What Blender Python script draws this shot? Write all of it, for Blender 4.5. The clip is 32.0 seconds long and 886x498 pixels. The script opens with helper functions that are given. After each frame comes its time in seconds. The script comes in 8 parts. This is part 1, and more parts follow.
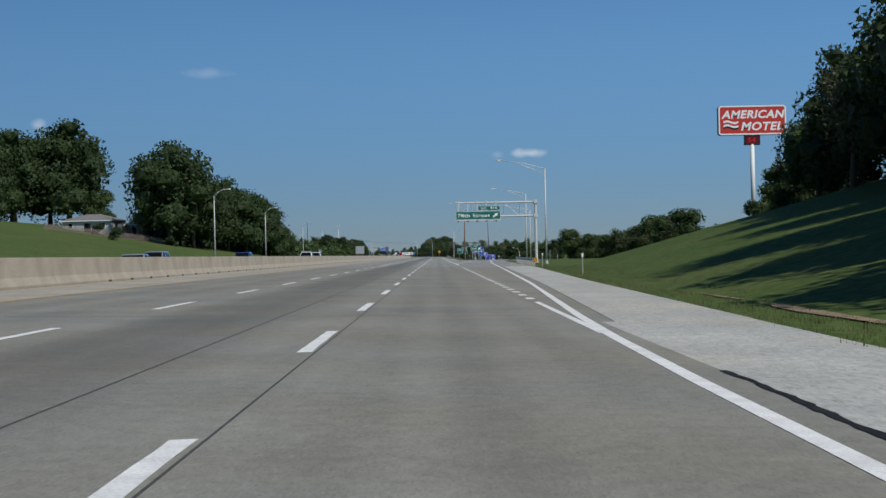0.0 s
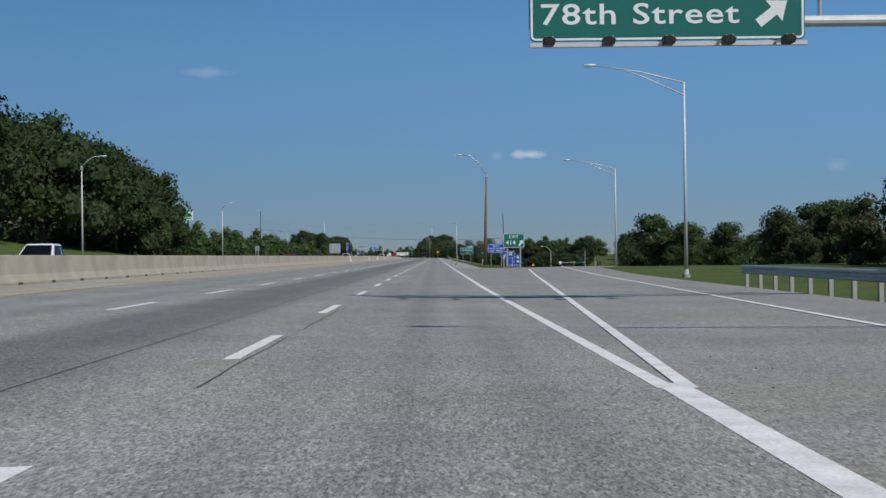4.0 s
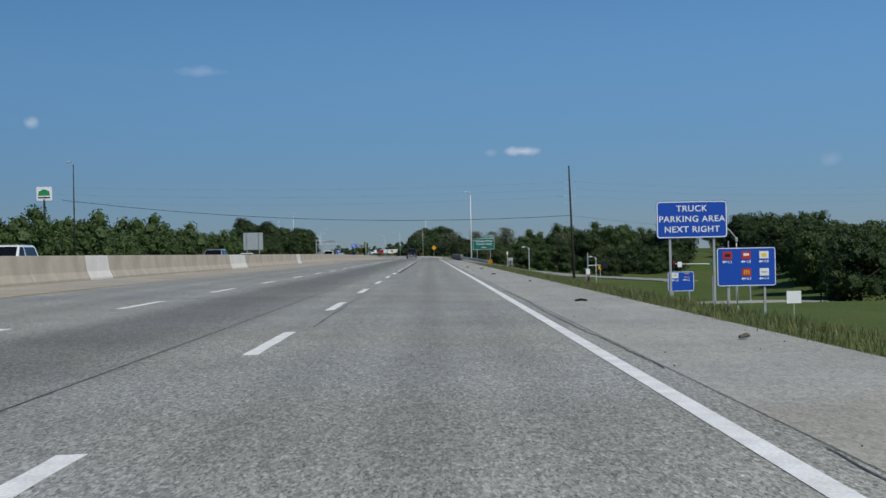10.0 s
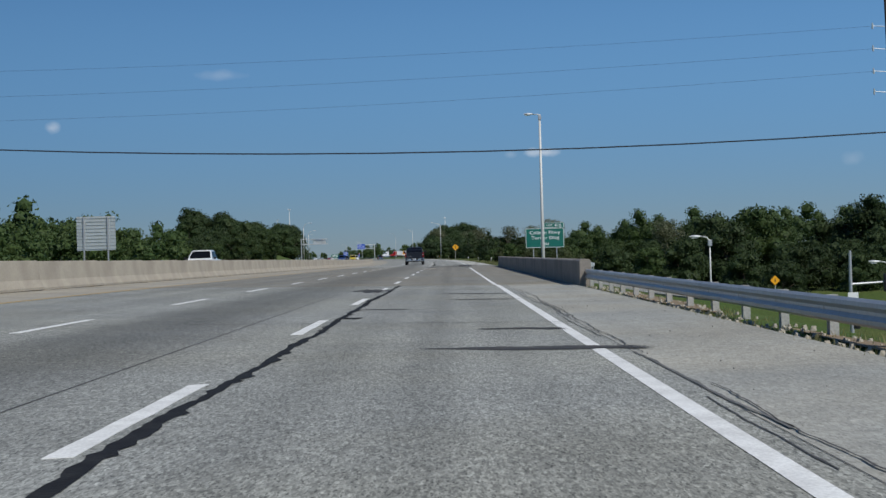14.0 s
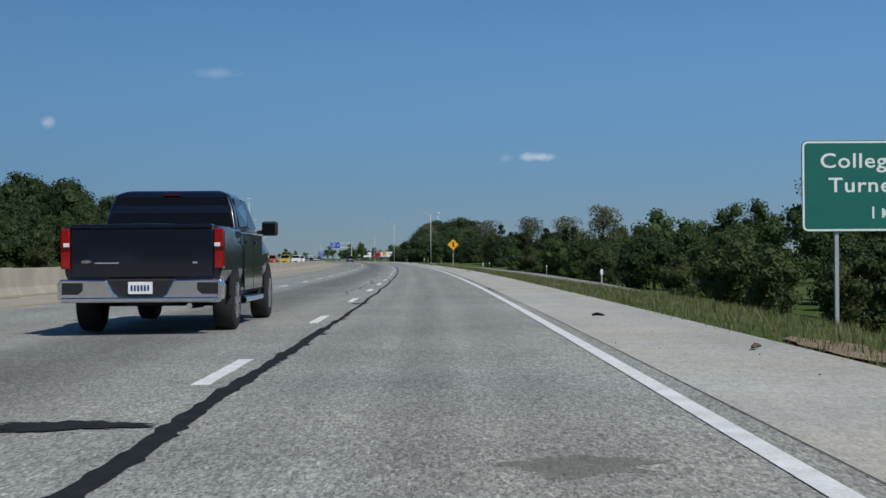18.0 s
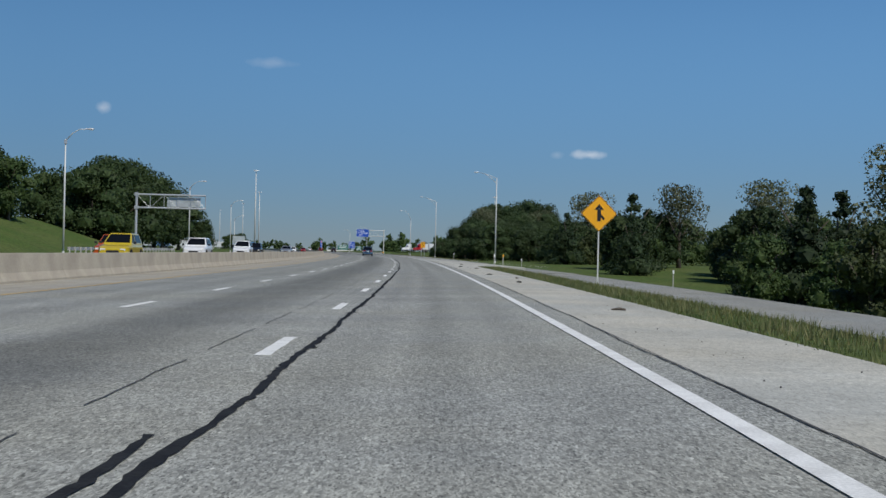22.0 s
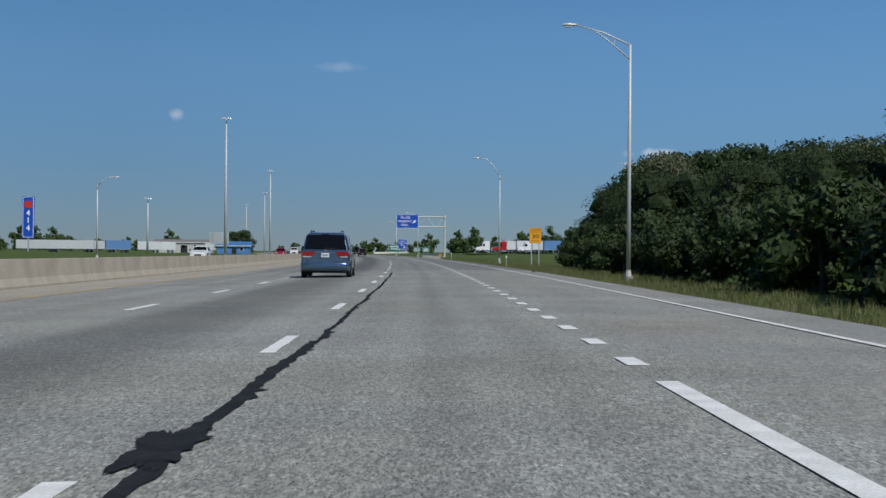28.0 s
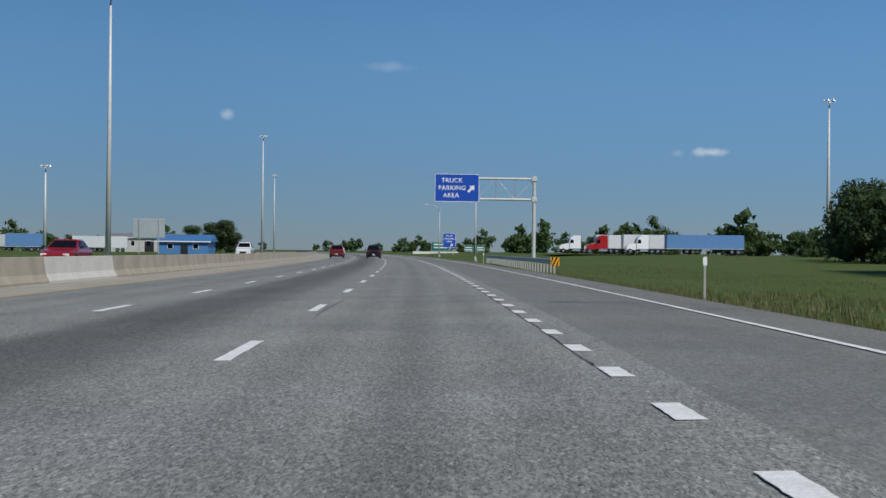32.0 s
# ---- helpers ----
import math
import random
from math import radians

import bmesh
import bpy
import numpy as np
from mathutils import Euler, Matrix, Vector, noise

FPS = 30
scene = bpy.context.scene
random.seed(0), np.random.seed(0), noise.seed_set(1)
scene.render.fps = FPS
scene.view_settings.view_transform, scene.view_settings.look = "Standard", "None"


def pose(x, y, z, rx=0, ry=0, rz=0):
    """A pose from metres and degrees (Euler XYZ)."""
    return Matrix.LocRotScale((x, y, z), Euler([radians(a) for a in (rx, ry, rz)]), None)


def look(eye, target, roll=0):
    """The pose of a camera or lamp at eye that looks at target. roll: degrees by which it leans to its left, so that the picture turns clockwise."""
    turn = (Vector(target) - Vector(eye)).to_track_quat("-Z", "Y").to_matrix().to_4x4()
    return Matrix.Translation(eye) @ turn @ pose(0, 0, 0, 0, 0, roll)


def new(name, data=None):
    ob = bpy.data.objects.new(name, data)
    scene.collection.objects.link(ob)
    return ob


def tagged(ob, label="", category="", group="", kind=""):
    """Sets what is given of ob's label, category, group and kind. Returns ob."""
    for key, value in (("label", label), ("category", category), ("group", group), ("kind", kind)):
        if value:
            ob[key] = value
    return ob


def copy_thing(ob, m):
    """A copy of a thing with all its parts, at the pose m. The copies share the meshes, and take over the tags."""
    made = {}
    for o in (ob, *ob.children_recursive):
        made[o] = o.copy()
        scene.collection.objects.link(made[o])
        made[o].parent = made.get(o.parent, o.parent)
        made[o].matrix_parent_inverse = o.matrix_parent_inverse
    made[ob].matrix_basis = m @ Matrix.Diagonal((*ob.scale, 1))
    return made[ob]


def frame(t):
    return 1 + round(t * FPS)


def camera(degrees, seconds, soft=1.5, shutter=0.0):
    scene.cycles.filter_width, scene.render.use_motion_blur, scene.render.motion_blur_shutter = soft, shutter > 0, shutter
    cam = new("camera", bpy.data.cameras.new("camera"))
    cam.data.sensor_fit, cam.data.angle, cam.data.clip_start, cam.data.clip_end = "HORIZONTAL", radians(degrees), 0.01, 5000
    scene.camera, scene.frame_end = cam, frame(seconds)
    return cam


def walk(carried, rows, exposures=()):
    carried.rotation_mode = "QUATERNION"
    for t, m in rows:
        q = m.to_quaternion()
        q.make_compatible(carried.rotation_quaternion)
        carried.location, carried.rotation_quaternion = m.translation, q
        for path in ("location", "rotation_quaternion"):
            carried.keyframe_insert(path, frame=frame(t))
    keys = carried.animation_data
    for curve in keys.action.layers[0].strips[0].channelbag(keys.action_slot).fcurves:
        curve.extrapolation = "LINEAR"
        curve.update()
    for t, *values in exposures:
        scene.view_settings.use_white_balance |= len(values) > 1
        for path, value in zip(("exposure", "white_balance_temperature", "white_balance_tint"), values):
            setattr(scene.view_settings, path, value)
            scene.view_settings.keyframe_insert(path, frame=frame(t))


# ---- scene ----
cam = camera(36.17, 32.0, soft=1.5, shutter=0.0)
PATH = [    # seconds, x, y, z, tilt, lean, heading
    (0.0, -0.318, -0.339, 1.006, 90.260, 1.135, -0.282),
    (0.5, -0.283, 18.327, 1.005, 90.050, 0.990, -0.341),
    (1.0, -0.331, 36.964, 1.006, 90.171, 0.835, -0.467),
    (1.5, -0.169, 55.390, 1.003, 90.185, 0.918, -0.462),
    (2.0, -0.162, 73.736, 1.003, 90.146, 0.994, -0.608),
    (2.5, -0.052, 92.123, 1.001, 90.123, 0.782, -0.636),
    (3.0, -0.098, 110.522, 1.002, 90.185, 0.688, -0.749),
    (3.5, 0.119, 129.127, 0.998, 90.379, 0.501, -0.503),
    (4.0, 0.263, 147.675, 0.995, 90.293, 0.690, -0.330),
    (4.5, 0.245, 166.131, 0.996, 90.264, 0.761, -0.277),
    (5.0, 0.243, 184.563, 0.996, 90.252, 0.852, -0.195),
    (5.5, 0.240, 202.981, 0.996, 90.239, 0.944, -0.113),
    (6.0, 0.238, 221.380, 0.996, 90.226, 1.036, -0.031),
    (6.5, 0.236, 239.756, 0.996, 90.213, 1.128, 0.052),
    (7.0, 0.159, 258.149, 0.997, 90.171, 1.523, 0.083),
    (7.5, 0.079, 276.520, 0.999, 90.182, 1.577, 0.141),
    (8.0, -0.062, 294.817, 1.001, 90.121, 1.566, 0.055),
    (8.5, -0.049, 313.074, 1.001, 90.149, 1.548, -0.031),
    (9.0, -0.045, 331.328, 1.001, 90.240, 1.713, -0.174),
    (9.5, 0.081, 349.564, 0.999, 90.171, 1.326, -0.339),
    (10.0, 0.091, 367.765, 0.998, 90.176, 1.166, -0.554),
    (10.5, 0.156, 385.886, 0.997, 90.142, 0.965, -0.585),
    (11.0, 0.406, 403.962, 0.993, 90.144, 1.160, -0.328),
    (11.5, 0.433, 422.028, 0.992, 90.250, 1.022, -0.142),
    (12.0, 0.402, 440.032, 0.993, 90.271, 1.084, 0.008),
    (12.5, 0.360, 457.973, 0.994, 90.267, 1.071, 0.052),
    (13.0, 0.418, 475.715, 0.992, 90.210, 1.142, 0.145),
    (13.5, 0.339, 493.219, 0.994, 90.308, 1.159, 0.229),
    (14.0, 0.289, 510.907, 0.995, 90.275, 1.518, 0.313),
    (14.5, 0.159, 528.858, 0.997, 90.219, 1.405, 0.439),
    (15.0, 0.125, 546.989, 0.998, 90.208, 1.296, 0.310),
    (15.5, 0.092, 565.111, 0.999, 90.197, 1.187, 0.181),
    (16.0, 0.059, 583.230, 0.999, 90.185, 1.079, 0.052),
    (16.5, 0.025, 601.348, 1.000, 90.174, 0.970, -0.077),
    (17.0, 0.121, 618.702, 1.000, 90.144, 0.952, 0.000),
    (17.5, 0.154, 635.981, 1.000, 90.487, 0.485, 0.106),
    (18.0, 0.133, 653.721, 1.001, 90.380, 0.382, 0.020),
    (18.5, -0.094, 671.584, 1.001, 90.480, 0.091, 0.104),
    (19.0, -0.146, 689.356, 1.003, 90.352, -0.303, 0.209),
    (19.5, -0.506, 707.853, 1.004, 90.166, -0.308, 0.425),
    (20.0, -0.804, 726.401, 1.007, 90.242, -0.274, 0.717),
    (20.5, -1.343, 744.709, 1.006, 90.099, -1.091, 1.032),
    (21.0, -2.013, 762.929, 1.003, 90.159, -0.983, 1.497),
    (21.5, -2.636, 780.695, 1.004, 90.141, -1.152, 2.076),
    (22.0, -3.596, 798.518, 0.998, 90.134, -1.320, 2.049),
    (22.5, -4.400, 816.597, 0.998, 90.190, -1.141, 2.096),
    (23.0, -5.310, 834.774, 0.998, 90.161, -1.229, 2.105),
    (23.5, -6.242, 853.061, 0.999, 90.141, -0.826, 2.540),
    (24.0, -7.276, 871.394, 1.000, 90.090, -0.557, 2.867),
    (24.5, -8.386, 889.646, 1.001, 90.125, -0.789, 3.159),
    (25.0, -9.631, 907.826, 1.000, 90.148, -0.827, 3.465),
    (25.5, -10.961, 926.029, 1.000, 90.171, -0.865, 3.771),
    (26.0, -12.377, 944.253, 1.000, 90.194, -0.903, 4.078),
    (26.5, -13.880, 962.493, 0.999, 90.218, -0.941, 4.384),
    (27.0, -15.553, 980.836, 0.997, 90.189, -0.752, 4.629),
    (27.5, -17.183, 999.302, 0.998, 90.150, -0.694, 4.879),
    (28.0, -18.966, 1017.777, 0.998, 90.139, -0.517, 5.053),
    (28.5, -20.791, 1036.331, 0.999, 90.149, -0.452, 5.188),
    (29.0, -22.747, 1054.770, 0.999, 90.228, -0.542, 5.428),
    (29.5, -24.577, 1072.916, 1.002, 90.261, -0.603, 5.766),
    (30.0, -26.720, 1091.043, 1.001, 90.233, -0.508, 6.006),
    (30.5, -28.811, 1109.646, 1.004, 90.136, -0.540, 6.228),
    (31.0, -31.139, 1128.176, 1.003, 90.275, -0.628, 6.469),
    (31.5, -33.547, 1146.540, 1.002, 90.232, -0.501, 6.737),
    (32.0, -35.925, 1164.905, 1.004, 90.099, -0.626, 7.112),
]
EXPOSURE = 0.0
walk(cam, [(r[0], pose(*r[1:])) for r in PATH], [(0.0, EXPOSURE), (32.0, EXPOSURE)])

# ---------------------------------------------------------------- road line
S_CURVE, R_CURVE = 632.0, 3950.0


def bank(s):
    """Cross fall of the carriageway: down to the right before the bridge, up to the right in the bend."""
    return float(np.interp(s, (545.0, 735.0), (0.018, -0.022)))


def road(s, u, z=0.0, banked=False):
    """The place s metres along the road, u metres to the right of the camera's lane, z metres up."""
    a = max(0.0, s - S_CURVE) / R_CURVE
    x, y = -R_CURVE * (1 - math.cos(a)), min(s, S_CURVE) + R_CURVE * math.sin(a)
    if banked:
        z -= bank(s) * min(max(u, -14.0), 2.0)
    return Vector((x + u * math.cos(a), y + u * math.sin(a), z))


def heading(s):
    return math.degrees(max(0.0, s - S_CURVE) / R_CURVE)


# ---------------------------------------------------------------- world and sun
SUN_EL, SUN_AZ = radians(48.0), radians(139.5)      # azimuth clockwise from +y
world = bpy.data.worlds.new("sky")
scene.world = world
world.use_nodes = True
wn, wl = world.node_tree.nodes, world.node_tree.links
wn.clear()
w_out = wn.new("ShaderNodeOutputWorld")
w_bg = wn.new("ShaderNodeBackground")
w_sky = wn.new("ShaderNodeTexSky")
w_sky.sky_type, w_sky.sun_disc = "NISHITA", False
w_sky.sun_elevation, w_sky.sun_rotation = SUN_EL, SUN_AZ
w_sky.air_density, w_sky.dust_density, w_sky.ozone_density, w_sky.altitude = 1.0, 0.1, 5.0, 300
w_bg.inputs[1].default_value = 0.085
w_co = wn.new("ShaderNodeTexCoord")
w_noise = wn.new("ShaderNodeTexNoise")
w_noise.inputs["Scale"].default_value, w_noise.inputs["Detail"].default_value = 60, 6
wl.new(w_co.outputs["Generated"], w_noise.inputs["Vector"])
# A few small fair-weather clouds: direction, width, height, strength
CLOUDS = [((0.0697, 0.9948, 0.0735), 0.012, 0.0034, 0.6), ((-0.279, 0.955, 0.0973), 0.0055, 0.0045, 0.35),
          ((-0.160, 0.977, 0.134), 0.018, 0.0035, 0.14), ((0.046, 0.995, 0.073), 0.005, 0.003, 0.14),
          ((0.285, 0.956, 0.060), 0.008, 0.005, 0.10)]
w_hue = wn.new("ShaderNodeHueSaturation")
w_hue.inputs["Saturation"].default_value, w_hue.inputs["Value"].default_value = 1.15, 0.80
# clear dry air: bluer than the model towards the horizon
w_up = wn.new("ShaderNodeSeparateXYZ")
wl.new(w_co.outputs["Generated"], w_up.inputs[0])
w_low = wn.new("ShaderNodeMapRange")
w_low.interpolation_type = "SMOOTHSTEP"
w_low.inputs["From Min"].default_value, w_low.inputs["From Max"].default_value = 0.0, 0.19
wl.new(w_up.outputs["Z"], w_low.inputs["Value"])
w_tint = wn.new("ShaderNodeMix")
w_tint.data_type = "RGBA"
w_tint.inputs["A"].default_value, w_tint.inputs["B"].default_value = (0.43, 0.545, 0.79, 1), (0.96, 1.03, 1.10, 1)
wl.new(w_low.outputs[0], w_tint.inputs["Factor"])
w_mul = wn.new("ShaderNodeMix")
w_mul.data_type, w_mul.blend_type = "RGBA", "MULTIPLY"
w_mul.inputs["Factor"].default_value = 1.0
wl.new(w_sky.outputs[0], w_mul.inputs["A"])
wl.new(w_tint.outputs["Result"], w_mul.inputs["B"])
wl.new(w_mul.outputs["Result"], w_hue.inputs["Color"])
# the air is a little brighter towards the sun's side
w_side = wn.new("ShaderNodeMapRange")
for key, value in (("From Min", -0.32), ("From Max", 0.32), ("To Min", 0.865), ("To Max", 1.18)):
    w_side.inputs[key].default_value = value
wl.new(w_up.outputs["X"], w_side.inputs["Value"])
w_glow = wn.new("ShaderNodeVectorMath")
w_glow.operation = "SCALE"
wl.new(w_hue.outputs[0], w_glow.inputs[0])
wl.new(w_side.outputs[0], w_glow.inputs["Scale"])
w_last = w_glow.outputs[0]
for direction, wide, high, strength in CLOUDS:
    sub = wn.new("ShaderNodeVectorMath")
    sub.operation, sub.inputs[1].default_value = "SUBTRACT", Vector(direction).normalized()
    wl.new(w_co.outputs["Generated"], sub.inputs[0])
    mul = wn.new("ShaderNodeVectorMath")
    mul.operation, mul.inputs[1].default_value = "MULTIPLY", (1 / wide, 1 / wide, 1 / high)
    wl.new(sub.outputs[0], mul.inputs[0])
    ln = wn.new("ShaderNodeVectorMath")
    ln.operation = "LENGTH"
    wl.new(mul.outputs[0], ln.inputs[0])
    add = wn.new("ShaderNodeMath")
    add.operation = "MULTIPLY_ADD"
    wl.new(w_noise.outputs["Fac"], add.inputs[0])
    add.inputs[1].default_value = 2.4
    wl.new(ln.outputs["Value"], add.inputs[2])
    ramp = wn.new("ShaderNodeMapRange")
    ramp.inputs["From Min"].default_value, ramp.inputs["From Max"].default_value = 2.3, 1.2
    ramp.inputs["To Min"].default_value, ramp.inputs["To Max"].default_value = 0.0, strength
    wl.new(add.outputs[0], ramp.inputs["Value"])
    mix = wn.new("ShaderNodeMix")
    mix.data_type = "RGBA"
    wl.new(ramp.outputs[0], mix.inputs["Factor"])
    wl.new(w_last, mix.inputs["A"])
    mix.inputs["B"].default_value = (8.6, 9.0, 9.6, 1)
    w_last = mix.outputs["Result"]
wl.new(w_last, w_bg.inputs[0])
wl.new(w_bg.outputs[0], w_out.inputs[0])

sun = new("sun", bpy.data.lights.new("sun", "SUN"))
sun.data.energy, sun.data.angle, sun.data.color = 3.55, radians(0.53), (1.0, 0.975, 0.91)
to_sun = Vector((math.sin(SUN_AZ) * math.cos(SUN_EL), math.cos(SUN_AZ) * math.cos(SUN_EL), math.sin(SUN_EL)))
sun.matrix_world = look(to_sun * 100, (0, 0, 0))


# ---------------------------------------------------------------- materials
def material(name, color, rough=0.7, metal=0.0, vary=0.12, scale=6.0, fine=60.0, bump=0.15, spec=0.4, stretch=None, second=None,
             amount=0.5, per=0.0, coat=0.0):
    """A surface with variation at two scales: broad stains (scale) and grain (fine). second: a colour that the broad noise mixes in."""
    m = bpy.data.materials.new(name)
    m.use_nodes = True
    n, l = m.node_tree.nodes, m.node_tree.links
    b = n["Principled BSDF"]
    b.inputs["Roughness"].default_value, b.inputs["Metallic"].default_value = rough, metal
    b.inputs["Specular IOR Level"].default_value = spec
    b.inputs["Coat Weight"].default_value = coat
    b.inputs["Coat Roughness"].default_value = 0.05
    co = n.new("ShaderNodeTexCoord")
    vec = co.outputs["Object"]
    if stretch:
        mp = n.new("ShaderNodeMapping")
        mp.inputs["Scale"].default_value = stretch
        l.new(vec, mp.inputs["Vector"])
        vec = mp.outputs[0]
    big, small = n.new("ShaderNodeTexNoise"), n.new("ShaderNodeTexNoise")
    big.inputs["Scale"].default_value, big.inputs["Detail"].default_value = scale, 5
    small.inputs["Scale"].default_value, small.inputs["Detail"].default_value = fine, 3
    l.new(vec, big.inputs["Vector"])
    l.new(co.outputs["Object"], small.inputs["Vector"])
    base = n.new("ShaderNodeMix")
    base.data_type = "RGBA"
    base.inputs["A"].default_value = (*color, 1)
    base.inputs["B"].default_value = (*(second or [c * 0.7 for c in color]), 1)
    mr = n.new("ShaderNodeMapRange")
    mr.inputs["From Min"].default_value, mr.inputs["From Max"].default_value = 0.35, 0.7
    mr.inputs["To Max"].default_value = amount
    l.new(big.outputs["Fac"], mr.inputs["Value"])
    l.new(mr.outputs[0], base.inputs["Factor"])
    hsv = n.new("ShaderNodeHueSaturation")
    l.new(base.outputs["Result"], hsv.inputs["Color"])
    val = n.new("ShaderNodeMapRange")
    val.inputs["From Min"].default_value, val.inputs["From Max"].default_value = 0.3, 0.7
    val.inputs["To Min"].default_value, val.inputs["To Max"].default_value = 1 - vary, 1 + vary
    l.new(small.outputs["Fac"], val.inputs["Value"])
    last = val.outputs[0]
    if per:
        info = n.new("ShaderNodeObjectInfo")
        pr = n.new("ShaderNodeMapRange")
        pr.inputs["To Min"].default_value, pr.inputs["To Max"].default_value = 1 - per, 1 + per
        l.new(info.outputs["Random"], pr.inputs["Value"])
        mm = n.new("ShaderNodeMath")
        mm.operation = "MULTIPLY"
        l.new(last, mm.inputs[0])
        l.new(pr.outputs[0], mm.inputs[1])
        last = mm.outputs[0]
    l.new(last, hsv.inputs["Value"])
    l.new(hsv.outputs[0], b.inputs["Base Color"])
    if bump:
        bp = n.new("ShaderNodeBump")
        bp.inputs["Strength"].default_value, bp.inputs["Distance"].default_value = bump, 0.02
        l.new(small.outputs["Fac"], bp.inputs["Height"])
        l.new(bp.outputs[0], b.inputs["Normal"])
    return m


def pavement_material(name, color, grain, grain_size, streak, wheel, centres, warm=(1.05, 1.0, 0.93)):
    """Road surface on metre coordinates (u across, s along): stone grain, blotches, streaks along the lane and darker tracks."""
    m = bpy.data.materials.new(name)
    m.use_nodes = True
    n, l = m.node_tree.nodes, m.node_tree.links
    b = n["Principled BSDF"]
    b.inputs["Roughness"].default_value, b.inputs["Specular IOR Level"].default_value = 0.85, 0.25
    uv = n.new("ShaderNodeUVMap")
    uv.uv_map = "metres"
    def grain_noise(scale, detail, sx=1.0, sy=1.0):
        mp = n.new("ShaderNodeMapping")
        mp.inputs["Scale"].default_value = (sx, sy, 1)
        l.new(uv.outputs[0], mp.inputs["Vector"])
        t = n.new("ShaderNodeTexNoise")
        t.inputs["Scale"].default_value, t.inputs["Detail"].default_value = scale, detail
        l.new(mp.outputs[0], t.inputs["Vector"])
        return t.outputs["Fac"]
    def ranged(value, a, b_, lo, hi):
        r = n.new("ShaderNodeMapRange")
        for key, v in (("From Min", a), ("From Max", b_), ("To Min", lo), ("To Max", hi)):
            r.inputs[key].default_value = v
        l.new(value, r.inputs["Value"])
        return r.outputs[0]
    def times(a, c):
        t = n.new("ShaderNodeMath")
        t.operation = "MULTIPLY"
        l.new(a, t.inputs[0])
        l.new(c, t.inputs[1])
        return t.outputs[0]
    vor = n.new("ShaderNodeTexVoronoi")
    vor.inputs["Scale"].default_value = grain_size
    worn = n.new("ShaderNodeMapping")      # stones worn longer along the traffic
    worn.inputs["Scale"].default_value = (1.0, 0.27, 1.0)
    l.new(uv.outputs[0], worn.inputs["Vector"])
    l.new(worn.outputs[0], vor.inputs["Vector"])
    sep = n.new("ShaderNodeSeparateColor")
    l.new(vor.outputs["Color"], sep.inputs[0])
    v = ranged(sep.outputs[0], 0, 1, 1 - grain, 1 + grain)
    fine = n.new("ShaderNodeTexVoronoi")
    fine.inputs["Scale"].default_value = grain_size * 1.8
    l.new(worn.outputs[0], fine.inputs["Vector"])
    sep2 = n.new("ShaderNodeSeparateColor")
    l.new(fine.outputs["Color"], sep2.inputs[0])
    v = times(v, ranged(sep2.outputs[1], 0, 1, 1 - 0.7 * grain, 1 + 0.7 * grain))
    # dark pits and lost stones, a few pale chips
    v = times(v, ranged(sep2.outputs[2], 0.035, 0.06, 1 - min(0.55, 2.0 * grain), 1.0))
    v = times(v, ranged(sep.outputs[2], 0.93, 0.97, 1.0, 1 + 0.9 * grain))
    v = times(v, ranged(grain_noise(grain_size * 0.5, 3, 1.0, 0.27), 0.30, 0.46, 1 - min(0.4, 0.9 * grain), 1.0))
    v = times(v, ranged(grain_noise(0.35, 4), 0.3, 0.7, 0.85, 1.10))
    v = times(v, ranged(grain_noise(5.0, 5), 0.3, 0.7, 0.90, 1.08))
    v = times(v, ranged(grain_noise(1.6, 4, 1.0, 0.03), 0.3, 0.7, 1 - streak, 1 + streak))
    # tyre-darkened tracks
    su = n.new("ShaderNodeSeparateXYZ")
    l.new(uv.outputs[0], su.inputs[0])
    for c, width, depth in centres:
        d = n.new("ShaderNodeMath")
        d.operation, d.inputs[1].default_value = "SUBTRACT", c
        l.new(su.outputs["X"], d.inputs[0])
        q = n.new("ShaderNodeMath")
        q.operation = "ABSOLUTE"
        l.new(d.outputs[0], q.inputs[0])
        sm = n.new("ShaderNodeMapRange")
        sm.interpolation_type = "SMOOTHSTEP"
        for key, val in (("From Min", 0), ("From Max", width), ("To Min", 1 - depth * wheel), ("To Max", 1.0)):
            sm.inputs[key].default_value = val
        l.new(q.outputs[0], sm.inputs["Value"])
        v = times(v, sm.outputs[0])
    hsv = n.new("ShaderNodeHueSaturation")
    mixc = n.new("ShaderNodeMix")
    mixc.data_type = "RGBA"
    mixc.inputs["A"].default_value = (*color, 1)
    mixc.inputs["B"].default_value = (*[c * w for c, w in zip(color, warm)], 1)
    l.new(ranged(grain_noise(0.22, 3), 0.4, 0.62, 0, 1), mixc.inputs["Factor"])
    l.new(mixc.outputs["Result"], hsv.inputs["Color"])
    l.new(v, hsv.inputs["Value"])
    l.new(hsv.outputs[0], b.inputs["Base Color"])
    bp = n.new("ShaderNodeBump")
    bp.inputs["Strength"].default_value, bp.inputs["Distance"].default_value = 0.35, 0.006
    l.new(sep.outputs[0], bp.inputs["Height"])
    l.new(bp.outputs[0], b.inputs["Normal"])
    return m


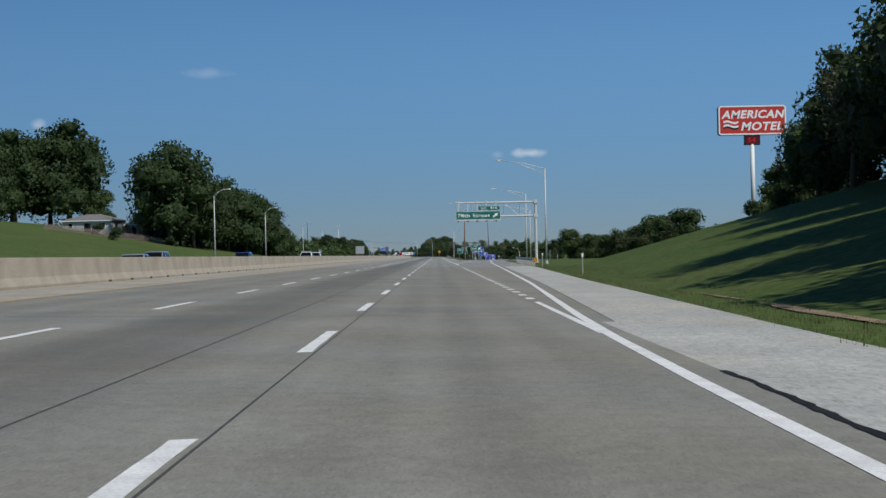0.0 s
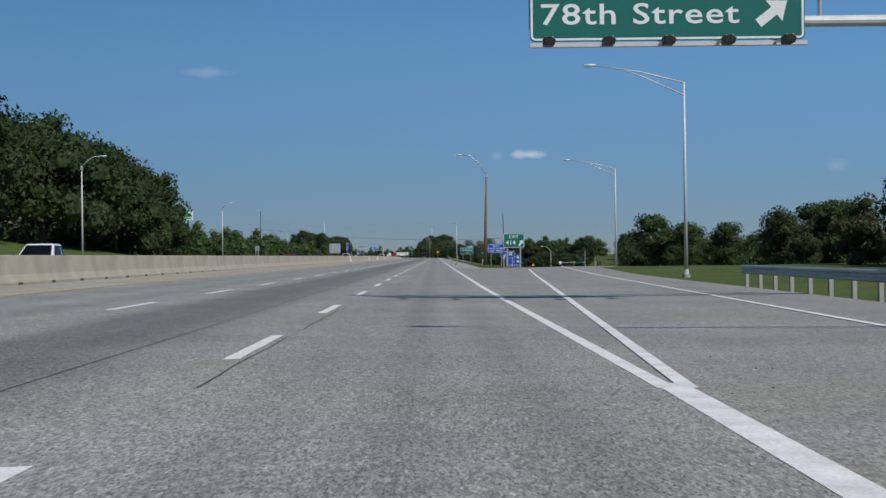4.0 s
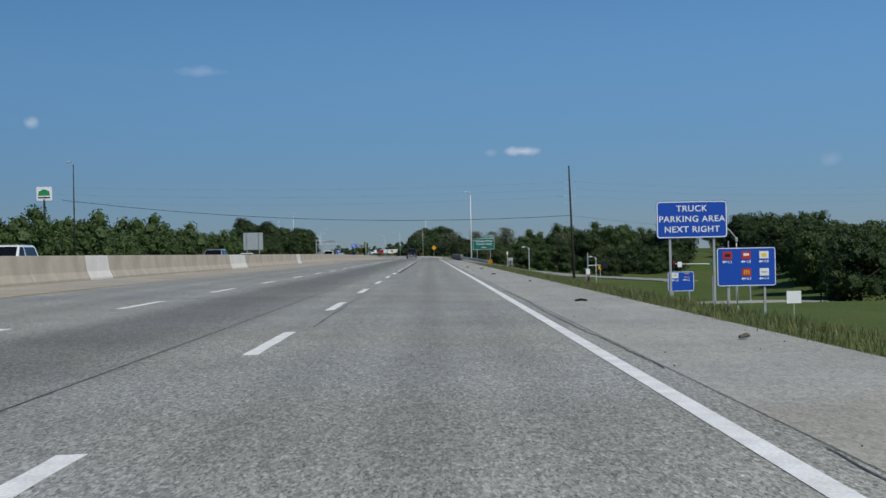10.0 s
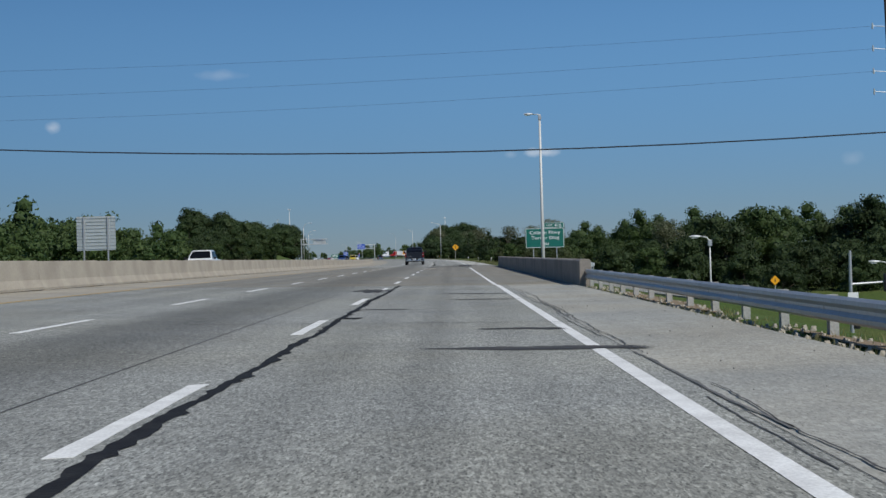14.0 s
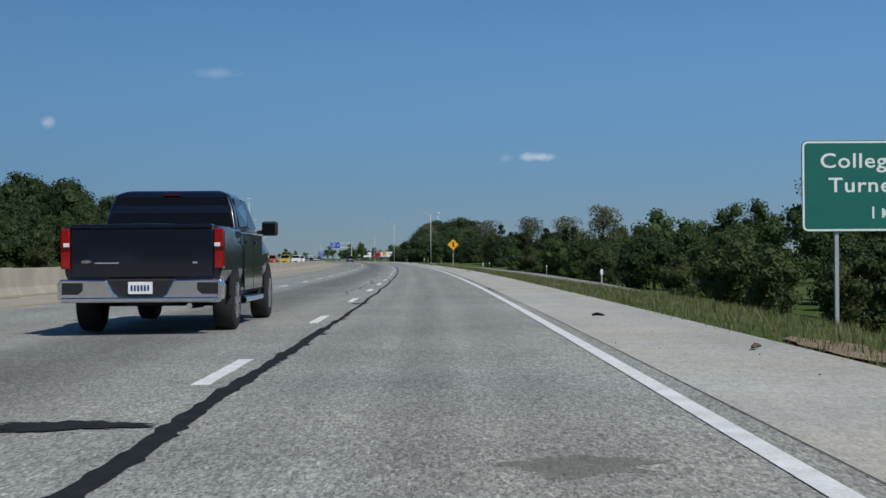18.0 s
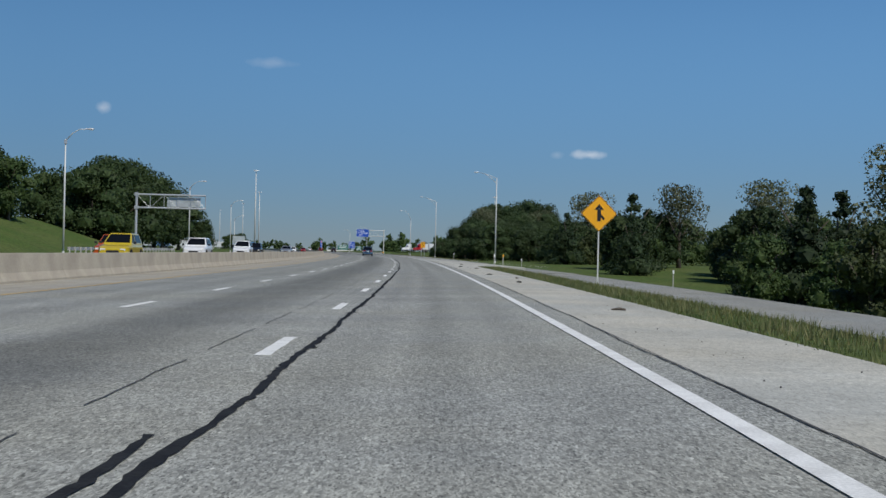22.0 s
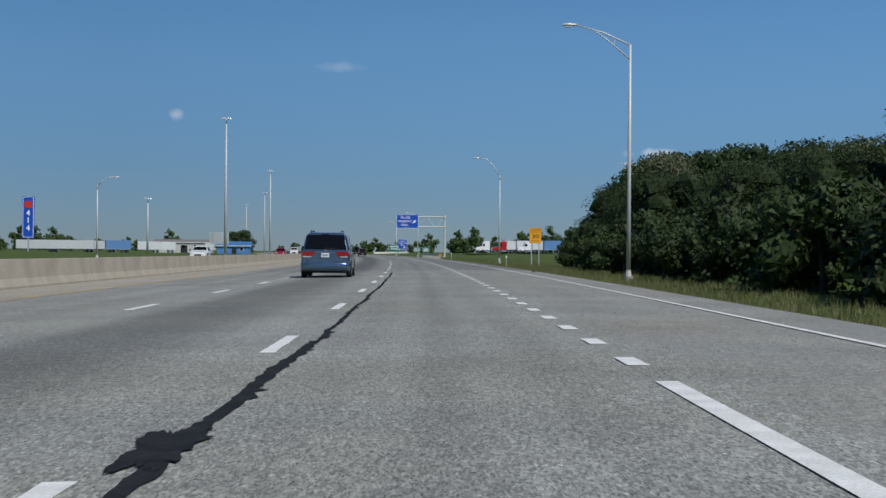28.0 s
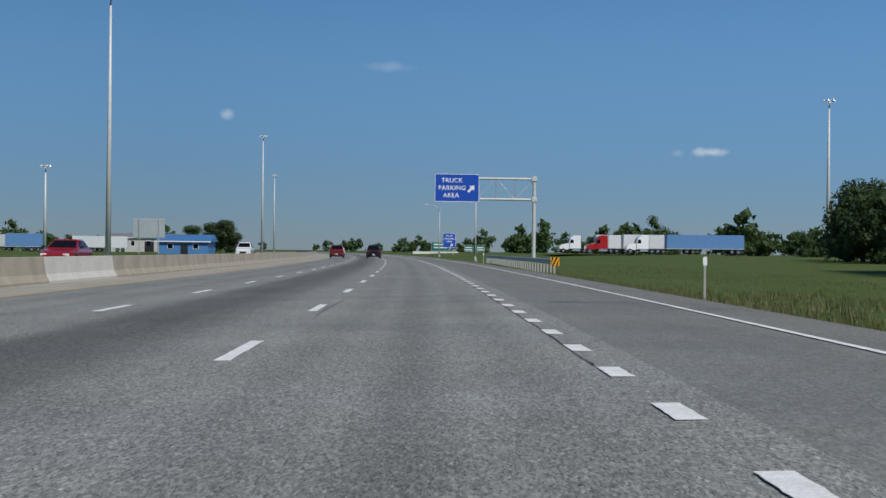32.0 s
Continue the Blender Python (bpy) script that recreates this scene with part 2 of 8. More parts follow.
TRACKS = [(-0.85, 0.55, 0.5), (0.95, 0.55, 0.5), (0.05, 0.5, 0.9), (-4.5, 0.6, 0.8), (-2.9, 0.5, 0.3), (-3.75, 1.75, 2.1), (-8.4, 0.9, 0.7), (-6.8, 0.9, 0.7)]
M_ROAD_SMOOTH = pavement_material("worn_concrete_lanes", (0.236, 0.232, 0.198), 0.07, 60, 0.07, 0.16, TRACKS)
M_ROAD = pavement_material("exposed_aggregate_concrete", (0.284, 0.287, 0.262), 0.34, 66, 0.06, 0.20, TRACKS, (1.02, 1.0, 0.95))
M_ROAD_ROUGH = pavement_material("rough_broken_concrete", (0.275, 0.276, 0.246), 0.44, 60, 0.08, 0.22, TRACKS, (1.03, 1.0, 0.92))
M_PATCH_WORN = pavement_material("worn_dark_patch", (0.128, 0.130, 0.118), 0.22, 50, 0.05, 0.0, [])
M_ROAD_PALE = pavement_material("pale_aggregate_concrete", (0.308, 0.310, 0.282), 0.34, 66, 0.06, 0.20, TRACKS, (1.02, 1.0, 0.95))
M_ROAD_DARK = pavement_material("dark_aggregate_concrete", (0.236, 0.240, 0.224), 0.34, 66, 0.07, 0.24, TRACKS, (1.02, 1.0, 0.96))
M_RAMP_DARK = pavement_material("dark_lane_concrete", (0.182, 0.187, 0.176), 0.20, 60, 0.06, 0.0, [])
M_DECK = pavement_material("bridge_deck_concrete", (0.228, 0.223, 0.196), 0.18, 60, 0.08, 0.14, TRACKS, (1.08, 1.0, 0.9))
M_SHOULDER = pavement_material("shoulder_concrete", (0.335, 0.335, 0.303), 0.15, 55, 0.05, 0.0, [])
M_SHOULDER_DRY = pavement_material("dry_pale_shoulder_concrete", (0.43, 0.425, 0.38), 0.13, 55, 0.05, 0.0, [])
M_SHOULDER_PALE = pavement_material("pale_shoulder_concrete", (0.42, 0.42, 0.385), 0.10, 26, 0.05, 0.0, [])
M_SHOULDER_L = pavement_material("median_shoulder_concrete", (0.345, 0.32, 0.265), 0.06, 26, 0.06, 0.0, [])
M_RAMP = pavement_material("ramp_concrete", (0.268, 0.27, 0.248), 0.26, 60, 0.06, 0.0, [])
M_SMOOTH_PATCH = pavement_material("worn_smooth_patch", (0.188, 0.192, 0.172), 0.16, 60, 0.05, 0.0, [])
M_PAINT = material("road_paint_white", (0.78, 0.775, 0.74), 0.75, vary=0.14, scale=3, fine=45, bump=0.1, second=(0.50, 0.49, 0.46), amount=0.6)
M_PAINT_Y = material("road_paint_yellow", (0.50, 0.32, 0.09), 0.75, vary=0.14, scale=3, fine=45, bump=0.1, second=(0.38, 0.30, 0.17), amount=0.7)
M_TAR = material("crack_seal_tar", (0.014, 0.014, 0.015), 0.85, vary=0.25, scale=4, fine=30, bump=0.2, second=(0.03, 0.03, 0.03), amount=0.8, spec=0.15)
M_PATCH = material("asphalt_patch", (0.045, 0.045, 0.045), 0.8, vary=0.3, scale=3, fine=50, bump=0.3, second=(0.095, 0.09, 0.085), amount=0.8, spec=0.2)
M_OIL = pavement_material("oil_spots", (0.19, 0.188, 0.172), 0.3, 66, 0.05, 0.0, [])
M_PATCH_GREY = material("grey_asphalt_patch", (0.135, 0.136, 0.128), 0.85, vary=0.15, scale=3, fine=50, bump=0.3, second=(0.15, 0.148, 0.14), amount=0.8, spec=0.2)
M_PATCH_LIGHT = material("cement_patch", (0.33, 0.29, 0.22), 0.85, vary=0.1, scale=3, fine=40, bump=0.2)
M_JOINT = material("dark_joint_filler", (0.07, 0.067, 0.062), 0.8, vary=0.3, fine=20)
M_BARRIER = material("barrier_concrete", (0.41, 0.36, 0.28), 0.85, vary=0.08, scale=0.8, fine=14, bump=0.2, second=(0.29, 0.25, 0.195), amount=0.8)
M_BARRIER_NEW = material("new_barrier_concrete", (0.60, 0.575, 0.52), 0.85, vary=0.06, scale=1.2, fine=14, bump=0.2, second=(0.5, 0.47, 0.41), amount=0.6)
M_PARAPET = material("parapet_concrete", (0.30, 0.265, 0.225), 0.9, vary=0.12, scale=0.7, fine=12, bump=0.25, second=(0.18, 0.165, 0.145), amount=0.9)
M_GALV = material("galvanised_steel", (0.50, 0.51, 0.52), 0.5, 0.55, vary=0.08, scale=2, fine=14, bump=0.05, second=(0.38, 0.39, 0.40))
M_GALV_PALE = material("painted_pale_steel", (0.60, 0.60, 0.57), 0.55, 0.15, vary=0.06, scale=2, fine=14, bump=0.04, second=(0.48, 0.48, 0.46))
M_POST = material("weathered_guardrail_post", (0.42, 0.41, 0.38), 0.8, 0.1, vary=0.15, scale=4, fine=30)
M_WOOD_POLE = material("weathered_pole_wood", (0.16, 0.085, 0.05), 0.85, vary=0.25, scale=2, fine=25, bump=0.3, stretch=(8, 8, 0.5), second=(0.28, 0.19, 0.13), amount=0.8)
M_WOOD_DARK = material("creosoted_pole_wood", (0.035, 0.028, 0.024), 0.9, vary=0.25, scale=2, fine=25, bump=0.3)
M_GRASS = material("mown_grass_ground", (0.062, 0.098, 0.023), 0.95, vary=0.38, scale=0.12, fine=3.0, bump=0.6, spec=0.1, second=(0.098, 0.112, 0.037), amount=0.8)
M_BLADE = material("grass_blades", (0.135, 0.172, 0.072), 0.9, vary=0.3, scale=0.5, fine=8, bump=0, spec=0.1, second=(0.21, 0.20, 0.105), amount=0.9)
M_BLADE_DRY = material("dry_grass_blades", (0.31, 0.27, 0.15), 0.9, vary=0.3, scale=0.6, fine=8, bump=0, spec=0.1, second=(0.14, 0.15, 0.05), amount=0.9)
M_DIRT = material("bare_dirt", (0.25, 0.18, 0.115), 0.95, vary=0.25, scale=0.8, fine=8, bump=0.5, second=(0.15, 0.12, 0.07))
M_BARK = material("tree_bark", (0.10, 0.08, 0.06), 0.95, vary=0.25, scale=3, fine=20, bump=0.4)


def thin_leaf(m, share):
    """Lets light through the leaf as well as off it."""
    n, l = m.node_tree.nodes, m.node_tree.links
    b = n["Principled BSDF"]
    tr, mx = n.new("ShaderNodeBsdfTranslucent"), n.new("ShaderNodeMixShader")
    warm = n.new("ShaderNodeMix")
    warm.data_type, warm.blend_type = "RGBA", "MULTIPLY"
    warm.inputs["Factor"].default_value, warm.inputs["B"].default_value = 1.0, (1.25, 1.3, 0.7, 1)
    l.new(b.inputs["Base Color"].links[0].from_socket, warm.inputs["A"])
    l.new(warm.outputs["Result"], tr.inputs["Color"])
    mx.inputs[0].default_value = share
    l.new(b.outputs[0], mx.inputs[1])
    l.new(tr.outputs[0], mx.inputs[2])
    l.new(mx.outputs[0], n["Material Output"].inputs["Surface"])
    return m


thin_leaf(M_BLADE, 0.4)
thin_leaf(M_BLADE_DRY, 0.4)


def leaf_material(name, color, second):
    m = material(name, color, 0.65, vary=0.35, scale=0.35, fine=2.2, bump=0, spec=0.25, second=second, amount=0.9, per=0.22)
    return thin_leaf(m, 0.20)


LEAVES = [leaf_material("leaves_dark", (0.027, 0.048, 0.016), (0.048, 0.070, 0.022)),
          leaf_material("leaves_mid", (0.034, 0.062, 0.018), (0.062, 0.088, 0.026)),
          leaf_material("leaves_olive", (0.046, 0.066, 0.022), (0.078, 0.090, 0.034)),
          leaf_material("leaves_cedar", (0.020, 0.036, 0.014), (0.036, 0.054, 0.020)),
          leaf_material("leaves_pale", (0.085, 0.098, 0.052), (0.135, 0.138, 0.080))]


def plain(name, color, rough=0.5, metal=0.0, vary=0.05, coat=0.0, **more):
    return material(name, color, rough, metal, vary=vary, scale=2.0, fine=18, bump=0.02, amount=0.25, coat=coat, **more)


# ---------------------------------------------------------------- mesh building
class Build:
    """Collects faces in local coordinates; make() turns them into one mesh object."""

    def __init__(self):
        self.v, self.f, self.uv = [], [], []

    def add(self, verts, faces):
        k = len(self.v)
        self.v += [tuple(p) for p in verts]
        self.f += [tuple(i + k for i in f) for f in faces]
        return self

    def quad(self, a, b, c, d):
        return self.add((a, b, c, d), ((0, 1, 2, 3),))

    def box(self, x0, x1, y0, y1, z0, z1):
        return self.add([(x, y, z) for z in (z0, z1) for y in (y0, y1) for x in (x0, x1)],
                        ((0, 2, 3, 1), (4, 5, 7, 6), (0, 1, 5, 4), (2, 6, 7, 3), (0, 4, 6, 2), (1, 3, 7, 5)))

    def bar(self, a, b, w, h=None):
        """A square bar from a to b."""
        return self.tube([a, b], [w / 2 * 1.414, (h or w) / 2 * 1.414], 4, turn=math.pi / 4)

    def tube(self, path, radii, sides=8, caps=True, turn=0.0):
        path = [Vector(p) for p in path]
        if len(radii) < len(path):
            radii = list(radii) + [radii[-1]] * (len(path) - len(radii))
        verts = []
        side = None
        for i, p in enumerate(path):
            d = (path[min(i + 1, len(path) - 1)] - path[max(i - 1, 0)]).normalized()
            if side is None:
                side = d.cross(Vector((0, 0, 1)))
                if side.length < 1e-3:
                    side = Vector((1, 0, 0))
            side = (side - d * side.dot(d)).normalized()
            up = d.cross(side)
            verts += [p + (side * math.cos(turn + 2 * math.pi * k / sides) + up * math.sin(turn + 2 * math.pi * k / sides)) * radii[i] for k in range(sides)]
        faces = [(i * sides + k, i * sides + (k + 1) % sides, (i + 1) * sides + (k + 1) % sides, (i + 1) * sides + k) for i in range(len(path) - 1) for k in range(sides)]
        if caps:
            faces += [tuple(range(sides))[::-1], tuple((len(path) - 1) * sides + k for k in range(sides))]
        return self.add(verts, faces)

    def prism(self, outline, y0, y1):
        """An outline of (x, z), pushed from y0 to y1."""
        n = len(outline)
        return self.add([(x, y, z) for y in (y0, y1) for x, z in outline],
                        [tuple(range(n)), tuple(range(2 * n - 1, n - 1, -1))] + [(k, n + k, n + (k + 1) % n, (k + 1) % n) for k in range(n)])

    def side_prism(self, outline, x0, x1):
        """An outline of (y, z), pushed from x0 to x1."""
        n = len(outline)
        return self.add([(x, y, z) for x in (x0, x1) for y, z in outline],
                        [tuple(range(n - 1, -1, -1)), tuple(range(n, 2 * n))] + [(k, (k + 1) % n, n + (k + 1) % n, n + k) for k in range(n)])

    def plate(self, outline, z0, z1):
        n = len(outline)
        return self.add([(x, y, z) for z in (z0, z1) for x, y in outline],
                        [tuple(range(n - 1, -1, -1)), tuple(range(n, 2 * n))] + [(k, (k + 1) % n, n + (k + 1) % n, n + k) for k in range(n)])

    def make(self, name, mat, parent=None, label="", smooth=False, bevel=0.0):
        me = bpy.data.meshes.new(name)
        me.from_pydata(self.v, [], self.f)
        if self.uv:
            layer = me.uv_layers.new(name="metres")
            loops = np.empty(len(me.loops), dtype=np.int32)
            me.loops.foreach_get("vertex_index", loops)
            layer.data.foreach_set("uv", np.asarray(self.uv, dtype=np.float32)[loops].ravel())
        for one in (mat if isinstance(mat, (list, tuple)) else [mat]):
            me.materials.append(one)
        if smooth:
            me.polygons.foreach_set("use_smooth", [True] * len(me.polygons))
        ob = new(name, me)
        if bevel:
            mod = ob.modifiers.new("bevel", "BEVEL")
            mod.width, mod.segments, mod.limit_method, mod.angle_limit = bevel, 2, "ANGLE", radians(40)
            if bevel >= 0.03:
                mod.segments, mod.harden_normals, mod.angle_limit = 4, True, radians(14)
                me.polygons.foreach_set("use_smooth", [True] * len(me.polygons))
        if parent is not None:
            ob.parent = parent
        if label:
            ob["label"] = label
        return ob


def part(name, build, mat, parent, label="", smooth=False, bevel=0.0):
    return build.make(name, mat, parent, label, smooth, bevel)


def thing(name, s, u, z, label, category, group="", turn=0.0, banked=False):
    """An Empty at the foot of a thing, turned with the road."""
    ob = new(name)
    ob.empty_display_size = 0.3
    p = road(s, u, z, banked)
    ob.matrix_world = pose(p.x, p.y, p.z, 0, 0, heading(s) + turn)
    return tagged(ob, label, category, group)


def place(s, u, z=0.0, turn=0.0, banked=False):
    p = road(s, u, z, banked)
    return pose(p.x, p.y, p.z, 0, 0, heading(s) + turn)


def text_part(words, size, mat, parent, x, y, z, label="", wide=1.0, slant=0.0, thick=0.004, bold=0.0, back=False):
    """Raised lettering on a face that looks back along the road (-y), its middle at x and its foot at z."""
    cu = bpy.data.curves.new("lettering", "FONT")
    cu.body, cu.size, cu.align_x, cu.extrude, cu.shear, cu.offset, cu.resolution_u, cu.space_character = words, size, "CENTER", thick, slant, bold, 3, 1.08
    ob = new("lettering", cu)
    me = bpy.data.meshes.new_from_object(ob)
    bpy.data.objects.remove(ob)
    bpy.data.curves.remove(cu)
    me.materials.clear()
    me.materials.append(mat)
    me.transform(Matrix.Translation((x, y, z)) @ Matrix.Rotation(radians(90), 4, "X") @ Matrix.Diagonal((wide, 1, 1, 1)))
    out = new("lettering", me)
    out.parent = parent
    if label:
        out["label"] = label
    return out


def strip(name, s0, s1, left, right, z, mat, step=12.0, label="", kind="structure", parent=None, banked=True, thick=0.0, ends=True):
    """A band along the road between the lines left(s) and right(s), with metre coordinates."""
    lf = left if callable(left) else (lambda s: left)
    rf = right if callable(right) else (lambda s: right)
    zf = z if callable(z) else (lambda s: z)
    n = max(1, math.ceil((s1 - s0) / step))
    b = Build()
    for i in range(n + 1):
        s = s0 + (s1 - s0) * i / n
        l_, r_ = lf(s), rf(s)
        for u in (l_, r_):
            b.v.append(tuple(road(s, u, zf(s), banked)))
            b.uv.append((u, s))
        if thick:
            for u in (l_, r_):
                b.v.append(tuple(road(s, u, zf(s) - thick, banked)))
                b.uv.append((u, s))
    k = 4 if thick else 2
    for i in range(n):
        a, c = i * k, (i + 1) * k
        b.f.append((a, a + 1, c + 1, c))
        if thick:
            b.f += [(a + 2, a, c, c + 2), (a + 1, a + 3, c + 3, c + 1)]
    if thick and ends:
        b.f += [(0, 2, 3, 1), (n * k, n * k + 1, n * k + 3, n * k + 2)]
    ob = b.make(name, mat, parent, label)
    if kind:
        ob["kind"] = kind
    return ob


def line_of(*pairs):
    xs, ys = [p[0] for p in pairs], [p[1] for p in pairs]
    return lambda s: float(np.interp(s, xs, ys))


# ---------------------------------------------------------------- large structure
EXIT_EDGE = line_of((-60, 1.68), (8, 1.70), (18, 1.86), (48, 3.0), (90, 4.25), (130, 5.35), (166, 6.4), (215, 8.3), (268, 11.4))     # right-hand edge line of the exit lane
EXIT_LEFT = line_of((120, 1.90), (154, 2.05), (158, 2.12), (177, 3.15), (215, 5.2), (250, 7.2), (265, 8.6), (280, 10.8), (300, 14.5), (340, 25.0), (380, 40.0), (420, 60.0))
EXIT_RIGHT = line_of((-60, 4.15), (14, 4.25), (53, 5.4), (100, 7.2), (135, 8.2), (215, 10.3), (268, 14.2), (300, 20.5), (340, 32.0), (380, 50.0), (420, 72.0))
EXIT_Z = line_of((250, 0.0), (300, -0.35), (340, -1.4), (380, -2.8), (420, -4.0))
ON_LEFT = line_of((600, 40.0), (640, 26.0), (680, 17.5), (720, 13.2), (760, 11.2), (820, 9.8), (860, 8.8), (895, 7.6), (940, 5.4), (990, 3.1), (1022, 1.8))
ON_RIGHT = line_of((600, 46.0), (640, 31.5), (680, 22.5), (720, 17.2), (760, 15.0), (820, 13.6), (860, 12.7), (895, 11.4), (940, 8.8), (990, 6.6), (1022, 6.1), (1400, 6.1))
ON_Z = line_of((600, -4.5), (640, -4.0), (680, -3.2), (720, -2.0), (760, -1.1), (800, -0.75), (860, -0.5), (930, -0.25), (990, 0.0))
HILL_FOOT = line_of((-200, 7.0), (60, 7.0), (91, 7.2), (97, 8.1), (127, 14.2), (155, 20.0), (163, 21.8), (192, 30.0), (230, 60.0))


def smooth_step(a, b, x):
    t = min(1.0, max(0.0, (x - a) / (b - a)))
    return t * t * (3 - 2 * t)


def terrain(s, u):
    """Height of the ground beside the road."""
    wave = 0.25 * noise.noise((s * 0.03, u * 0.03, 2.0)) + 0.05 * noise.noise((s * 0.2, u * 0.2, 5.0))
    if -31.5 < u < 4.2 and not (s < 300 and u > 3.9):
        return -0.14 - bank(s) * min(max(u, -14.0), 2.0)
    if u >= 3.9:
        if s < 232:
            hill = min(8.0, max(0.0, 0.26 * (u - HILL_FOOT(s)))) * (1 - 0.5 * smooth_step(45, 120, u))
        else:
            hill = 0.0
        flat = -0.1 - 0.25 * smooth_step(4, 10, u)
        w = smooth_step(285, 350, s) * (1 - smooth_step(615, 690, s))
        valley = -min(5.6 + 2.1 * smooth_step(530, 575, s), 0.34 * max(0.0, u - 5.6))
        far_rise = 7.0 * smooth_step(45, 95, u) * smooth_step(560, 640, s)
        meadow = 2.7 * smooth_step(45, 80, u) * smooth_step(640, 740, s) * (1 - smooth_step(900, 990, s))
        on = smooth_step(620, 690, s) * (1 - smooth_step(895, 990, s))
        rl, rr, rz = ON_LEFT(s), ON_RIGHT(s), ON_Z(s) - 0.10
        t = smooth_step(5.2, max(6.0, rl - 0.1), u)
        side = rz * t if u < rl else (rz if u < rr + 0.5 else rz - min(1.6, 0.16 * (u - rr - 0.5)))
        lot = 0.9 * smooth_step(1250, 1400, s) * smooth_step(14, 45, u)
        edge = smooth_step(4.6, 9.0, u)
        z = hill + flat * (1 - on) + w * (valley + far_rise) + on * side + lot + meadow + wave * edge * (1 - 0.85 * smooth_step(560, 572, s) * (1 - smooth_step(590, 602, s)))
        if EXIT_LEFT(s) - 1 < u < EXIT_RIGHT(s) + 1 and 60 < s < 430:
            z = min(z, EXIT_Z(s) - 0.12)
        if ON_LEFT(s) - 1 < u < ON_RIGHT(s) + 1 and 600 < s < 1300:
            z = min(z, ON_Z(s) - 0.12)
        return z
    v = -31.5 - u
    rise = 0.17 * min(v, 62) * (1 - smooth_step(330, 430, s))
    bluff = min(5.0, 0.34 * max(0.0, v - 4)) * smooth_step(800, 880, s) * (1 - smooth_step(975, 1010, s))
    return rise + bluff - 0.1 + wave * smooth_step(0, 8, v) - 0.8 * smooth_step(2, 10, v) * smooth_step(430, 470, s) * (1 - smooth_step(800, 850, s))


def ground_sheet():
    ss = [-600, -300, -150, -100] + list(range(-60, 1500, 5)) + list(range(1500, 2000, 40)) + [2100, 2300, 2600, 3000, 3600, 4300]
    us = [-1600, -900, -500, -300, -200, -150] + list(range(-120, -40, 8)) + [-40, -37, -34.5, -32, -31.4, -14, -6, 0, 3.8, 4.3, 5, 5.8, 6.6, 7.5, 8.5, 9.5, 10.5, 11.5, 12.5, 13.5, 15, 17, 19] + \
        list(range(21, 60, 3)) + list(range(60, 130, 8)) + [140, 180, 240, 330, 500, 900, 1600]
    b = Build()
    for s in ss:
        for u in us:
            b.v.append(tuple(road(s, u, terrain(s, u))))
    w = len(us)
    b.f = [(i * w + k, i * w + k + 1, (i + 1) * w + k + 1, (i + 1) * w + k) for i in range(len(ss) - 1) for k in range(w - 1)]
    ob = b.make("ground", M_GRASS, smooth=True)
    return tagged(ob, "mown green grass ground with drier patches beside the motorway", "ground", kind="structure")


ground_sheet()
EDGE = 1.78
MEDIAN_EDGE = -13.0
ROAD_TAG = "grey concrete motorway carriageway, worn and cracked"
for nm, s0, s1, mt in (("road_1", -120, 112, M_ROAD_SMOOTH), ("road_2", 112, 142, M_ROAD_ROUGH), ("road_8", 142, 556, M_ROAD), ("road_3", 556, 640, M_DECK), ("road_4", 640, 830, M_ROAD_PALE), ("road_6", 830, 1093, M_ROAD), ("road_7", 1093, 1900, M_ROAD_DARK)):
    tagged(strip(nm, s0, s1, -10.0, EDGE + 0.35, 0.0, mt, label=ROAD_TAG), category="road")
tagged(strip("road_5", -120, 1900, -30.5, -14.0, 0.0, M_ROAD_SMOOTH, label="oncoming concrete carriageway beyond the median wall"), category="road")
for nm, s0, s1, l_, r_, mt, zz in (("pavement_1", -120, 1900, MEDIAN_EDGE - 0.2, -10.0, M_SHOULDER_L, 0.0), ("pavement_2", -120, 20, EDGE + 0.35, EXIT_RIGHT, M_SHOULDER_PALE, -0.004), ("pavement_8", 20, 112, lambda s: EXIT_EDGE(s) + 0.4, EXIT_RIGHT, M_SHOULDER_PALE, 0.002),
                                   ("pavement_9", 20, 112, EDGE + 0.35, EXIT_RIGHT, M_ROAD_SMOOTH, -0.004), ("pavement_3", 112, 259, EDGE + 0.35, EXIT_RIGHT, M_RAMP, -0.004), ("pavement_4", 259, 556, EDGE + 0.35, 4.25, M_SHOULDER, -0.004),
                                   ("pavement_5", 556, 640, EDGE + 0.35, 4.3, M_DECK, -0.004), ("pavement_6", 640, 895, EDGE + 0.35, 4.15, M_SHOULDER_DRY, -0.004),
                                   ("pavement_7", 895, 1022, EDGE + 0.35, ON_LEFT, M_SHOULDER_DRY, -0.004)):
    tagged(strip(nm, s0, s1, l_, r_, zz, mt, step=8, thick=0.16, label="pale worn concrete shoulder beside the traffic lanes"), category="shoulder")
tagged(strip("ramp_1", 259, 430, EXIT_LEFT, EXIT_RIGHT, EXIT_Z, M_RAMP, step=8, label="concrete exit ramp curving down from the motorway", banked=False, thick=0.16), category="ramp")
tagged(strip("ramp_2", 600, 895, ON_LEFT, ON_RIGHT, ON_Z, M_RAMP, step=8, label="grey entry ramp rising to join the motorway", banked=False, thick=0.16), category="ramp")
tagged(strip("ramp_4", 1093, 1900, EDGE + 0.35, ON_RIGHT, lambda s: ON_Z(s) - 0.006, M_RAMP_DARK, step=8, label="dark grey lane beside the traffic lanes", thick=0.16), category="ramp")
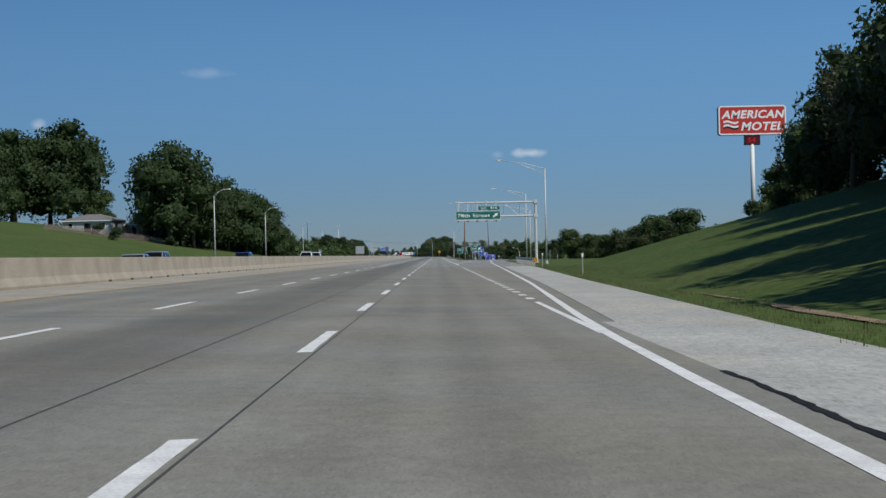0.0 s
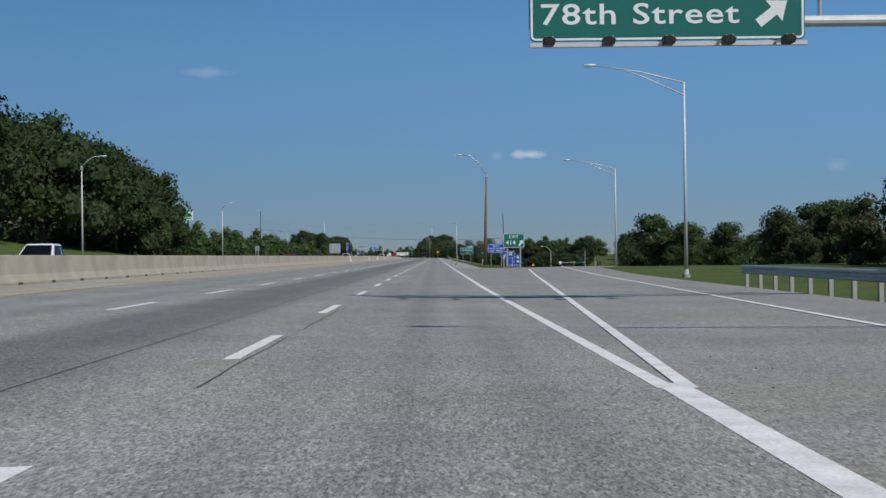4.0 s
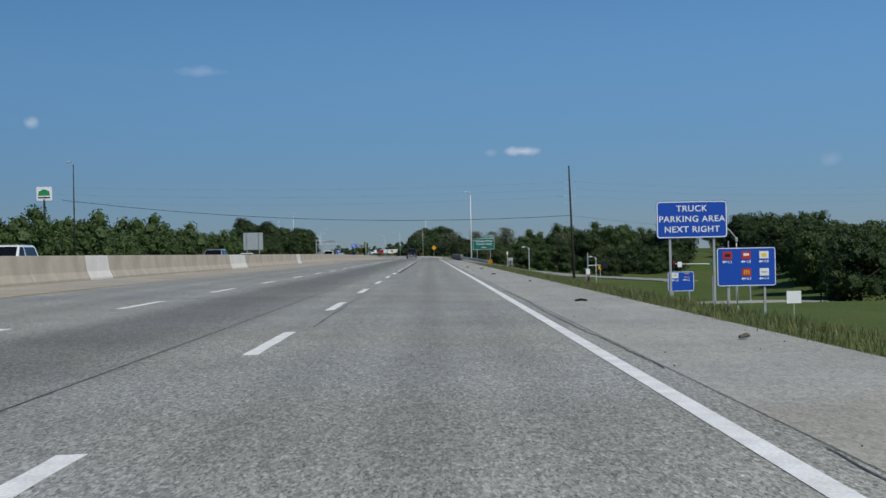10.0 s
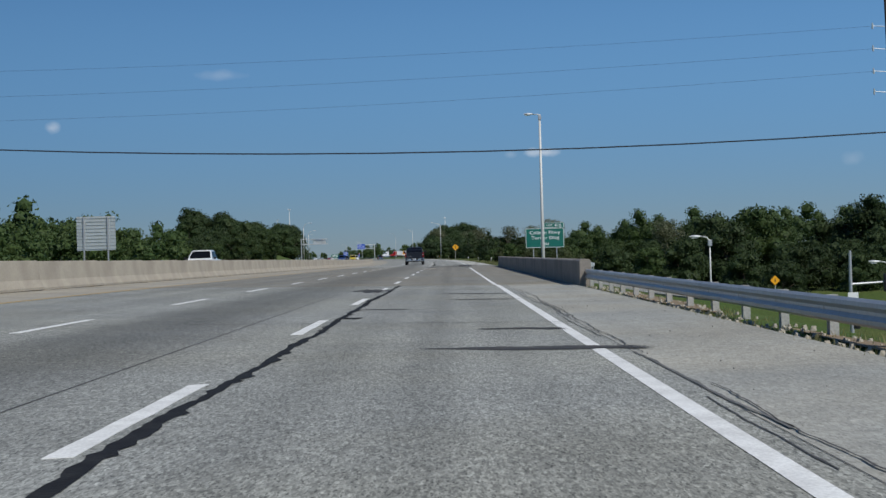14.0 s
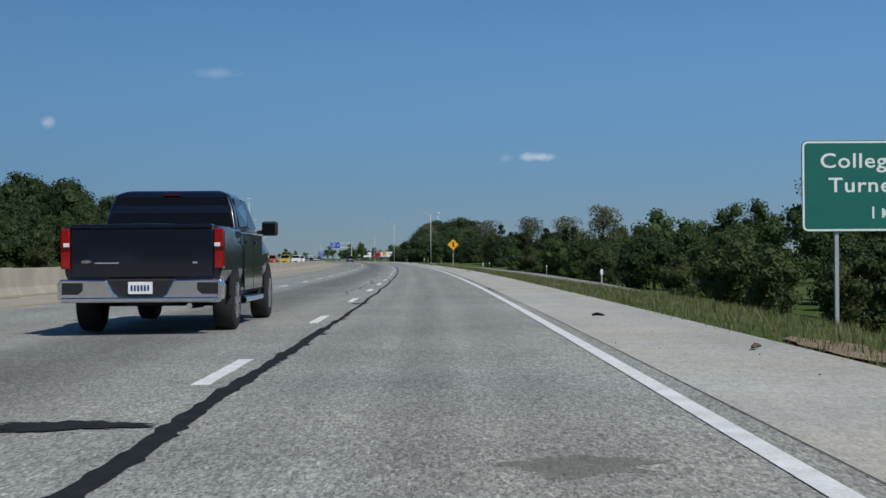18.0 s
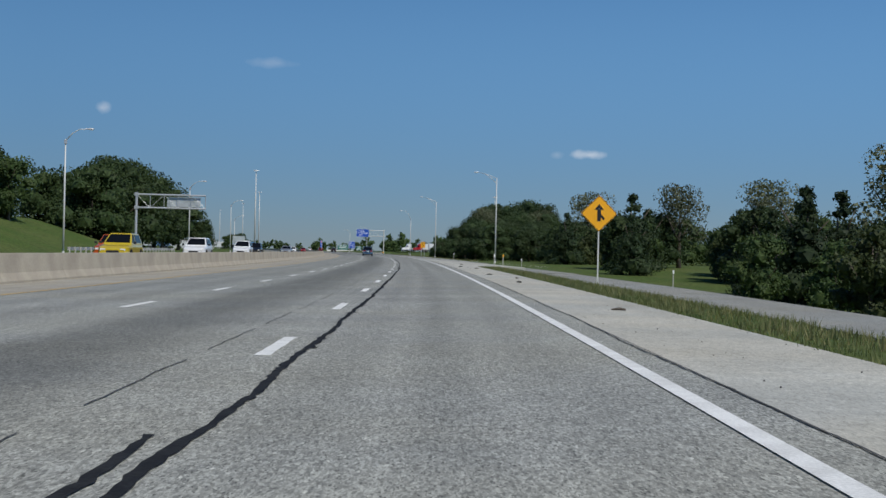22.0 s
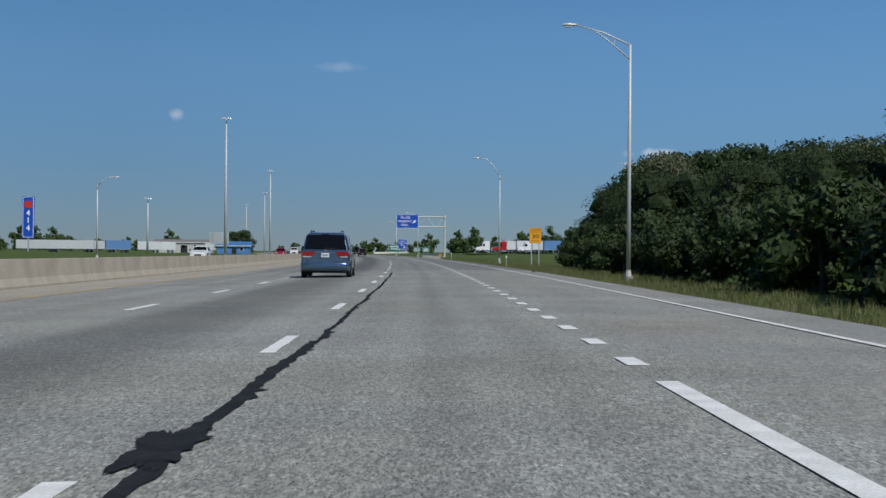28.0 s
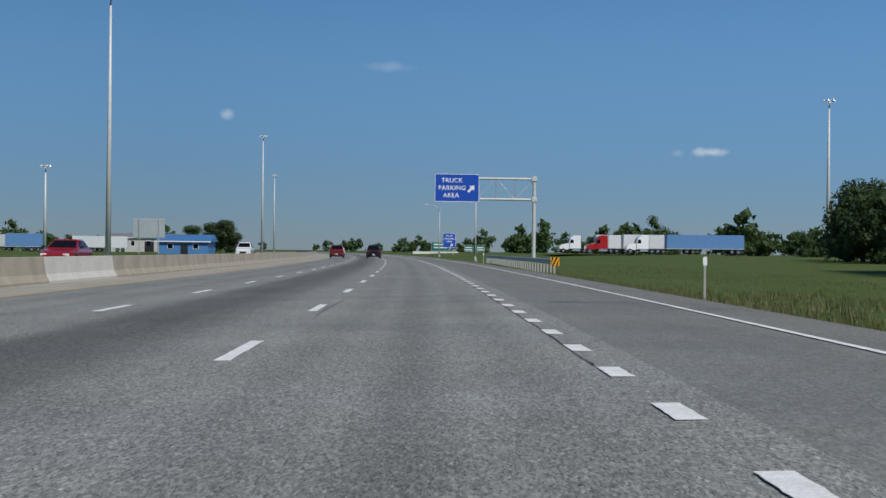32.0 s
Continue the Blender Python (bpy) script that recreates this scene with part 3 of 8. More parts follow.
tagged(strip("ramp_3", 895, 1093, lambda s: max(ON_LEFT(s), EDGE + 0.35), ON_RIGHT, lambda s: ON_Z(s) - 0.006, M_RAMP, step=8, label="grey acceleration lane beside the traffic lanes", thick=0.16), category="ramp")
# transverse concrete of the first exit lane: pale shoulder slabs
tagged(strip("cross_street", 575, 587, 29.0, 62.0, lambda s: -7.66, M_SHOULDER, step=14, label="pale cross street at the foot of the bank", banked=False), category="road")


def marking(s0, s1, u, width, mat, parent, z=0.006, step=6.0, name="line"):
    uf = u if callable(u) else (lambda s: u)
    ob = strip(name, s0, s1, lambda s: uf(s) - width / 2, lambda s: uf(s) + width / 2, z, mat, step=step, kind="", parent=parent)
    return ob


marks = tagged(new("road_markings"), "white and yellow painted lane lines, worn by traffic", "road marking", kind="structure")
DASH0, PERIOD = 0.29988 * 10.5, 10.5


def dash_mesh(length, width=0.145):
    """A painted dash with slightly ragged ends and edges."""
    rnd = random.Random(7)
    n = 8
    pts = [(-width / 2 + rnd.uniform(-.008, .008), length * i / n) for i in range(n + 1)] + [(width / 2 + rnd.uniform(-.008, .008), length * i / n) for i in range(n, -1, -1)]
    b = Build().plate([(x, y + (0.03 * (i % 2))) for i, (x, y) in enumerate(pts)], 0.0, 0.004)
    return b.make("dash", M_PAINT, marks).data


def put_piece(name, data, s, u, z, parent, banked=True, scale=(1, 1, 1), turn=0.0):
    ob = new(name, data)
    ob.parent = parent
    ob.matrix_world = place(s, u, z, turn, banked) @ Matrix.Diagonal((*scale, 1))
    return ob


LONG, SHORT, DOT = dash_mesh(3.85), dash_mesh(2.75), dash_mesh(0.85, 0.19)
for ob in list(marks.children):
    bpy.data.objects.remove(ob)
for line_u in (-1.70, -5.58):
    k = -6
    while k * PERIOD < 1700:
        s = DASH0 + k * PERIOD + (0.0 if line_u > -3 else 0.9)
        if not (112 < s < 122):
            put_piece("dash", LONG if s < 600 else SHORT, s, line_u, 0.003, marks)
        k += 1
# dotted lane lines of the exit lane and the acceleration lane
marking(17, 28.6, 1.80, 0.12, M_PAINT, marks, z=0.0055)
s = 30.5
while s < 144:
    if s < 110:
        put_piece("dot", DOT, s, 1.82, 0.003, marks)
    elif s > 121:
        put_piece("dot", DOT, s, 1.86, 0.003, marks, scale=(0.55, 0.5, 1))
    s += 2.75
s = 1030.05
while s < 1500:
    put_piece("dot", DOT, s + float(np.interp(s, (1040, 1095, 1140, 1172), (0.0, 0.65, 0.70, 0.0))), float(np.interp(s, (1030, 1060, 1100, 1140, 1172, 1200), (1.74, 1.76, 1.80, 1.86, 1.74, 1.72))), 0.003, marks)
    s += 2.723
marking(-120, 34, EXIT_EDGE, 0.15, M_PAINT, marks)
marking(34, 268, EXIT_EDGE, 0.14, M_PAINT, marks)
marking(141, 158.4, lambda s: float(np.interp(s, (141, 152, 158.4), (1.88, 2.06, 2.10))), 0.24, M_PAINT, marks, z=0.0055)
EDGE_LINE = line_of((158, 2.02), (190, 1.78), (240, 1.71), (320, 1.69), (370, 1.76), (410, 1.82), (556, 1.82), (640, 1.80), (660, 1.87), (700, 1.88), (735, 1.83), (805, 1.71), (845, 1.62), (877, 1.57), (920, 1.62), (980, 1.66), (1021, 1.72), (1100, 1.72))
marking(158, 556, EDGE_LINE, 0.155, M_PAINT, marks)
marking(158, 246, lambda s: EXIT_LEFT(s) + 0.07, 0.14, M_PAINT, marks)
marking(556, 617, lambda s: 1.76, 0.13, M_PAINT, marks)
marking(619.5, 621, lambda s: 1.76, 0.13, M_PAINT, marks)
marking(628, 631, lambda s: 1.76, 0.13, M_PAINT, marks)
marking(646.6, 1021, EDGE_LINE, 0.145, M_PAINT, marks)
marking(1021, 1028.6, EDGE_LINE, 0.17, M_PAINT, marks)
marking(940, 1021, lambda s: 1.76 + 0.42 * (1021 - s) ** 0.9 / 10, 0.13, M_PAINT, marks)
marking(900, 1500, lambda s: ON_RIGHT(s) - 1.35, 0.12, M_PAINT, marks)
marking(-120, 1500, -9.85, 0.16, M_PAINT_Y, marks)
marking(-120, 1500, -14.9, 0.16, M_PAINT_Y, marks)

# longitudinal saw joints, transverse joints
joints = tagged(new("joints"), "dark sealed joints between the concrete road slabs", "joint", kind="structure")
marking(-120, 112, -1.585, 0.02, M_JOINT, joints, 0.004, name="joint")
marking(-120, 552, lambda s: float(np.interp(s, (0, 112, 240, 300), (-2.86, -2.95, -2.8, -2.66))), 0.022, M_JOINT, joints, 0.004, name="joint")
marking(268, 552, 2.13, 0.009, M_JOINT, joints, 0.004, name="joint")
marking(640, 1020, 2.13, 0.014, M_JOINT, joints, 0.004, name="joint")
for i, s in enumerate((-8, 22, 74, 236, 290, 398, 470, 505, 531, 640.5, 688, 900, 1082, 1260)):
    strip("joint", s, s + 0.045, -10.0, 2.1 if i % 3 else 4.2, 0.0045, M_JOINT, kind="", parent=joints)


def wiggle(parent, s0, s1, u0, wide, mat, seed, amp=0.10, z=0.007, name="crack_seal", gaps=()):
    """Poured crack seal: a wandering, ragged band."""
    rnd = random.Random(seed)
    b = Build()
    s, drift = s0, 0.0
    rows = []
    while s < s1:
        drift = 0.93 * drift + rnd.uniform(-1, 1) * amp * 0.22
        w = wide * (0.55 + 0.75 * noise.noise((s * 0.35, seed, 0)) ** 2 + rnd.uniform(-.12, .22))
        rows.append((s, u0 + drift + amp * noise.noise((s * 0.12, seed, 3)), max(min(0.02, wide), w)))
        s += rnd.uniform(0.10, 0.26)
    for s, u, w in rows:
        e, f = rnd.uniform(-0.16, 0.16) * w, rnd.uniform(-0.16, 0.16) * w
        if rnd.random() < 0.06:
            f += w * rnd.uniform(0.2, 0.9)
        b.v += [tuple(road(s, u - w / 2 + e, z, True)), tuple(road(s, u + w / 2 + f, z, True))]
    b.f = [(2 * i, 2 * i + 1, 2 * i + 3, 2 * i + 2) for i in range(len(rows) - 1) if not any(g0 < rows[i][0] < g1 for g0, g1 in gaps)]
    ob = b.make(name, mat, parent)
    return ob


seals = tagged(new("crack_seals"), "wandering black tar crack seal along the lane joint", "crack seal", kind="structure")
wiggle(seals, 438, 556, -1.47, 0.16, M_TAR, 3, 0.07, gaps=((446, 449),))
wiggle(seals, 640, 1086, -1.36, 0.12, M_TAR, 5, 0.06, gaps=((900, 907), (985, 989), (1012, 1019)))
wiggle(seals, 646, 674, -1.38, 0.23, M_TAR, 21, 0.05, z=0.0076)
wiggle(seals, 803.5, 806, -1.62, 0.09, M_TAR, 22, 0.05, z=0.0076)
wiggle(seals, 1016, 1034, -1.38, 0.17, M_TAR, 23, 0.05, z=0.0076)
wiggle(seals, 690, 716, -2.2, 0.06, M_TAR, 8, 0.25)
wiggle(seals, 745, 860, -2.35, 0.014, M_JOINT, 9, 0.05, gaps=[(s, s + 1.3) for s in range(746, 860, 5)])
def broken(s0, s1, seed, keep=0.55):
    """Stretches that are left out of a worn crack."""
    rnd = random.Random(seed)
    out, s = [], s0
    while s < s1:
        run = rnd.uniform(1.5, 7)
        if rnd.random() > keep:
            out.append((s, s + run))
        s += run
    return out


wiggle(seals, 120, 440, -1.52, 0.016, M_JOINT, 11, 0.05, gaps=broken(120, 440, 1, 0.4))
wiggle(seals, 1088, 1500, -1.50, 0.015, M_JOINT, 12, 0.06, gaps=broken(1088, 1500, 2, 0.35))
wiggle(seals, 1050, 1082, 2.14, 0.022, M_JOINT, 13, 0.03, gaps=broken(1050, 1082, 3, 0.55))
wiggle(seals, 1096, 1500, 1.64, 0.015, M_JOINT, 13, 0.03, gaps=broken(1096, 1500, 3, 0.75))
wiggle(seals, 690, 1020, 2.12, 0.028, M_JOINT, 14, 0.05, gaps=broken(690, 1020, 4, 0.6))
wiggle(seals, 275, 552, 2.06, 0.014, M_JOINT, 15, 0.05, gaps=broken(275, 552, 5, 0.5))
wiggle(seals, 256, 268, 1.86, 0.014, M_JOINT, 16, 0.10)
wiggle(seals, 2, 11.5, 2.12, 0.11, M_TAR, 18, 0.05)


def cross_seal(s0, u0, s1, u1, wide, seed, mat=M_TAR, name="crack_seal", parent=None):
    """A thin band drawn across the lanes."""
    rnd = random.Random(seed)
    n = max(6, int(abs(u1 - u0) / 0.16))
    b = Build()
    for i in range(n + 1):
        f = i / n
        s, u = s0 + (s1 - s0) * f + 0.12 * noise.noise((u0 + f * 9, seed, 0)), u0 + (u1 - u0) * f
        w = wide * (0.35 + 0.65 * math.sin(math.pi * min(1, f * 1.6 + 0.15)) ** 0.5 if f < 0.6 else 1.0) * rnd.uniform(0.6, 1.3)
        b.v += [tuple(road(s - w / 2, u, 0.0075, True)), tuple(road(s + w / 2, u, 0.0075, True))]
    b.f = [(2 * i, 2 * i + 2, 2 * i + 3, 2 * i + 1) for i in range(n)]
    b.make(name, mat, parent or seals)


for i, q in enumerate(((80.6, -1.6, 80.3, -0.3, 0.02), (336, -1.2, 335.4, 0.6, 0.03), (646.2, -1.5, 646.0, 0.9, 0.2), (736, -3.2, 735.2, -1.5, 0.16),
                       (1117.5, -2.5, 1117, 0.4, 0.12), (1112, 1.9, 1108, 5.4, 0.14), (1050, -1.2, 1049.6, 0.9, 0.06), (470.5, -1.6, 470, -0.4, 0.05), (598, -2.4, 601, -0.4, 0.05), (605.5, -6, 609.3, -1.9, 0.04), (611.5, -1.7, 614, -1.0, 0.08))):
    cross_seal(*q, 60 + i)
cross_seal(257.1, 2.0, 249.6, 5.3, 0.12, 90, M_PAINT, "line", marks)
wiggle(seals, 472, 552, 2.16, 0.05, M_PATCH_GREY, 17, 0.06, gaps=broken(472, 552, 6, 0.35))
wiggle(seals, 472, 552, 2.24, 0.016, M_JOINT, 19, 0.08, gaps=broken(472, 552, 7, 0.6))


def blot(parent, s, u, length, width, mat, seed, z=0.009, name="patch", ragged=0.25, n=110):
    """A poured patch with a ragged outline: broad bays, tongues along the road's joints and a frayed rim."""
    rnd = random.Random(seed)
    pts, uvs = [], []
    for k in range(n):
        a = 2 * math.pi * k / n
        c, d = math.cos(a), math.sin(a)
        r = 1 + ragged * (rnd.uniform(-0.10, 0.10) + 1.5 * noise.noise((1.6 * c, 1.6 * d, seed)) + 0.9 * noise.noise((4.5 * c, 4.5 * d, seed)) + 0.6 * noise.noise((13 * c, 13 * d, seed)))
        q = (abs(c) ** 2.6 + abs(d) ** 2.6) ** -0.385
        ps, pu = s + d * q * r * length / 2, u + c * q * r * width / 2
        pts.append(tuple(road(ps, pu, z, True)))
        uvs.append((pu, ps))
    b = Build().add(pts, [tuple(range(n))])
    b.uv = uvs
    return b.make(name, mat, parent)


patches = tagged(new("road_patches"), "dark asphalt and pale cement patches on the worn road", "road patch", kind="structure")
for i, (s, u, ln, wd, mt) in enumerate((
        (117.6, -0.55, 2.9, 0.95, M_SMOOTH_PATCH), (119.0, -0.3, 1.1, 0.75, M_SMOOTH_PATCH), (117.55, -0.74, 0.55, 0.34, M_PATCH_WORN), (117.3, -0.28, 0.35, 0.26, M_PATCH_WORN), (119.3, -1.05, 0.6, 0.3, M_PATCH_WORN), (116.2, -1.02, 0.5, 0.2, M_PATCH_WORN),
        (117.4, 0.8, 1.9, 0.55, M_SMOOTH_PATCH), (117.3, 0.69, 0.25, 0.15, M_TAR), (119.4, 1.35, 3.4, 0.5, M_SMOOTH_PATCH), (122.9, 1.72, 0.6, 0.3, M_PATCH_WORN), (121.0, 1.62, 0.7, 0.45, M_PATCH_WORN), (119.2, 1.77, 0.35, 0.12, M_TAR),
        (119.4, -2.45, 0.8, 0.7, M_SMOOTH_PATCH), (120.6, -2.6, 1.6, 0.9, M_SMOOTH_PATCH), (116.6, 1.86, 1.2, 0.2, M_PATCH_WORN), (126, 1.55, 5.0, 0.25, M_SMOOTH_PATCH), (131, 1.3, 1.0, 0.5, M_SMOOTH_PATCH), (124, -1.9, 1.2, 0.5, M_SMOOTH_PATCH),
        (118.5, -0.5, 1.5, 0.9, M_SMOOTH_PATCH), (117.8, 0.85, 1.1, 0.5, M_SMOOTH_PATCH), (118.6, 1.3, 2.6, 0.55, M_SMOOTH_PATCH), (120.4, -2.7, 1.4, 0.8, M_SMOOTH_PATCH), (116.8, -1.05, 0.4, 0.3, M_PATCH_WORN), (119.1, 1.8, 0.5, 0.14, M_TAR), (117.9, 1.84, 2.4, 0.06, M_PATCH), (116.5, 1.84, 0.5, 0.12, M_TAR), (122.9, 1.88, 0.7, 0.14, M_PATCH), (126.5, 1.84, 5.0, 0.06, M_PATCH),
        (525.4, 1.3, 0.45, 1.9, M_PATCH), (529.2, 1.3, 0.4, 1.1, M_PATCH), (536.0, -0.92, 0.3, 0.95, M_PATCH), (541.5, 1.05, 0.4, 1.2, M_PATCH), (532.5, -1.35, 0.5, 0.35, M_TAR), (549.5, -1.9, 3.4, 0.9, M_PATCH), (546, 0.9, 0.5, 1.4, M_PATCH),
        (553.5, 0.1, 2.2, 3.2, M_SMOOTH_PATCH), (610.1, -1.02, 2.1, 0.9, M_PATCH_GREY), (614.1, -1.15, 5.6, 0.85, M_PATCH_LIGHT), (612.0, -1.85, 1.2, 0.5, M_PATCH_LIGHT), (609.6, 0.15, 0.25, 0.2, M_TAR), (606.2, 0.5, 0.3, 0.25, M_TAR), (604, -0.2, 0.3, 0.2, M_PATCH), (612.4, 0.2, 0.9, 0.12, M_PATCH),
        (632.05, -0.95, 0.45, 1.9, M_PATCH), (629.3, -0.75, 1.1, 2.5, M_PATCH), (629.1, 1.1, 2.0, 2.1, M_PATCH), (628.2, -1.45, 1.4, 0.75, M_PATCH), (627.2, -1.5, 1.3, 0.5, M_PATCH), (626.3, -1.5, 1.1, 0.85, M_PATCH),
        (625.75, -1.15, 0.7, 0.6, M_PATCH), (624.9, -1.45, 1.6, 0.2, M_PATCH), (635.6, 1.4, 4.6, 1.1, M_PATCH), (638.4, 1.75, 4.4, 0.9, M_PATCH), (637.0, 0.6, 0.8, 1.3, M_PATCH), (630.6, 2.0, 5.0, 0.3, M_PATCH),
        (625.8, 0.95, 0.4, 0.8, M_PATCH), (625.7, 1.5, 1.7, 0.65, M_PATCH), (624.3, 1.78, 2.0, 0.25, M_PATCH), (640.4, -1.05, 1.2, 0.34, M_PATCH), (626.85, 0.15, 0.2, 0.4, M_PATCH), (626.0, -0.45, 0.22, 0.25, M_PATCH),
        (625.4, 1.0, 0.16, 0.5, M_TAR), (618.0, 1.6, 1.6, 0.4, M_PATCH), (649.5, 0.2, 0.4, 2.4, M_PATCH),
        (644.6, 1.75, 3.6, 1.25, M_PATCH), (641.4, 1.35, 1.3, 2.5, M_PATCH), (642.9, 2.6, 2.8, 0.9, M_PATCH), (643.2, 1.45, 0.5, 0.6, M_PATCH), (646.1, 1.2, 0.5, 1.4, M_PATCH), (648.5, -1.45, 3.0, 0.35, M_TAR), (656.9, -0.7, 0.3, 1.4, M_PATCH), (656.0, 1.25, 0.3, 1.2, M_PATCH),
        (660.2, 0.9, 0.5, 0.7, M_SMOOTH_PATCH), (662, -2.1, 0.4, 1.0, M_TAR), (684, -1.4, 0.6, 0.35, M_TAR), (722, -1.8, 0.35, 0.8, M_TAR), (800.5, -1.5, 0.8, 0.3, M_TAR), (1025.5, -1.45, 1.6, 0.3, M_TAR), (742.5, 0.3, 0.4, 0.25, M_SMOOTH_PATCH), (770, 0.4, 0.3, 0.3, M_SMOOTH_PATCH))):
    blot(patches, s, u, ln, wd, mt, 40 + i, (0.0016 + 0.0003 * (i % 5) if mt is M_SMOOTH_PATCH else 0.0034 + 0.0003 * (i % 5) if mt is M_PATCH_WORN else 0.0074 + 0.0004 * (i % 5)) + (0.003 if mt is M_TAR else 0), ragged=0.42)
# oil drips from crossing the merge, in two rows
for i in range(14):
    blot(patches, 988 + i * 2.3, 0.62 + 0.012 * i, 0.8, 0.22, M_OIL, 90 + i, 0.0016)
    blot(patches, 989 + i * 2.3, 1.02 + 0.012 * i, 0.7, 0.18, M_OIL, 120 + i, 0.0018)


# ---------------------------------------------------------------- median wall
def barrier_mesh(length, name="wall_segment", mat=None):
    half = [(0.30, 0.0), (0.30, 0.08), (0.17, 0.33), (0.085, 0.93), (0.075, 0.95)]
    prof = half + [(-x, z) for x, z in reversed(half)]
    b = Build()
    for y in (0.008, length - 0.008):
        b.v += [(x, y, z) for x, z in prof]
    n = len(prof)
    b.f = [(k, (k + 1) % n, n + (k + 1) % n, n + k) for k in range(n)] + [tuple(range(n - 1, -1, -1)), tuple(range(n, 2 * n))]
    return b.make(name, mat or M_BARRIER).data


wall = tagged(new("median_barrier"), "long tan concrete median wall with a sloped face", "barrier", kind="structure")
OLD, NEW_WALL = barrier_mesh(7.5), barrier_mesh(3.7, "new_wall_segment", M_BARRIER_NEW)
OLD_SHORT = barrier_mesh(3.8)
for ob in [o for o in scene.objects if o.name.startswith(("wall_segment", "new_wall_segment"))]:
    bpy.data.objects.remove(ob)
NEW_AT = {48: 1, 56: 1, 61: 0, 67: 1, 162: 0, 163: 1}
for k in range(-8, 232):
    s = k * 7.5
    if k in NEW_AT:
        put_piece("new_wall_segment", NEW_WALL, s, -13.25, 0, wall)
        put_piece("wall_segment" if NEW_AT[k] else "new_wall_segment", OLD_SHORT if NEW_AT[k] else NEW_WALL, s + 3.75, -13.25, 0, wall)
    else:
        put_piece("wall_segment", OLD, s, -13.25, 0, wall)

# bridge parapet
parapet = tagged(new("bridge_parapet"), "weathered dark concrete bridge parapet beside the shoulder", "parapet", kind="structure")
for i in range(9):
    s = 553 + i * 7.75
    b = Build()
    b.prism([(0, -1.2), (0.36, -1.2), (0.36, 0.74), (0.30, 0.80), (0.06, 0.80), (0, 0.74)], 0.01, 7.74)
    ob = b.make("parapet_panel", M_PARAPET, parapet, bevel=0.015)
    ob.matrix_world = place(s, 4.28, 0, 0, True)
strip("parapet_end", 622.75, 624.3, 4.28, 4.75, 0.8, M_PARAPET, kind="", parent=parapet, thick=1.9)


# ---------------------------------------------------------------- trees
def crown(seed, height, radius, base, lumps, leaves, size, shape="round", open_=0.0):
    """Leaf cards over dark inner clumps, as arrays of corners and faces."""
    rg = np.random.default_rng(seed)
    centres = []
    for k in range(lumps):
        h = rg.uniform(0, 1)
        if shape == "cone":
            r, z = radius * (1 - h) * 0.72, base + (height - base) * h * 0.95
            rad = radius * (0.55 * (1 - h) + 0.16)
        else:
            r = radius * 0.72 * math.sqrt(rg.uniform(0, 1)) * (1 - 0.55 * max(0, h - 0.45))
            z = base + (height - base) * (0.14 + 0.72 * h)
            rad = radius * rg.uniform(0.30, 0.46)
        a = rg.uniform(0, 2 * math.pi)
        centres.append((r * math.cos(a), r * math.sin(a), min(z, height - rad * 0.7), rad, rad * rg.uniform(0.65, 0.95)))
    C = np.array(centres)
    verts, faces = [], []
    bm = bmesh.new()
    bmesh.ops.create_icosphere(bm, subdivisions=1, radius=1.0)
    iv = np.array([v.co[:] for v in bm.verts])
    fi = [[v.index for v in f.verts] for f in bm.faces]
    bm.free()
    for cx, cy, cz, rad, rz in centres:
        shrink = (0.64 - open_) * (1 + 0.18 * rg.standard_normal((len(iv), 1)))
        p = iv * shrink * (rad, rad, rz) + (cx, cy, cz)
        k = sum(len(x) for x in verts)
        verts.append(p)
        faces += [[i + k for i in f] for f in fi]
    pick = rg.choice(lumps, leaves, p=C[:, 3] ** 2 / (C[:, 3] ** 2).sum())
    d = rg.standard_normal((leaves, 3))
    d[:, 2] = d[:, 2] * 0.9 + 0.15
    d /= np.linalg.norm(d, axis=1, keepdims=True)
    pos = C[pick, :3] + d * np.stack([C[pick, 3], C[pick, 3], C[pick, 4]], 1) * (rg.uniform(0.74, 1.06, (leaves, 1)) + 0.16 * rg.random((leaves, 1)) ** 3)
    nrm = d + 0.75 * rg.standard_normal((leaves, 3))
    nrm /= np.linalg.norm(nrm, axis=1, keepdims=True)
    t1 = np.cross(nrm, rg.standard_normal((leaves, 3)))
    t1 /= np.linalg.norm(t1, axis=1, keepdims=True)
    t2 = np.cross(nrm, t1)
    sz = size * rg.uniform(0.55, 1.25, (leaves, 1))
    spray = np.stack([pos - t1 * sz, pos + t1 * sz * 0.75 - t2 * sz * 0.6, pos + t1 * sz * 0.6 + t2 * sz * 0.7 - nrm * sz * 0.2], 1).reshape(-1, 3)
    k = sum(len(x) for x in verts)
    verts.append(spray)
    faces += (np.arange(leaves * 3).reshape(-1, 3) + k).tolist()
    return np.concatenate(verts), faces


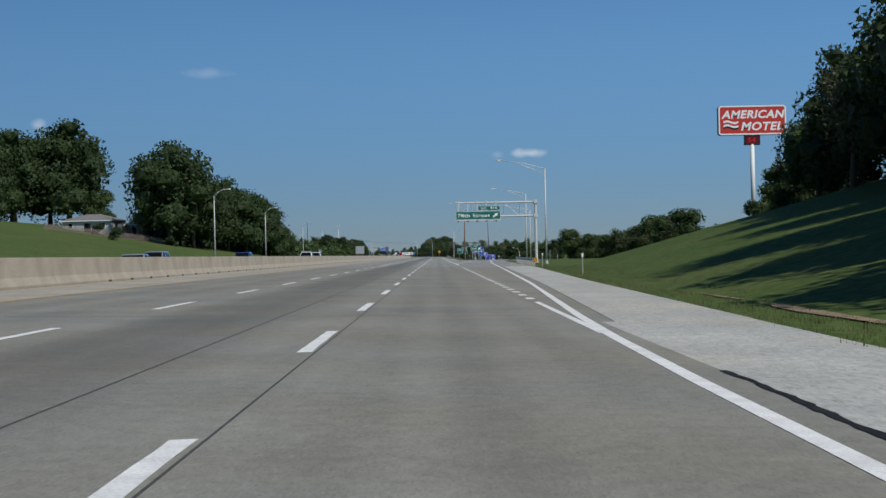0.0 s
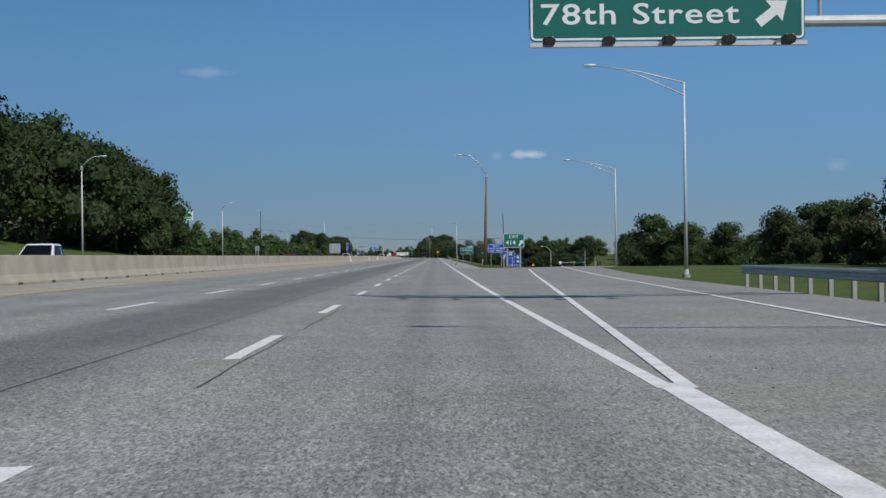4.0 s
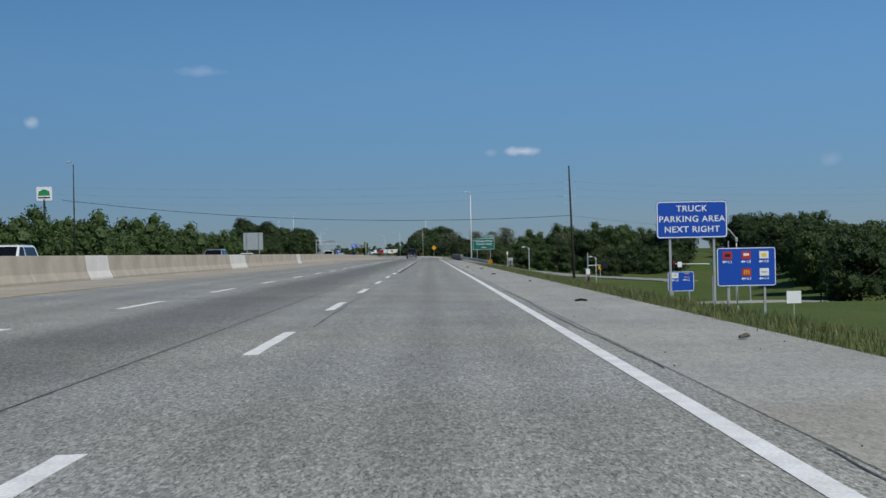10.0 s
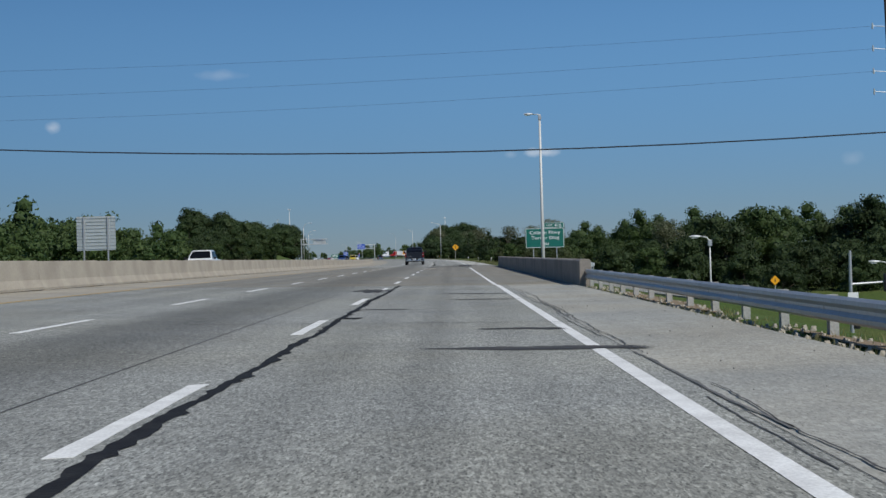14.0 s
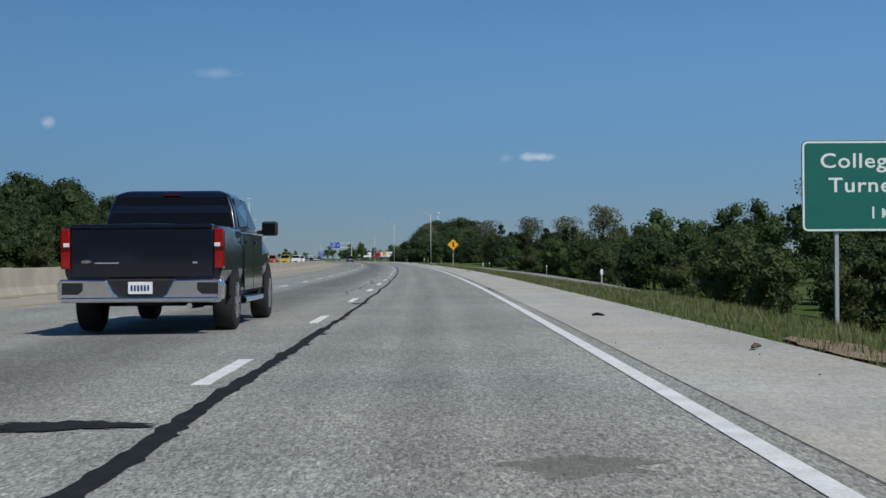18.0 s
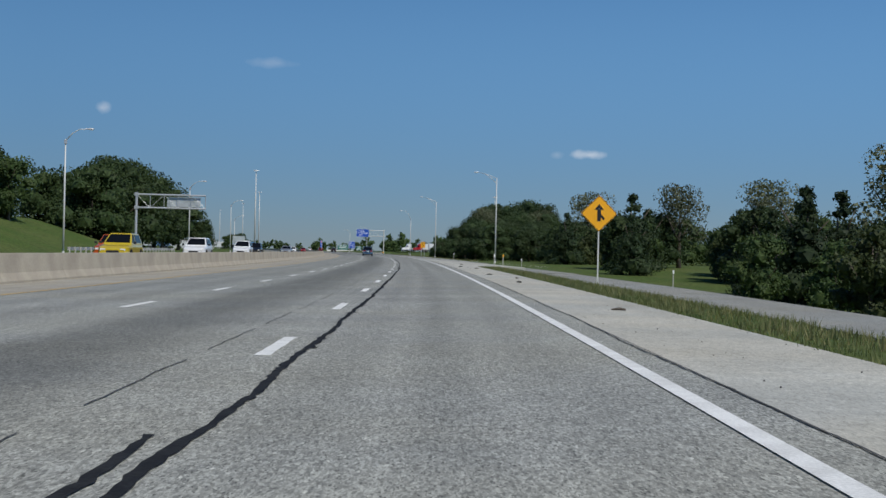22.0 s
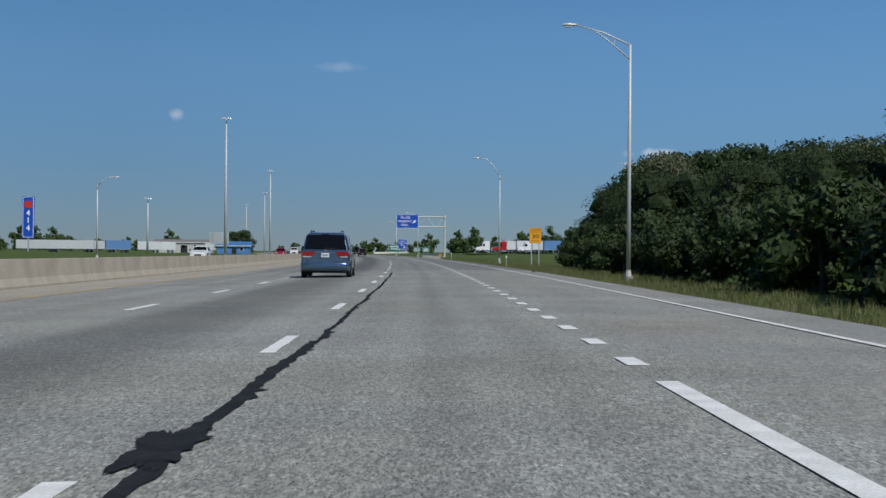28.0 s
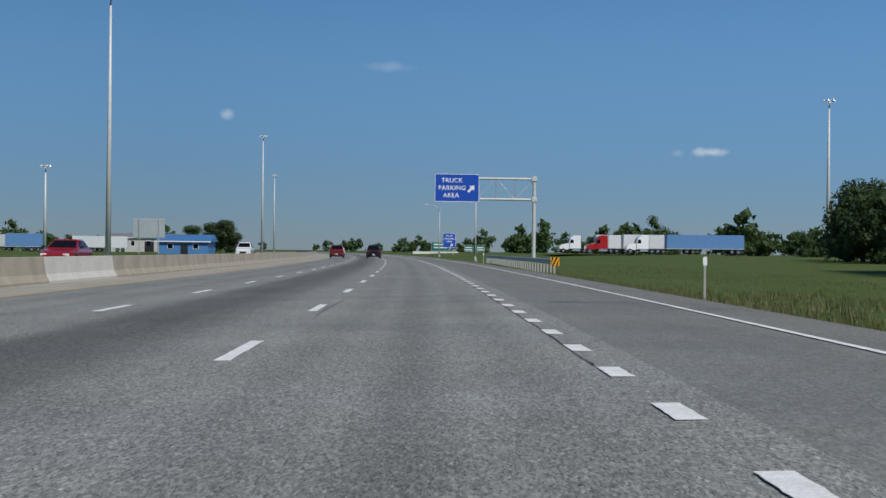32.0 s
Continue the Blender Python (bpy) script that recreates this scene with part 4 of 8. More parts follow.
def make_tree(seed, height, radius, base, lumps, leaves, size, mat, label, name="tree", shape="round", open_=0.0, lean=0.3):
    """A tree with a tapered trunk, limbs and a leafy crown, standing at the world's origin."""
    rnd = random.Random(seed)
    root = new(name)
    root.empty_display_size = 0.5
    tagged(root, label, "tree" if name == "tree" else "bush")
    tr = 0.022 * height
    top = (rnd.uniform(-lean, lean), rnd.uniform(-lean, lean), height * 0.72)
    b = Build().tube([(0, 0, -0.4), (0, 0, 0.15 * height), (top[0] * 0.4, top[1] * 0.4, height * 0.4), top], [tr * 1.5, tr, tr * 0.75, tr * 0.25], 8)
    part("trunk", b, M_BARK, root, smooth=True)
    for i in range(5):
        a = i * 2.4 + rnd.uniform(-.4, .4)
        z0 = height * rnd.uniform(0.22, 0.5)
        r = radius * rnd.uniform(0.5, 0.8)
        b = Build().tube([(0, 0, z0), (math.cos(a) * r * 0.45, math.sin(a) * r * 0.45, z0 + height * 0.12), (math.cos(a) * r, math.sin(a) * r, z0 + height * rnd.uniform(0.2, 0.32))],
                         [tr * 0.5, tr * 0.35, tr * 0.12], 6)
        part("limb", b, M_BARK, root, smooth=True)
    v, f = crown(seed, height, radius, base, lumps, leaves, size, shape, open_)
    me = bpy.data.meshes.new("crown")
    me.from_pydata(v.tolist(), [], f)
    me.materials.append(mat)
    ob = new("crown", me)
    ob.parent = root
    return root


T_OAK = make_tree(1, 14.0, 6.2, 0.8, 34, 7000, 0.28, LEAVES[0], "tall dense dark green oak in full leaf")
T_ROUND = make_tree(2, 10.0, 4.6, -0.5, 24, 4300, 0.24, LEAVES[1], "rounded green broadleaf tree in full leaf")
T_OLIVE = make_tree(3, 9.0, 3.8, -0.5, 22, 3700, 0.225, LEAVES[2], "olive green roadside tree with an uneven crown")
T_CEDAR = make_tree(4, 8.5, 2.5, 0.1, 30, 3700, 0.165, LEAVES[3], "dark pointed cedar, branched to the ground", shape="cone")
T_BUSH = make_tree(5, 3.4, 2.0, -0.9, 14, 2200, 0.15, LEAVES[0], "low leafy roadside bush", name="bush")
T_PALE = make_tree(6, 13.0, 4.2, 3.5, 22, 2800, 0.21, LEAVES[4], "tall thin tree with pale sparse leaves", open_=0.45)
T_WIDE = make_tree(7, 11.5, 6.0, -0.7, 36, 6200, 0.27, LEAVES[0], "broad dark green tree with foliage down to the ground")
T_FINE = make_tree(8, 11.8, 5.6, -1.0, 46, 18500, 0.132, LEAVES[0], "broad dark green tree with fine foliage down to the ground", lean=0.8)
PROTO = [T_FINE, T_OAK, T_ROUND, T_OLIVE, T_CEDAR, T_BUSH, T_PALE, T_WIDE]
used_proto = set()


def plant(proto, s, u, z=None, scale=1.0, turn=None, group="", tall=None):
    rnd = random.Random(int(s * 7 + u * 13))
    zz = terrain(s, u) if z is None else z
    p = road(s, u, zz - 0.1)
    m = pose(p.x, p.y, p.z, 0, 0, rnd.uniform(0, 360) if turn is None else turn)
    k = scale * rnd.uniform(0.92, 1.08)
    ob = copy_thing(proto, m)
    ob.scale = (k, k, (tall or k))
    if group:
        ob["group"] = group
    return ob


def row_of_trees(s0, s1, u0, u1, count, protos, lo, hi, seed, group, z=None):
    rnd = random.Random(seed)
    for i in range(count):
        t = (i + rnd.uniform(0.1, 0.9)) / count
        plant(rnd.choice(protos), s0 + (s1 - s0) * t, u0 + (u1 - u0) * rnd.random(), z, rnd.uniform(lo, hi), group=group)


# wood on the bank by the motel
for s, u, k in ((20, 27, 1.0), (34, 31, 1.05), (48, 27.5, 0.95), (60, 33, 1.05), (76, 31.5, 1.0), (64, 40, 1.1), (90, 36, 0.95), (40, 40, 1.1), (6, 33, 1.1), (100, 40, 0.85)):
    plant(T_OAK if k > 0.97 else T_WIDE, s, u, scale=k, group="trees on the motel bank")
# Oaks at s 18 to 42 are unseen, added to shade the slope.
for s, u, k in ((40, 23.5, 1.0), (52, 24.5, 0.95), (64, 26, 0.95), (78, 29, 0.9), (92, 31.5, 0.75), (103, 38, 1.0), (71, 26.5, 0.72), (84, 29, 0.75), (30, 20, 1.05), (42, 21, 1.0), (18, 19, 1.0), (102, 32, 0.8), (112, 31.5, 0.6)):
    plant(T_OAK, s, u, scale=k, group="trees on the motel bank")
plant(T_ROUND, 126, 32, scale=0.5, group="trees on the motel bank")
plant(T_PALE, 88, 27, scale=0.72, group="trees on the motel bank")
for s, u, k in ((94, 29, 1.0), (124, 33.5, 1.7), (131, 36, 1.5), (118, 30.5, 0.9), (138, 40, 1.5), (146, 45, 1.6), (152, 40, 1.1), (160, 46, 1.5), (172, 44, 1.5), (180, 50, 1.6), (166, 39, 1.0), (190, 47, 1.5)):
    plant(T_BUSH if k < 1.2 else T_OLIVE, s, u, scale=k if k < 1.2 else k * 0.46, group="bushes on the motel bank")
row_of_trees(185, 330, 36, 62, 26, [T_OLIVE, T_ROUND, T_BUSH], 0.55, 0.9, 21, "trees beyond the exit ramp", z=-0.5)
for s, u, k in ((374, 37, 0.95), (370, 41, 0.8), (395, 47, 0.8), (330, 47, 0.8), (300, 45, 0.65), (352, 44, 0.7)):
    plant(T_ROUND, s, u, -1.5, k, group="trees beyond the exit ramp")
# valley beyond the cross street
row_of_trees(706, 752, 36, 58, 14, [T_WIDE, T_ROUND, T_OLIVE], 0.68, 0.88, 22, "trees by the bridge")
for s, u, k in ((694, 59, 0.72), (706, 63.0, 0.95), (712, 58, 0.78), (690, 53, 0.66), (684, 46, 0.58), (680, 52, 0.52), (676, 41, 0.5), (686, 57, 0.62), (693, 47, 0.66), (688, 39, 0.55)):
    plant(T_WIDE if k < 0.8 else T_OAK, s, u, terrain(s, u) - 1.0, scale=k, group="trees by the bridge")


def wood_edge(s):
    """Where the wood above the meadow begins."""
    return 65 + 0.14 * (s - 580)


for i in range(13):
    s = 566 + 15 * i
    plant((T_WIDE, T_OAK, T_ROUND)[i % 3], s, wood_edge(s) + 2.5 * math.sin(i * 2.3), scale=(1.0, 0.86, 1.05)[i % 3], group="wood above the meadow")
plant(T_PALE, 741, 38.8, -4.2, 0.88, group="wood beside the entry ramp")
# wood along the entry ramp
row_of_trees(690, 880, 25, 36, 34, [T_WIDE, T_ROUND, T_OLIVE, T_CEDAR], 0.48, 0.64, 24, "wood beside the entry ramp")
row_of_trees(720, 880, 18.5, 24, 20, [T_ROUND, T_OLIVE, T_BUSH], 0.42, 0.6, 38, "wood beside the entry ramp")
for s, u, k in ((893, 27, 1.0), (899, 31.5, 1.1), (908, 29, 0.95), (886, 31, 1.0), (915, 34, 1.05), (928, 33, 0.9), (904, 26, 0.6), (960, 27, 1.1), (966, 30, 0.95), (985, 22.5, 0.85), (945, 24, 0.8)):
    plant(T_CEDAR, s, u, scale=k, group="cedars beside the entry ramp")
for s, u, k in ((912, 41, 1.05), (948, 40, 0.95), (975, 36, 0.9), (1010, 30, 0.95)):
    plant(T_PALE, s, u, scale=k, group="wood beside the entry ramp")
row_of_trees(925, 1075, 24, 38, 24, [T_WIDE, T_ROUND, T_OLIVE], 0.55, 0.72, 26, "wood beside the acceleration lane")
row_of_trees(1060, 1150, 18, 30, 18, [T_FINE], 0.52, 0.72, 27, "wood beside the acceleration lane")
for s, u, k in ((1150, 22.5, 0.7), (1158, 27, 0.74), (1166, 25, 0.78), (1172, 30, 0.84), (1180, 29, 0.86), (1188, 33.5, 0.95), (1196, 34, 0.95), (1202, 38, 1.05), (1212, 38, 1.1), (1164, 36, 0.8), (1178, 39, 0.9), (1195, 43, 1.05), (1220, 43, 1.15), (1232, 42, 1.2), (1243, 42, 1.1), (1252, 46, 1.15), (1262, 43, 0.9), (1258, 52, 1.2), (1240, 52, 1.3), (1226, 54, 1.3)):
    plant(T_FINE if u < 30 + 0.1 * (s - 1150) else T_OAK, s, u, scale=k, tall=k * (0.9 if s < 1172 else 1.05 if s < 1190 else 1.1), group="wood beside the acceleration lane")
for s, u, k in ((1105, 36, 0.66), (1122, 38, 0.74), (1136, 36, 0.85), (1142, 44, 0.92), (1156, 41, 0.95), (1170, 45, 0.98), (1128, 48, 0.76), (1150, 54, 0.78), (1190, 50, 1.05), (1210, 50, 1.1), (1268, 49, 1.2)):
    plant(T_FINE if s < 1180 else T_OAK, s, u, scale=k * 1.1, tall=k * 1.18, group="wood beside the acceleration lane")
for s, u, k in ((1320, 55, 0.8), (1332, 59, 0.92), (1346, 63, 1.0), (1338, 69, 1.0), (1324, 63, 0.85)):
    plant(T_WIDE, s, u, scale=k, group="wood beside the acceleration lane")
for i in range(32):
    s = 1036 + 3.9 * i
    u = 14.6 + 0.027 * (s - 1050) + 0.7 * math.sin(i * 2.1)
    plant(T_BUSH, s, u, scale=1.15 + 0.25 * math.sin(i * 1.7), group="bushes at the wood's edge")
plant(T_PALE, 1140, 40, scale=1.05, group="wood beside the acceleration lane")
plant(T_PALE, 1150, 44, scale=1.1, group="wood beside the acceleration lane")
plant(T_PALE, 1192, 35, scale=1.22, group="wood beside the acceleration lane")
plant(T_PALE, 1205, 36, scale=1.18, group="wood beside the acceleration lane")
for s, u, k in ((1150, 16.0, 0.9), (1160, 18.5, 1.1), (1170, 21, 1.1), (1182, 23.5, 1.2), (1195, 26.5, 1.2), (1208, 30, 1.3), (1222, 33.5, 1.3), (1240, 37, 1.3), (1138, 15.0, 0.9), (1100, 12.5, 0.8), (1112, 13.0, 0.9), (1124, 14.0, 0.9), (1085, 12.0, 0.8), (1072, 13.5, 1.0), (1092, 15.0, 1.2), (1104, 16.0, 1.2), (1118, 17.0, 1.3), (1130, 17.5, 1.2), (1142, 19.0, 1.3), (1066, 16.0, 1.1), (1078, 17.0, 1.2)):
    plant(T_BUSH, s, u, scale=k, group="bushes at the wood's edge")
for s, u, k in ((1245, 36.5, 1.0), (1232, 36.5, 0.95), (1258, 41.5, 1.05), (1218, 35, 0.95), (1204, 33, 0.8)):
    plant(T_FINE, s, u, scale=k, tall=k * 1.14, group="wood beside the acceleration lane")
# left side: yard trees, bluff
for s, u, k, pr in ((325, -88, 1.6, T_OAK), (318, -99, 1.55, T_OAK), (336, -105, 1.6, T_OAK), (330, -94, 1.3, T_OAK), (312, -104, 1.2, T_WIDE), (322, -80, 0.9, T_ROUND), (294, -58, 1.45, T_OAK), (300, -54, 1.15, T_OAK),
                    (306, -58, 1.0, T_WIDE), (318, -49, 1.15, T_WIDE), (326, -46, 1.05, T_OAK), (336, -44, 1.05, T_WIDE), (345, -47, 1.0, T_OAK), (330, -54, 1.15, T_OAK), (352, -50, 1.0, T_WIDE), (311, -66, 0.9, T_ROUND), (316, -112, 1.4, T_WIDE),
                    (360, -46, 0.9, T_WIDE), (340, -40, 0.7, T_ROUND), (350, -39.5, 0.7, T_ROUND)):
    plant(pr, s, u, scale=k * 1.13, group="yard trees across the motorway")
for s, u, k in ((398, -52, 1.25), (405, -58, 1.35), (392, -61, 1.45), (384, -50, 0.9), (411, -51, 0.7), (400, -66, 1.4)):
    plant(T_OAK, s, u, scale=k, group="yard trees across the motorway")
for s, u, k in ((280, -70, 0.8), (262, -62, 0.9), (284, -56, 0.7)):
    plant(T_BUSH, s, u, scale=k, group="yard bushes across the motorway")
row_of_trees(860, 985, -62, -46, 22, [T_WIDE, T_ROUND, T_OAK], 0.65, 0.9, 32, "wood on the far bluff")
row_of_trees(775, 905, -50, -39, 26, [T_ROUND, T_OLIVE, T_WIDE], 0.5, 0.75, 41, "wood on the far bluff")
for s, u, k in ((1150, -50, 1.15), (1158, -57, 1.5), (1146, -60, 1.4), (1165, -66, 1.5), (1140, -53, 0.95), (1152, -44.5, 0.6)):
    plant(T_OAK, s, u, scale=k, group="wood across the motorway")
row_of_trees(985, 1012, -56, -40, 6, [T_WIDE, T_OAK], 0.9, 1.05, 33, "wood on the far bluff")
plant(T_OAK, 1003, -44, scale=1.05, group="wood on the far bluff")
for s, u, k in ((1520, -36, 0.85), (1535, -40, 0.8), (1512, -44, 0.7)):
    plant(T_ROUND, s, u, scale=k, group="trees by the far lot")
for ob in PROTO:
    for o in (*ob.children_recursive, ob):
        bpy.data.objects.remove(o)


def far_woods(name, spots, seed, label, leaves=250, size=0.72):
    """A distant wood as one mesh of many small crowns."""
    rg = np.random.default_rng(seed)
    models = [crown(200 + i, h, r, 0.0, 12, leaves, size) for i, (h, r) in enumerate(((9, 4.5), (11, 5), (8, 5.2)))]
    vs, fs, k = [], [], 0
    for s, u, z, scale in spots:
        v, f = models[int(rg.integers(3))]
        a = rg.uniform(0, 6.28)
        rot = np.array([[math.cos(a), -math.sin(a), 0], [math.sin(a), math.cos(a), 0], [0, 0, 1]])
        p = road(s, u, z)
        vs.append(v @ rot.T * scale + (p.x, p.y, p.z))
        fs += [[i + k for i in q] for q in f]
        k += len(v)
    me = bpy.data.meshes.new(name)
    me.from_pydata(np.concatenate(vs).tolist(), [], fs)
    me.materials.append(LEAVES[1])
    return tagged(new(name, me), label, "woods", kind="stuff")


rnd_far = random.Random(5)
spots = [(rnd_far.uniform(430, 860), -rnd_far.uniform(78, 150), -0.5, rnd_far.uniform(1.1, 1.5)) for _ in range(210)]
spots += [(rnd_far.uniform(430, 560), -rnd_far.uniform(60, 78), -0.5, rnd_far.uniform(0.75, 1.0)) for _ in range(40)]
for _ in range(130):
    fs, fu = rnd_far.uniform(360, 640), rnd_far.uniform(90, 200)
    spots.append((fs, fu, terrain(fs, fu) - 0.4, rnd_far.uniform(0.9, 1.3)))
near_spots = [(rnd_far.uniform(690, 1100), rnd_far.uniform(46, 90), -0.5, rnd_far.uniform(0.8, 1.05)) for _ in range(90)]
near_spots = [q for q in near_spots if q[0] > 770 or q[1] < 60]
for _ in range(95):
    fs = rnd_far.uniform(560, 860)
    fu = wood_edge(fs) + 5 + 40 * rnd_far.random() ** 1.4
    near_spots.append((fs, fu, terrain(fs, fu) - 0.4, rnd_far.uniform(0.8, 1.1)))
spots += [(rnd_far.uniform(850, 1080), -rnd_far.uniform(80, 150), -0.5, rnd_far.uniform(1.1, 1.4)) for _ in range(60)]
far_woods("woods", spots, 1, "green woods in the middle distance beside the motorway", 520, 0.42)
far_woods("woods", near_spots, 4, "dense dark wood behind the entry ramp", 1500, 0.27)
spots = [(rnd_far.uniform(1750, 2500), (-1 if i % 2 else 1) * rnd_far.uniform(36, 480), 0.0, rnd_far.uniform(0.8, 1.2)) for i in range(220)]
spots += [(rnd_far.uniform(1250, 1800), -rnd_far.uniform(120, 330), 0.0, rnd_far.uniform(0.8, 1.2)) for _ in range(90)]
spots += [(rnd_far.uniform(1500, 1800), rnd_far.uniform(70, 260), 0.0, rnd_far.uniform(0.8, 1.2)) for _ in range(70)]
far_woods("woods", spots, 2, "distant tree line on the horizon", 140, 0.9)


def wood_spots(s0, s1, u0, u1, count, lo, hi):
    out = []
    for i in range(count):
        s, u = s0 + (s1 - s0) * (i + rnd_far.random()) / count, rnd_far.uniform(u0, u1)
        out.append((s, u, terrain(s, u) - 0.2, rnd_far.uniform(lo, hi)))
    return out


far_woods("woods", wood_spots(560, 840, -76, -58, 56, 0.75, 1.05) + wood_spots(640, 810, -62, -46, 30, 0.55, 0.85) + wood_spots(600, 700, 90, 150, 18, 0.8, 1.1) + wood_spots(558, 640, 74, 104, 26, 0.75, 1.05) + wood_spots(490, 560, 84, 125, 26, 0.75, 1.05) + wood_spots(390, 490, 96, 140, 22, 0.7, 1.0) + wood_spots(1480, 1560, 82, 150, 14, 0.8, 1.1),
          3, "dense green wood of broadleaf trees across the motorway", 1100, 0.32)

# drain slots along the foot of the median wall
slot = Build().box(-0.012, 0.05, 0, 0.42, 0.012, 0.085).make("drain_slot", M_JOINT, wall).data
for ob in [o for o in wall.children if o.name.startswith("drain_slot")]:
    bpy.data.objects.remove(ob)
for k in range(48):
    put_piece("drain_slot", slot, 52 + 3.75 * k, -12.985, 0, wall)
# ---------------------------------------------------------------- roadside furniture
M_GREEN = plain("sign_green", (0.004, 0.132, 0.105), 0.55, vary=0.06)
M_BLUE = plain("sign_blue", (0.006, 0.070, 0.42), 0.5, vary=0.05)
M_WHITE = plain("sign_white", (0.80, 0.81, 0.80), 0.5)
M_YELLOW = plain("sign_yellow", (0.88, 0.40, 0.012), 0.5)
M_BLACK = plain("sign_black", (0.012, 0.012, 0.013), 0.5)
M_RED = plain("sign_red", (0.50, 0.035, 0.025), 0.45)
M_REDGLOW = plain("red_lamp_face", (0.55, 0.01, 0.01), 0.4)
M_SIGNBACK = material("bare_aluminium_back", (0.50, 0.53, 0.53), 0.55, 0.35, vary=0.05, scale=1, fine=10, bump=0.03, second=(0.40, 0.44, 0.44))
M_SILVER_LAMP = plain("lamp_housing", (0.62, 0.63, 0.63), 0.45, 0.3)
M_LENS = plain("lamp_lens", (0.75, 0.76, 0.74), 0.25)


def rounded(x0, x1, z0, z1, r, n=4):
    pts = []
    for cx, cz, a0 in ((x1 - r, z1 - r, 0), (x0 + r, z1 - r, 90), (x0 + r, z0 + r, 180), (x1 - r, z0 + r, 270)):
        pts += [(cx + r * math.cos(radians(a0 + 90 * k / n)), cz + r * math.sin(radians(a0 + 90 * k / n))) for k in range(n + 1)]
    return pts[::-1]


def ring(outer, inner, y0, y1):
    """A flat frame between two outlines of (x, z) with the same number of points."""
    n = len(outer)
    b = Build()
    b.v = [(x, y, z) for y in (y0, y1) for line in (outer, inner) for x, z in line]
    for k in range(n):
        j = (k + 1) % n
        b.f += [(k, j, n + j, n + k), (2 * n + k, 3 * n + k, 3 * n + j, 2 * n + j), (k, 2 * n + k, 2 * n + j, j), (n + k, n + j, 3 * n + j, 3 * n + k)]
    return b


def panel(parent, x0, x1, z0, z1, face, y=0.0, r=0.12, border=0.05, name="sign_panel", frame_mat=None, back=True):
    """A sign sheet with a border, facing -y."""
    p = part(name, Build().prism(rounded(x0, x1, z0, z1, r), y, y + 0.03), face, parent)
    part("border", ring(rounded(x0 + 0.02, x1 - 0.02, z0 + 0.02, z1 - 0.02, r), rounded(x0 + 0.02 + border, x1 - 0.02 - border, z0 + 0.02 + border, z1 - 0.02 - border, max(0.02, r - border)), y - 0.005, y - 0.0005),
         frame_mat or M_WHITE, p)
    if back:
        part("back_sheet", Build().prism(rounded(x0 + 0.01, x1 - 0.01, z0 + 0.01, z1 - 0.01, r), y + 0.031, y + 0.04), M_SIGNBACK, p)
        z = z0 + 0.2
        while z < z1 - 0.1:
            part("stiffener", Build().box(x0 + 0.05, x1 - 0.05, y + 0.04, y + 0.075, z, z + 0.03), M_SIGNBACK, p)
            z += 0.42
    return p


def arrow(parent, x, z, size, angle, mat, y=-0.006, shaft=0.16):
    """A flat arrow that points at angle (degrees from right, anticlockwise)."""
    h, w = size / 2, size * shaft
    pts = [(-h, -w), (h * 0.1, -w), (h * 0.1, -size * 0.36), (h, 0), (h * 0.1, size * 0.36), (h * 0.1, w), (-h, w)]
    c, s_ = math.cos(radians(angle)), math.sin(radians(angle))
    out = [(x + c * a - s_ * b, z + s_ * a + c * b) for a, b in pts]
    return part("arrow", Build().prism(out[::-1], y, y + 0.004), mat, parent)


def steel_post(parent, x, z0, z1, y=0.06, w=0.11, name="post", mat=None):
    """An I-beam post."""
    b = Build()
    b.box(x - w / 2, x + w / 2, y, y + 0.012, z0, z1).box(x - w / 2, x + w / 2, y + w, y + w + 0.012, z0, z1).box(x - 0.006, x + 0.006, y + 0.012, y + w, z0, z1)
    return part(name, b, mat or M_GALV, parent)


def two_post_sign(name, s, u0, u1, z0, z1, face, label, category, foot, posts=None, group="", r=0.12, border=0.05, turn=0.0):
    t = thing(name, s, (u0 + u1) / 2, 0, label, category, group, turn)
    h = (u1 - u0) / 2
    p = panel(t, -h, h, z0, z1, face, r=r, border=border)
    for x in posts or (-h * 0.62, h * 0.62):
        steel_post(t, x, foot, z1 - 0.08)
    return t, p


def letters(parent, words, x, z, h, mat=M_WHITE, y=-0.004, **more):
    return text_part(words, h * 1.42, mat, parent, x, y, z, **more)


